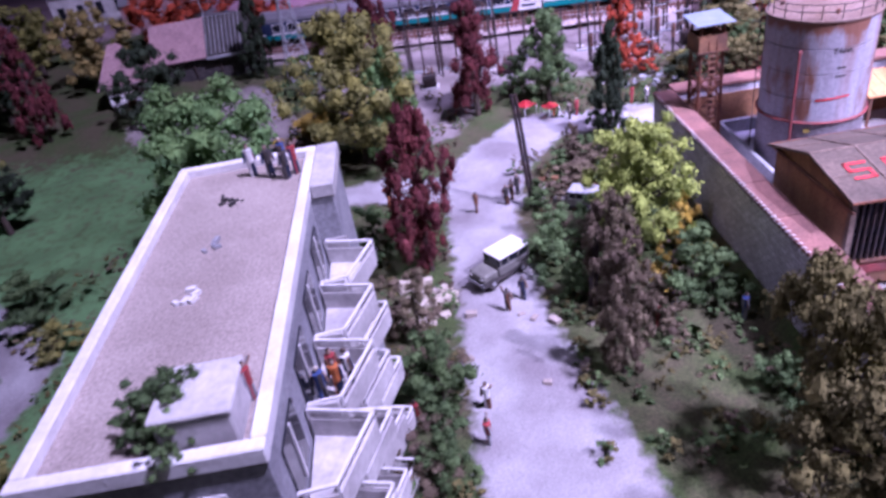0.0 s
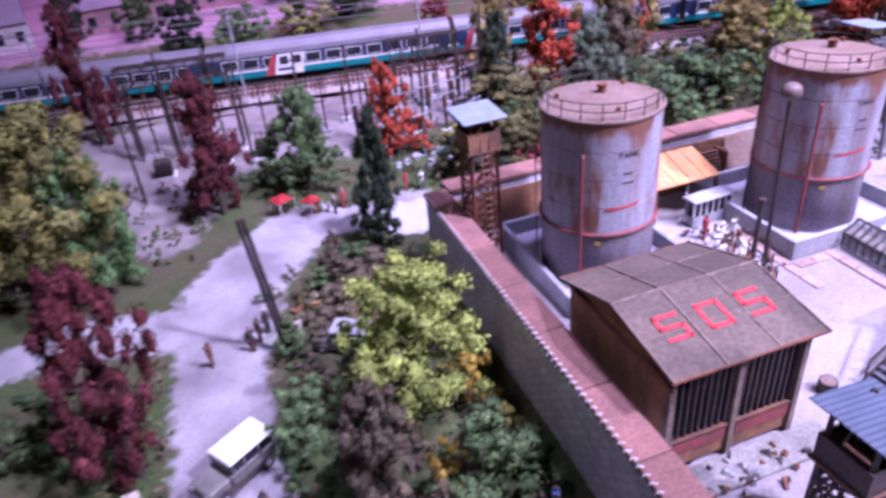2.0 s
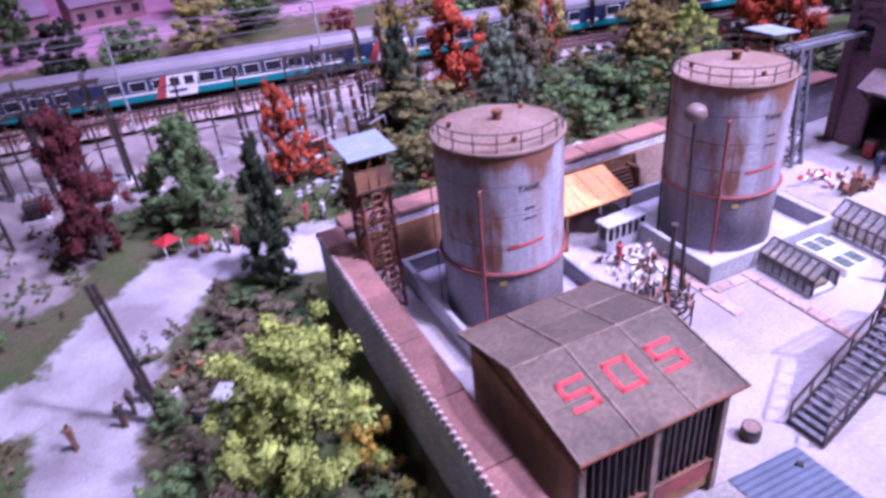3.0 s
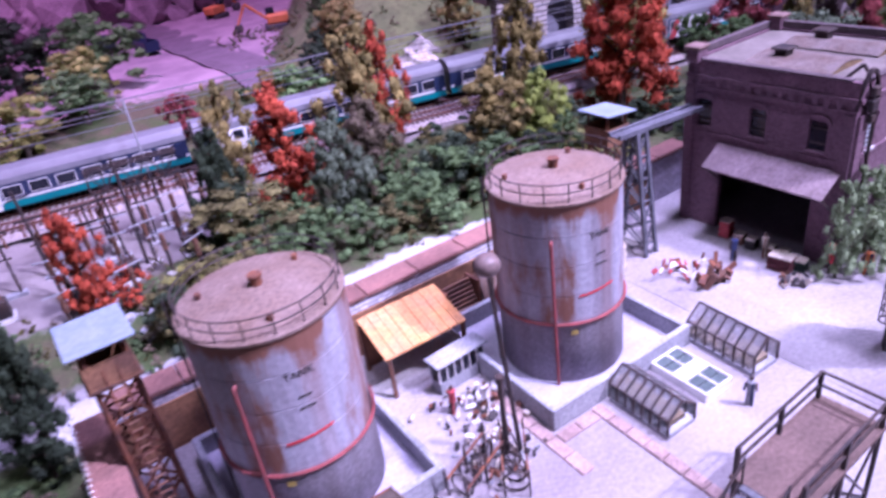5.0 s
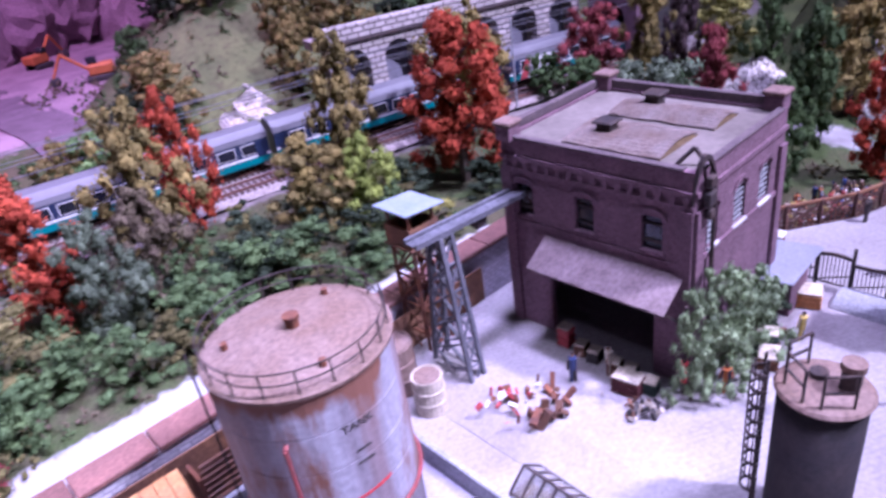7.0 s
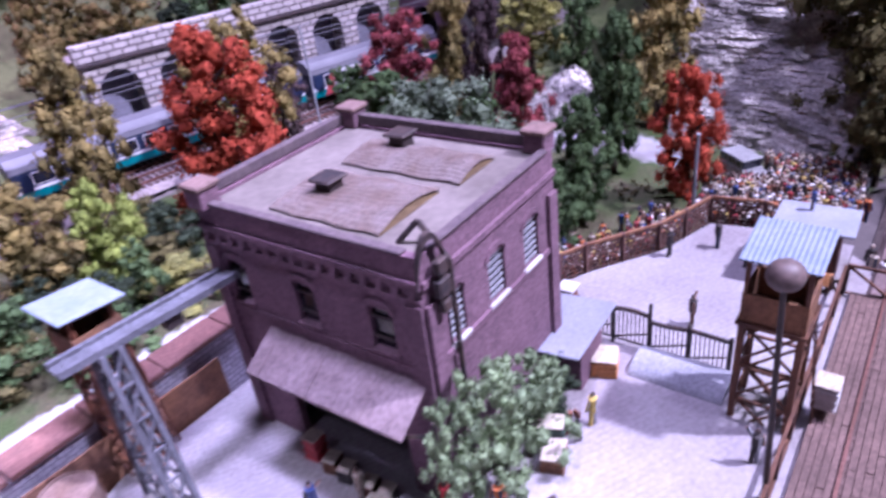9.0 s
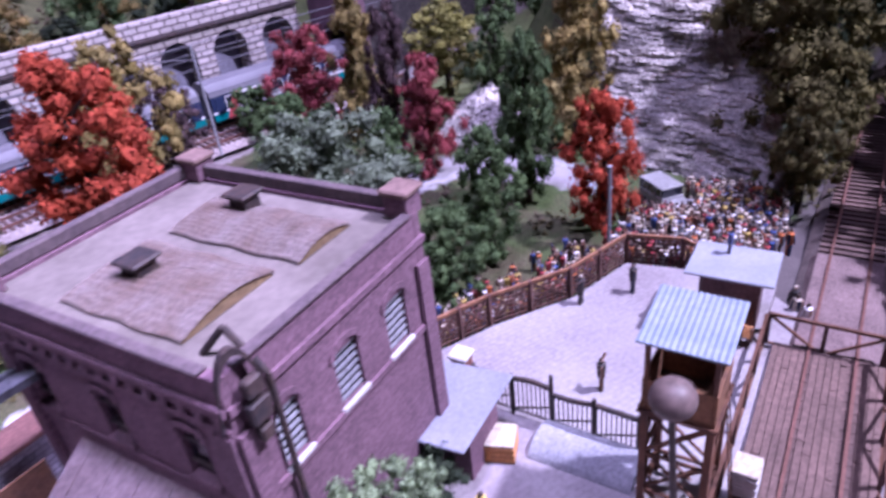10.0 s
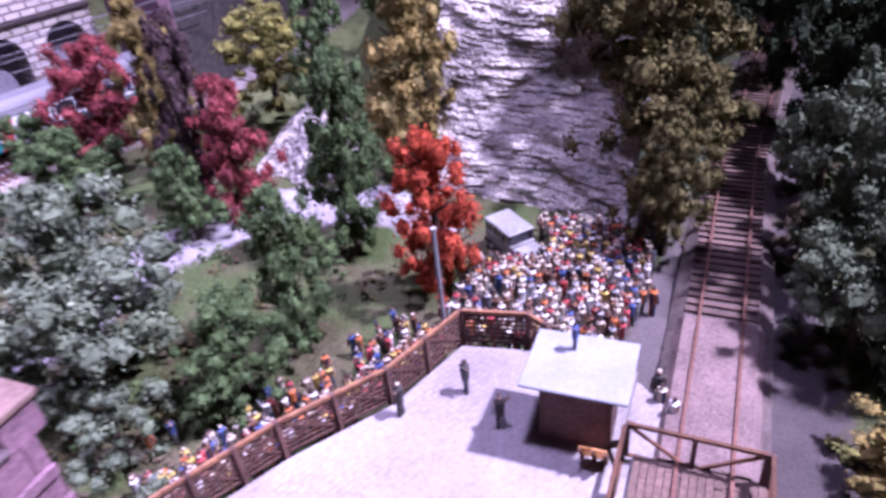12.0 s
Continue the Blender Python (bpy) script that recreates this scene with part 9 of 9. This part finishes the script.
for x, y, c in ((0.045, 0.440, "dark"), (0.050, 0.447, "dark"), (0.040, 0.432, "dark"), (0.018, 0.430, "brown"), (0.066, 0.432, "beige"), (0.062, 0.425, "brown"), (0.024, 0.312, "dark"), (0.034, 0.320, "dark"), (0.002, 0.215, "red"), (0.004, 0.238, "white"), (-0.004, 0.165, "red"), (0.116, 0.575, "beige"), (0.124, 0.580, "red"), (0.104, 0.582, "orange"), (0.110, 0.289, "blue"), (0.142, 0.276, "blue"), (0.098, 0.280, "red"), (-0.030, 0.235, "red"), (-0.045, 0.46, "orange"), (0.175, 0.585, "red"), (0.186, 0.578, "white")):
    figurine(c, x, y, float(ground_z(x, y)), rng.uniform(0, 360), f"tiny figurine in a {c} coat by the road", "road figurines", rng.random() < 0.3)
for x, y, c in ((-0.056, 0.252, "red"), (-0.061, 0.257, "blue"), (-0.066, 0.252, "dark"), (-0.059, 0.248, "dark"), (-0.074, 0.256, "white"), (-0.0505, 0.1255, "red")):
    figurine(c, x, y, 0.1218, rng.uniform(0, 360), f"tiny figurine in a {c} coat on the flat roof", "roof figurines", c == "red", 0.0, 0.85 if y > 0.2 else 0.7)


# a party on the top balcony, rubble on the flat roof
for x, y, c in ((-0.0400, 0.160, "red"), (-0.0430, 0.153, "blue"), (-0.0385, 0.155, "orange"), (-0.0355, 0.159, "white")):
    figurine(c, x, y, 0.0917, rng.uniform(0, 360), f"tiny figurine in a {c} coat on a balcony", "balcony figurines", False, 0.0, 0.85)


# orange flags and tents at the far bend of the road
def awning(x, y, z, s, m, label):
    ob = thing("awning", label, "awning", x, y, z, 30, "awnings")
    bm = B()
    q = [bm.verts.new(p) for p in ((-s, -s, s * 1.2), (s, -s, s * 1.2), (s, s, s * 1.2), (-s, s, s * 1.2), (0, 0, s * 1.8))]
    for f in ((0, 1, 4), (1, 2, 4), (2, 3, 4), (3, 0, 4)):
        bm.faces.new([q[i] for i in f])
    bmesh.ops.solidify(bm, geom=bm.faces[:], thickness=0.0003)
    part("cloth", bm, m, ob)
    for sx in (-1, 1):
        for sy in (-1, 1):
            part("pole", beam(B(), (sx * s * 0.95, sy * s * 0.95, 0), (sx * s * 0.95, sy * s * 0.95, s * 1.2), 0.0004), WHITE, ob)


awning(0.080, 0.590, -0.004, 0.007, SIGNRED, "small orange-red awning by the road")
awning(0.100, 0.580, -0.004, 0.006, SIGNRED, "small orange-red awning by the road")


def rubble(x, y, n, spread, seed, m, label):
    rng = random.Random(seed)
    bm = B()
    for k in range(n):
        px, py = x + rng.gauss(0, spread), y + rng.gauss(0, spread)
        s = rng.uniform(0.001, 0.004)
        box(bm, px - s, px + s, py - s * 0.6, py + s * 0.6, float(ground_z(px, py)) - 0.001, float(ground_z(px, py)) + s * 0.8, 0, Matrix.Rotation(rng.random() * 3, 3, "Z"))
    tagged(part("rubble", bm, m), label, "rubble", kind="stuff")


rubble(-0.025, 0.330, 40, 0.010, 1, CREAM, "pale broken boards beside the road")
rubble(0.030, 0.300, 12, 0.030, 2, GRAVELROOF, "small stones scattered on the road")
rubble(0.100, 0.445, 60, 0.014, 3, RUSTWALL, "brown debris beside the wrecked car")
rubble(0.200, 0.620, 26, 0.02, 4, CONCRETE, "pale stones by the substation")


def roof_litter(x, y, seed, m, label):
    rng = random.Random(seed)
    ob = thing("roof_litter", label, "litter", x, y, 0.1218, 0, "roof litter", "stuff")
    for k in range(7):
        px, py, s = rng.gauss(0, 0.0022), rng.gauss(0, 0.0026), rng.uniform(0.0006, 0.0017)
        part("fragment", box(B(), px - s, px + s, py - s * 0.5, py + s * 0.5, 0, s * 0.8, 0, Matrix.Rotation(rng.random() * 3, 3, "Z")), m, ob)


roof_litter(-0.080, 0.171, 1, WHITE, "white crumbs of plaster on the flat roof")
roof_litter(-0.080, 0.236, 2, COAL, "dark scraps lying on the flat roof")
roof_litter(-0.078, 0.204, 3, CONCRETE, "grey rubble lying on the flat roof")
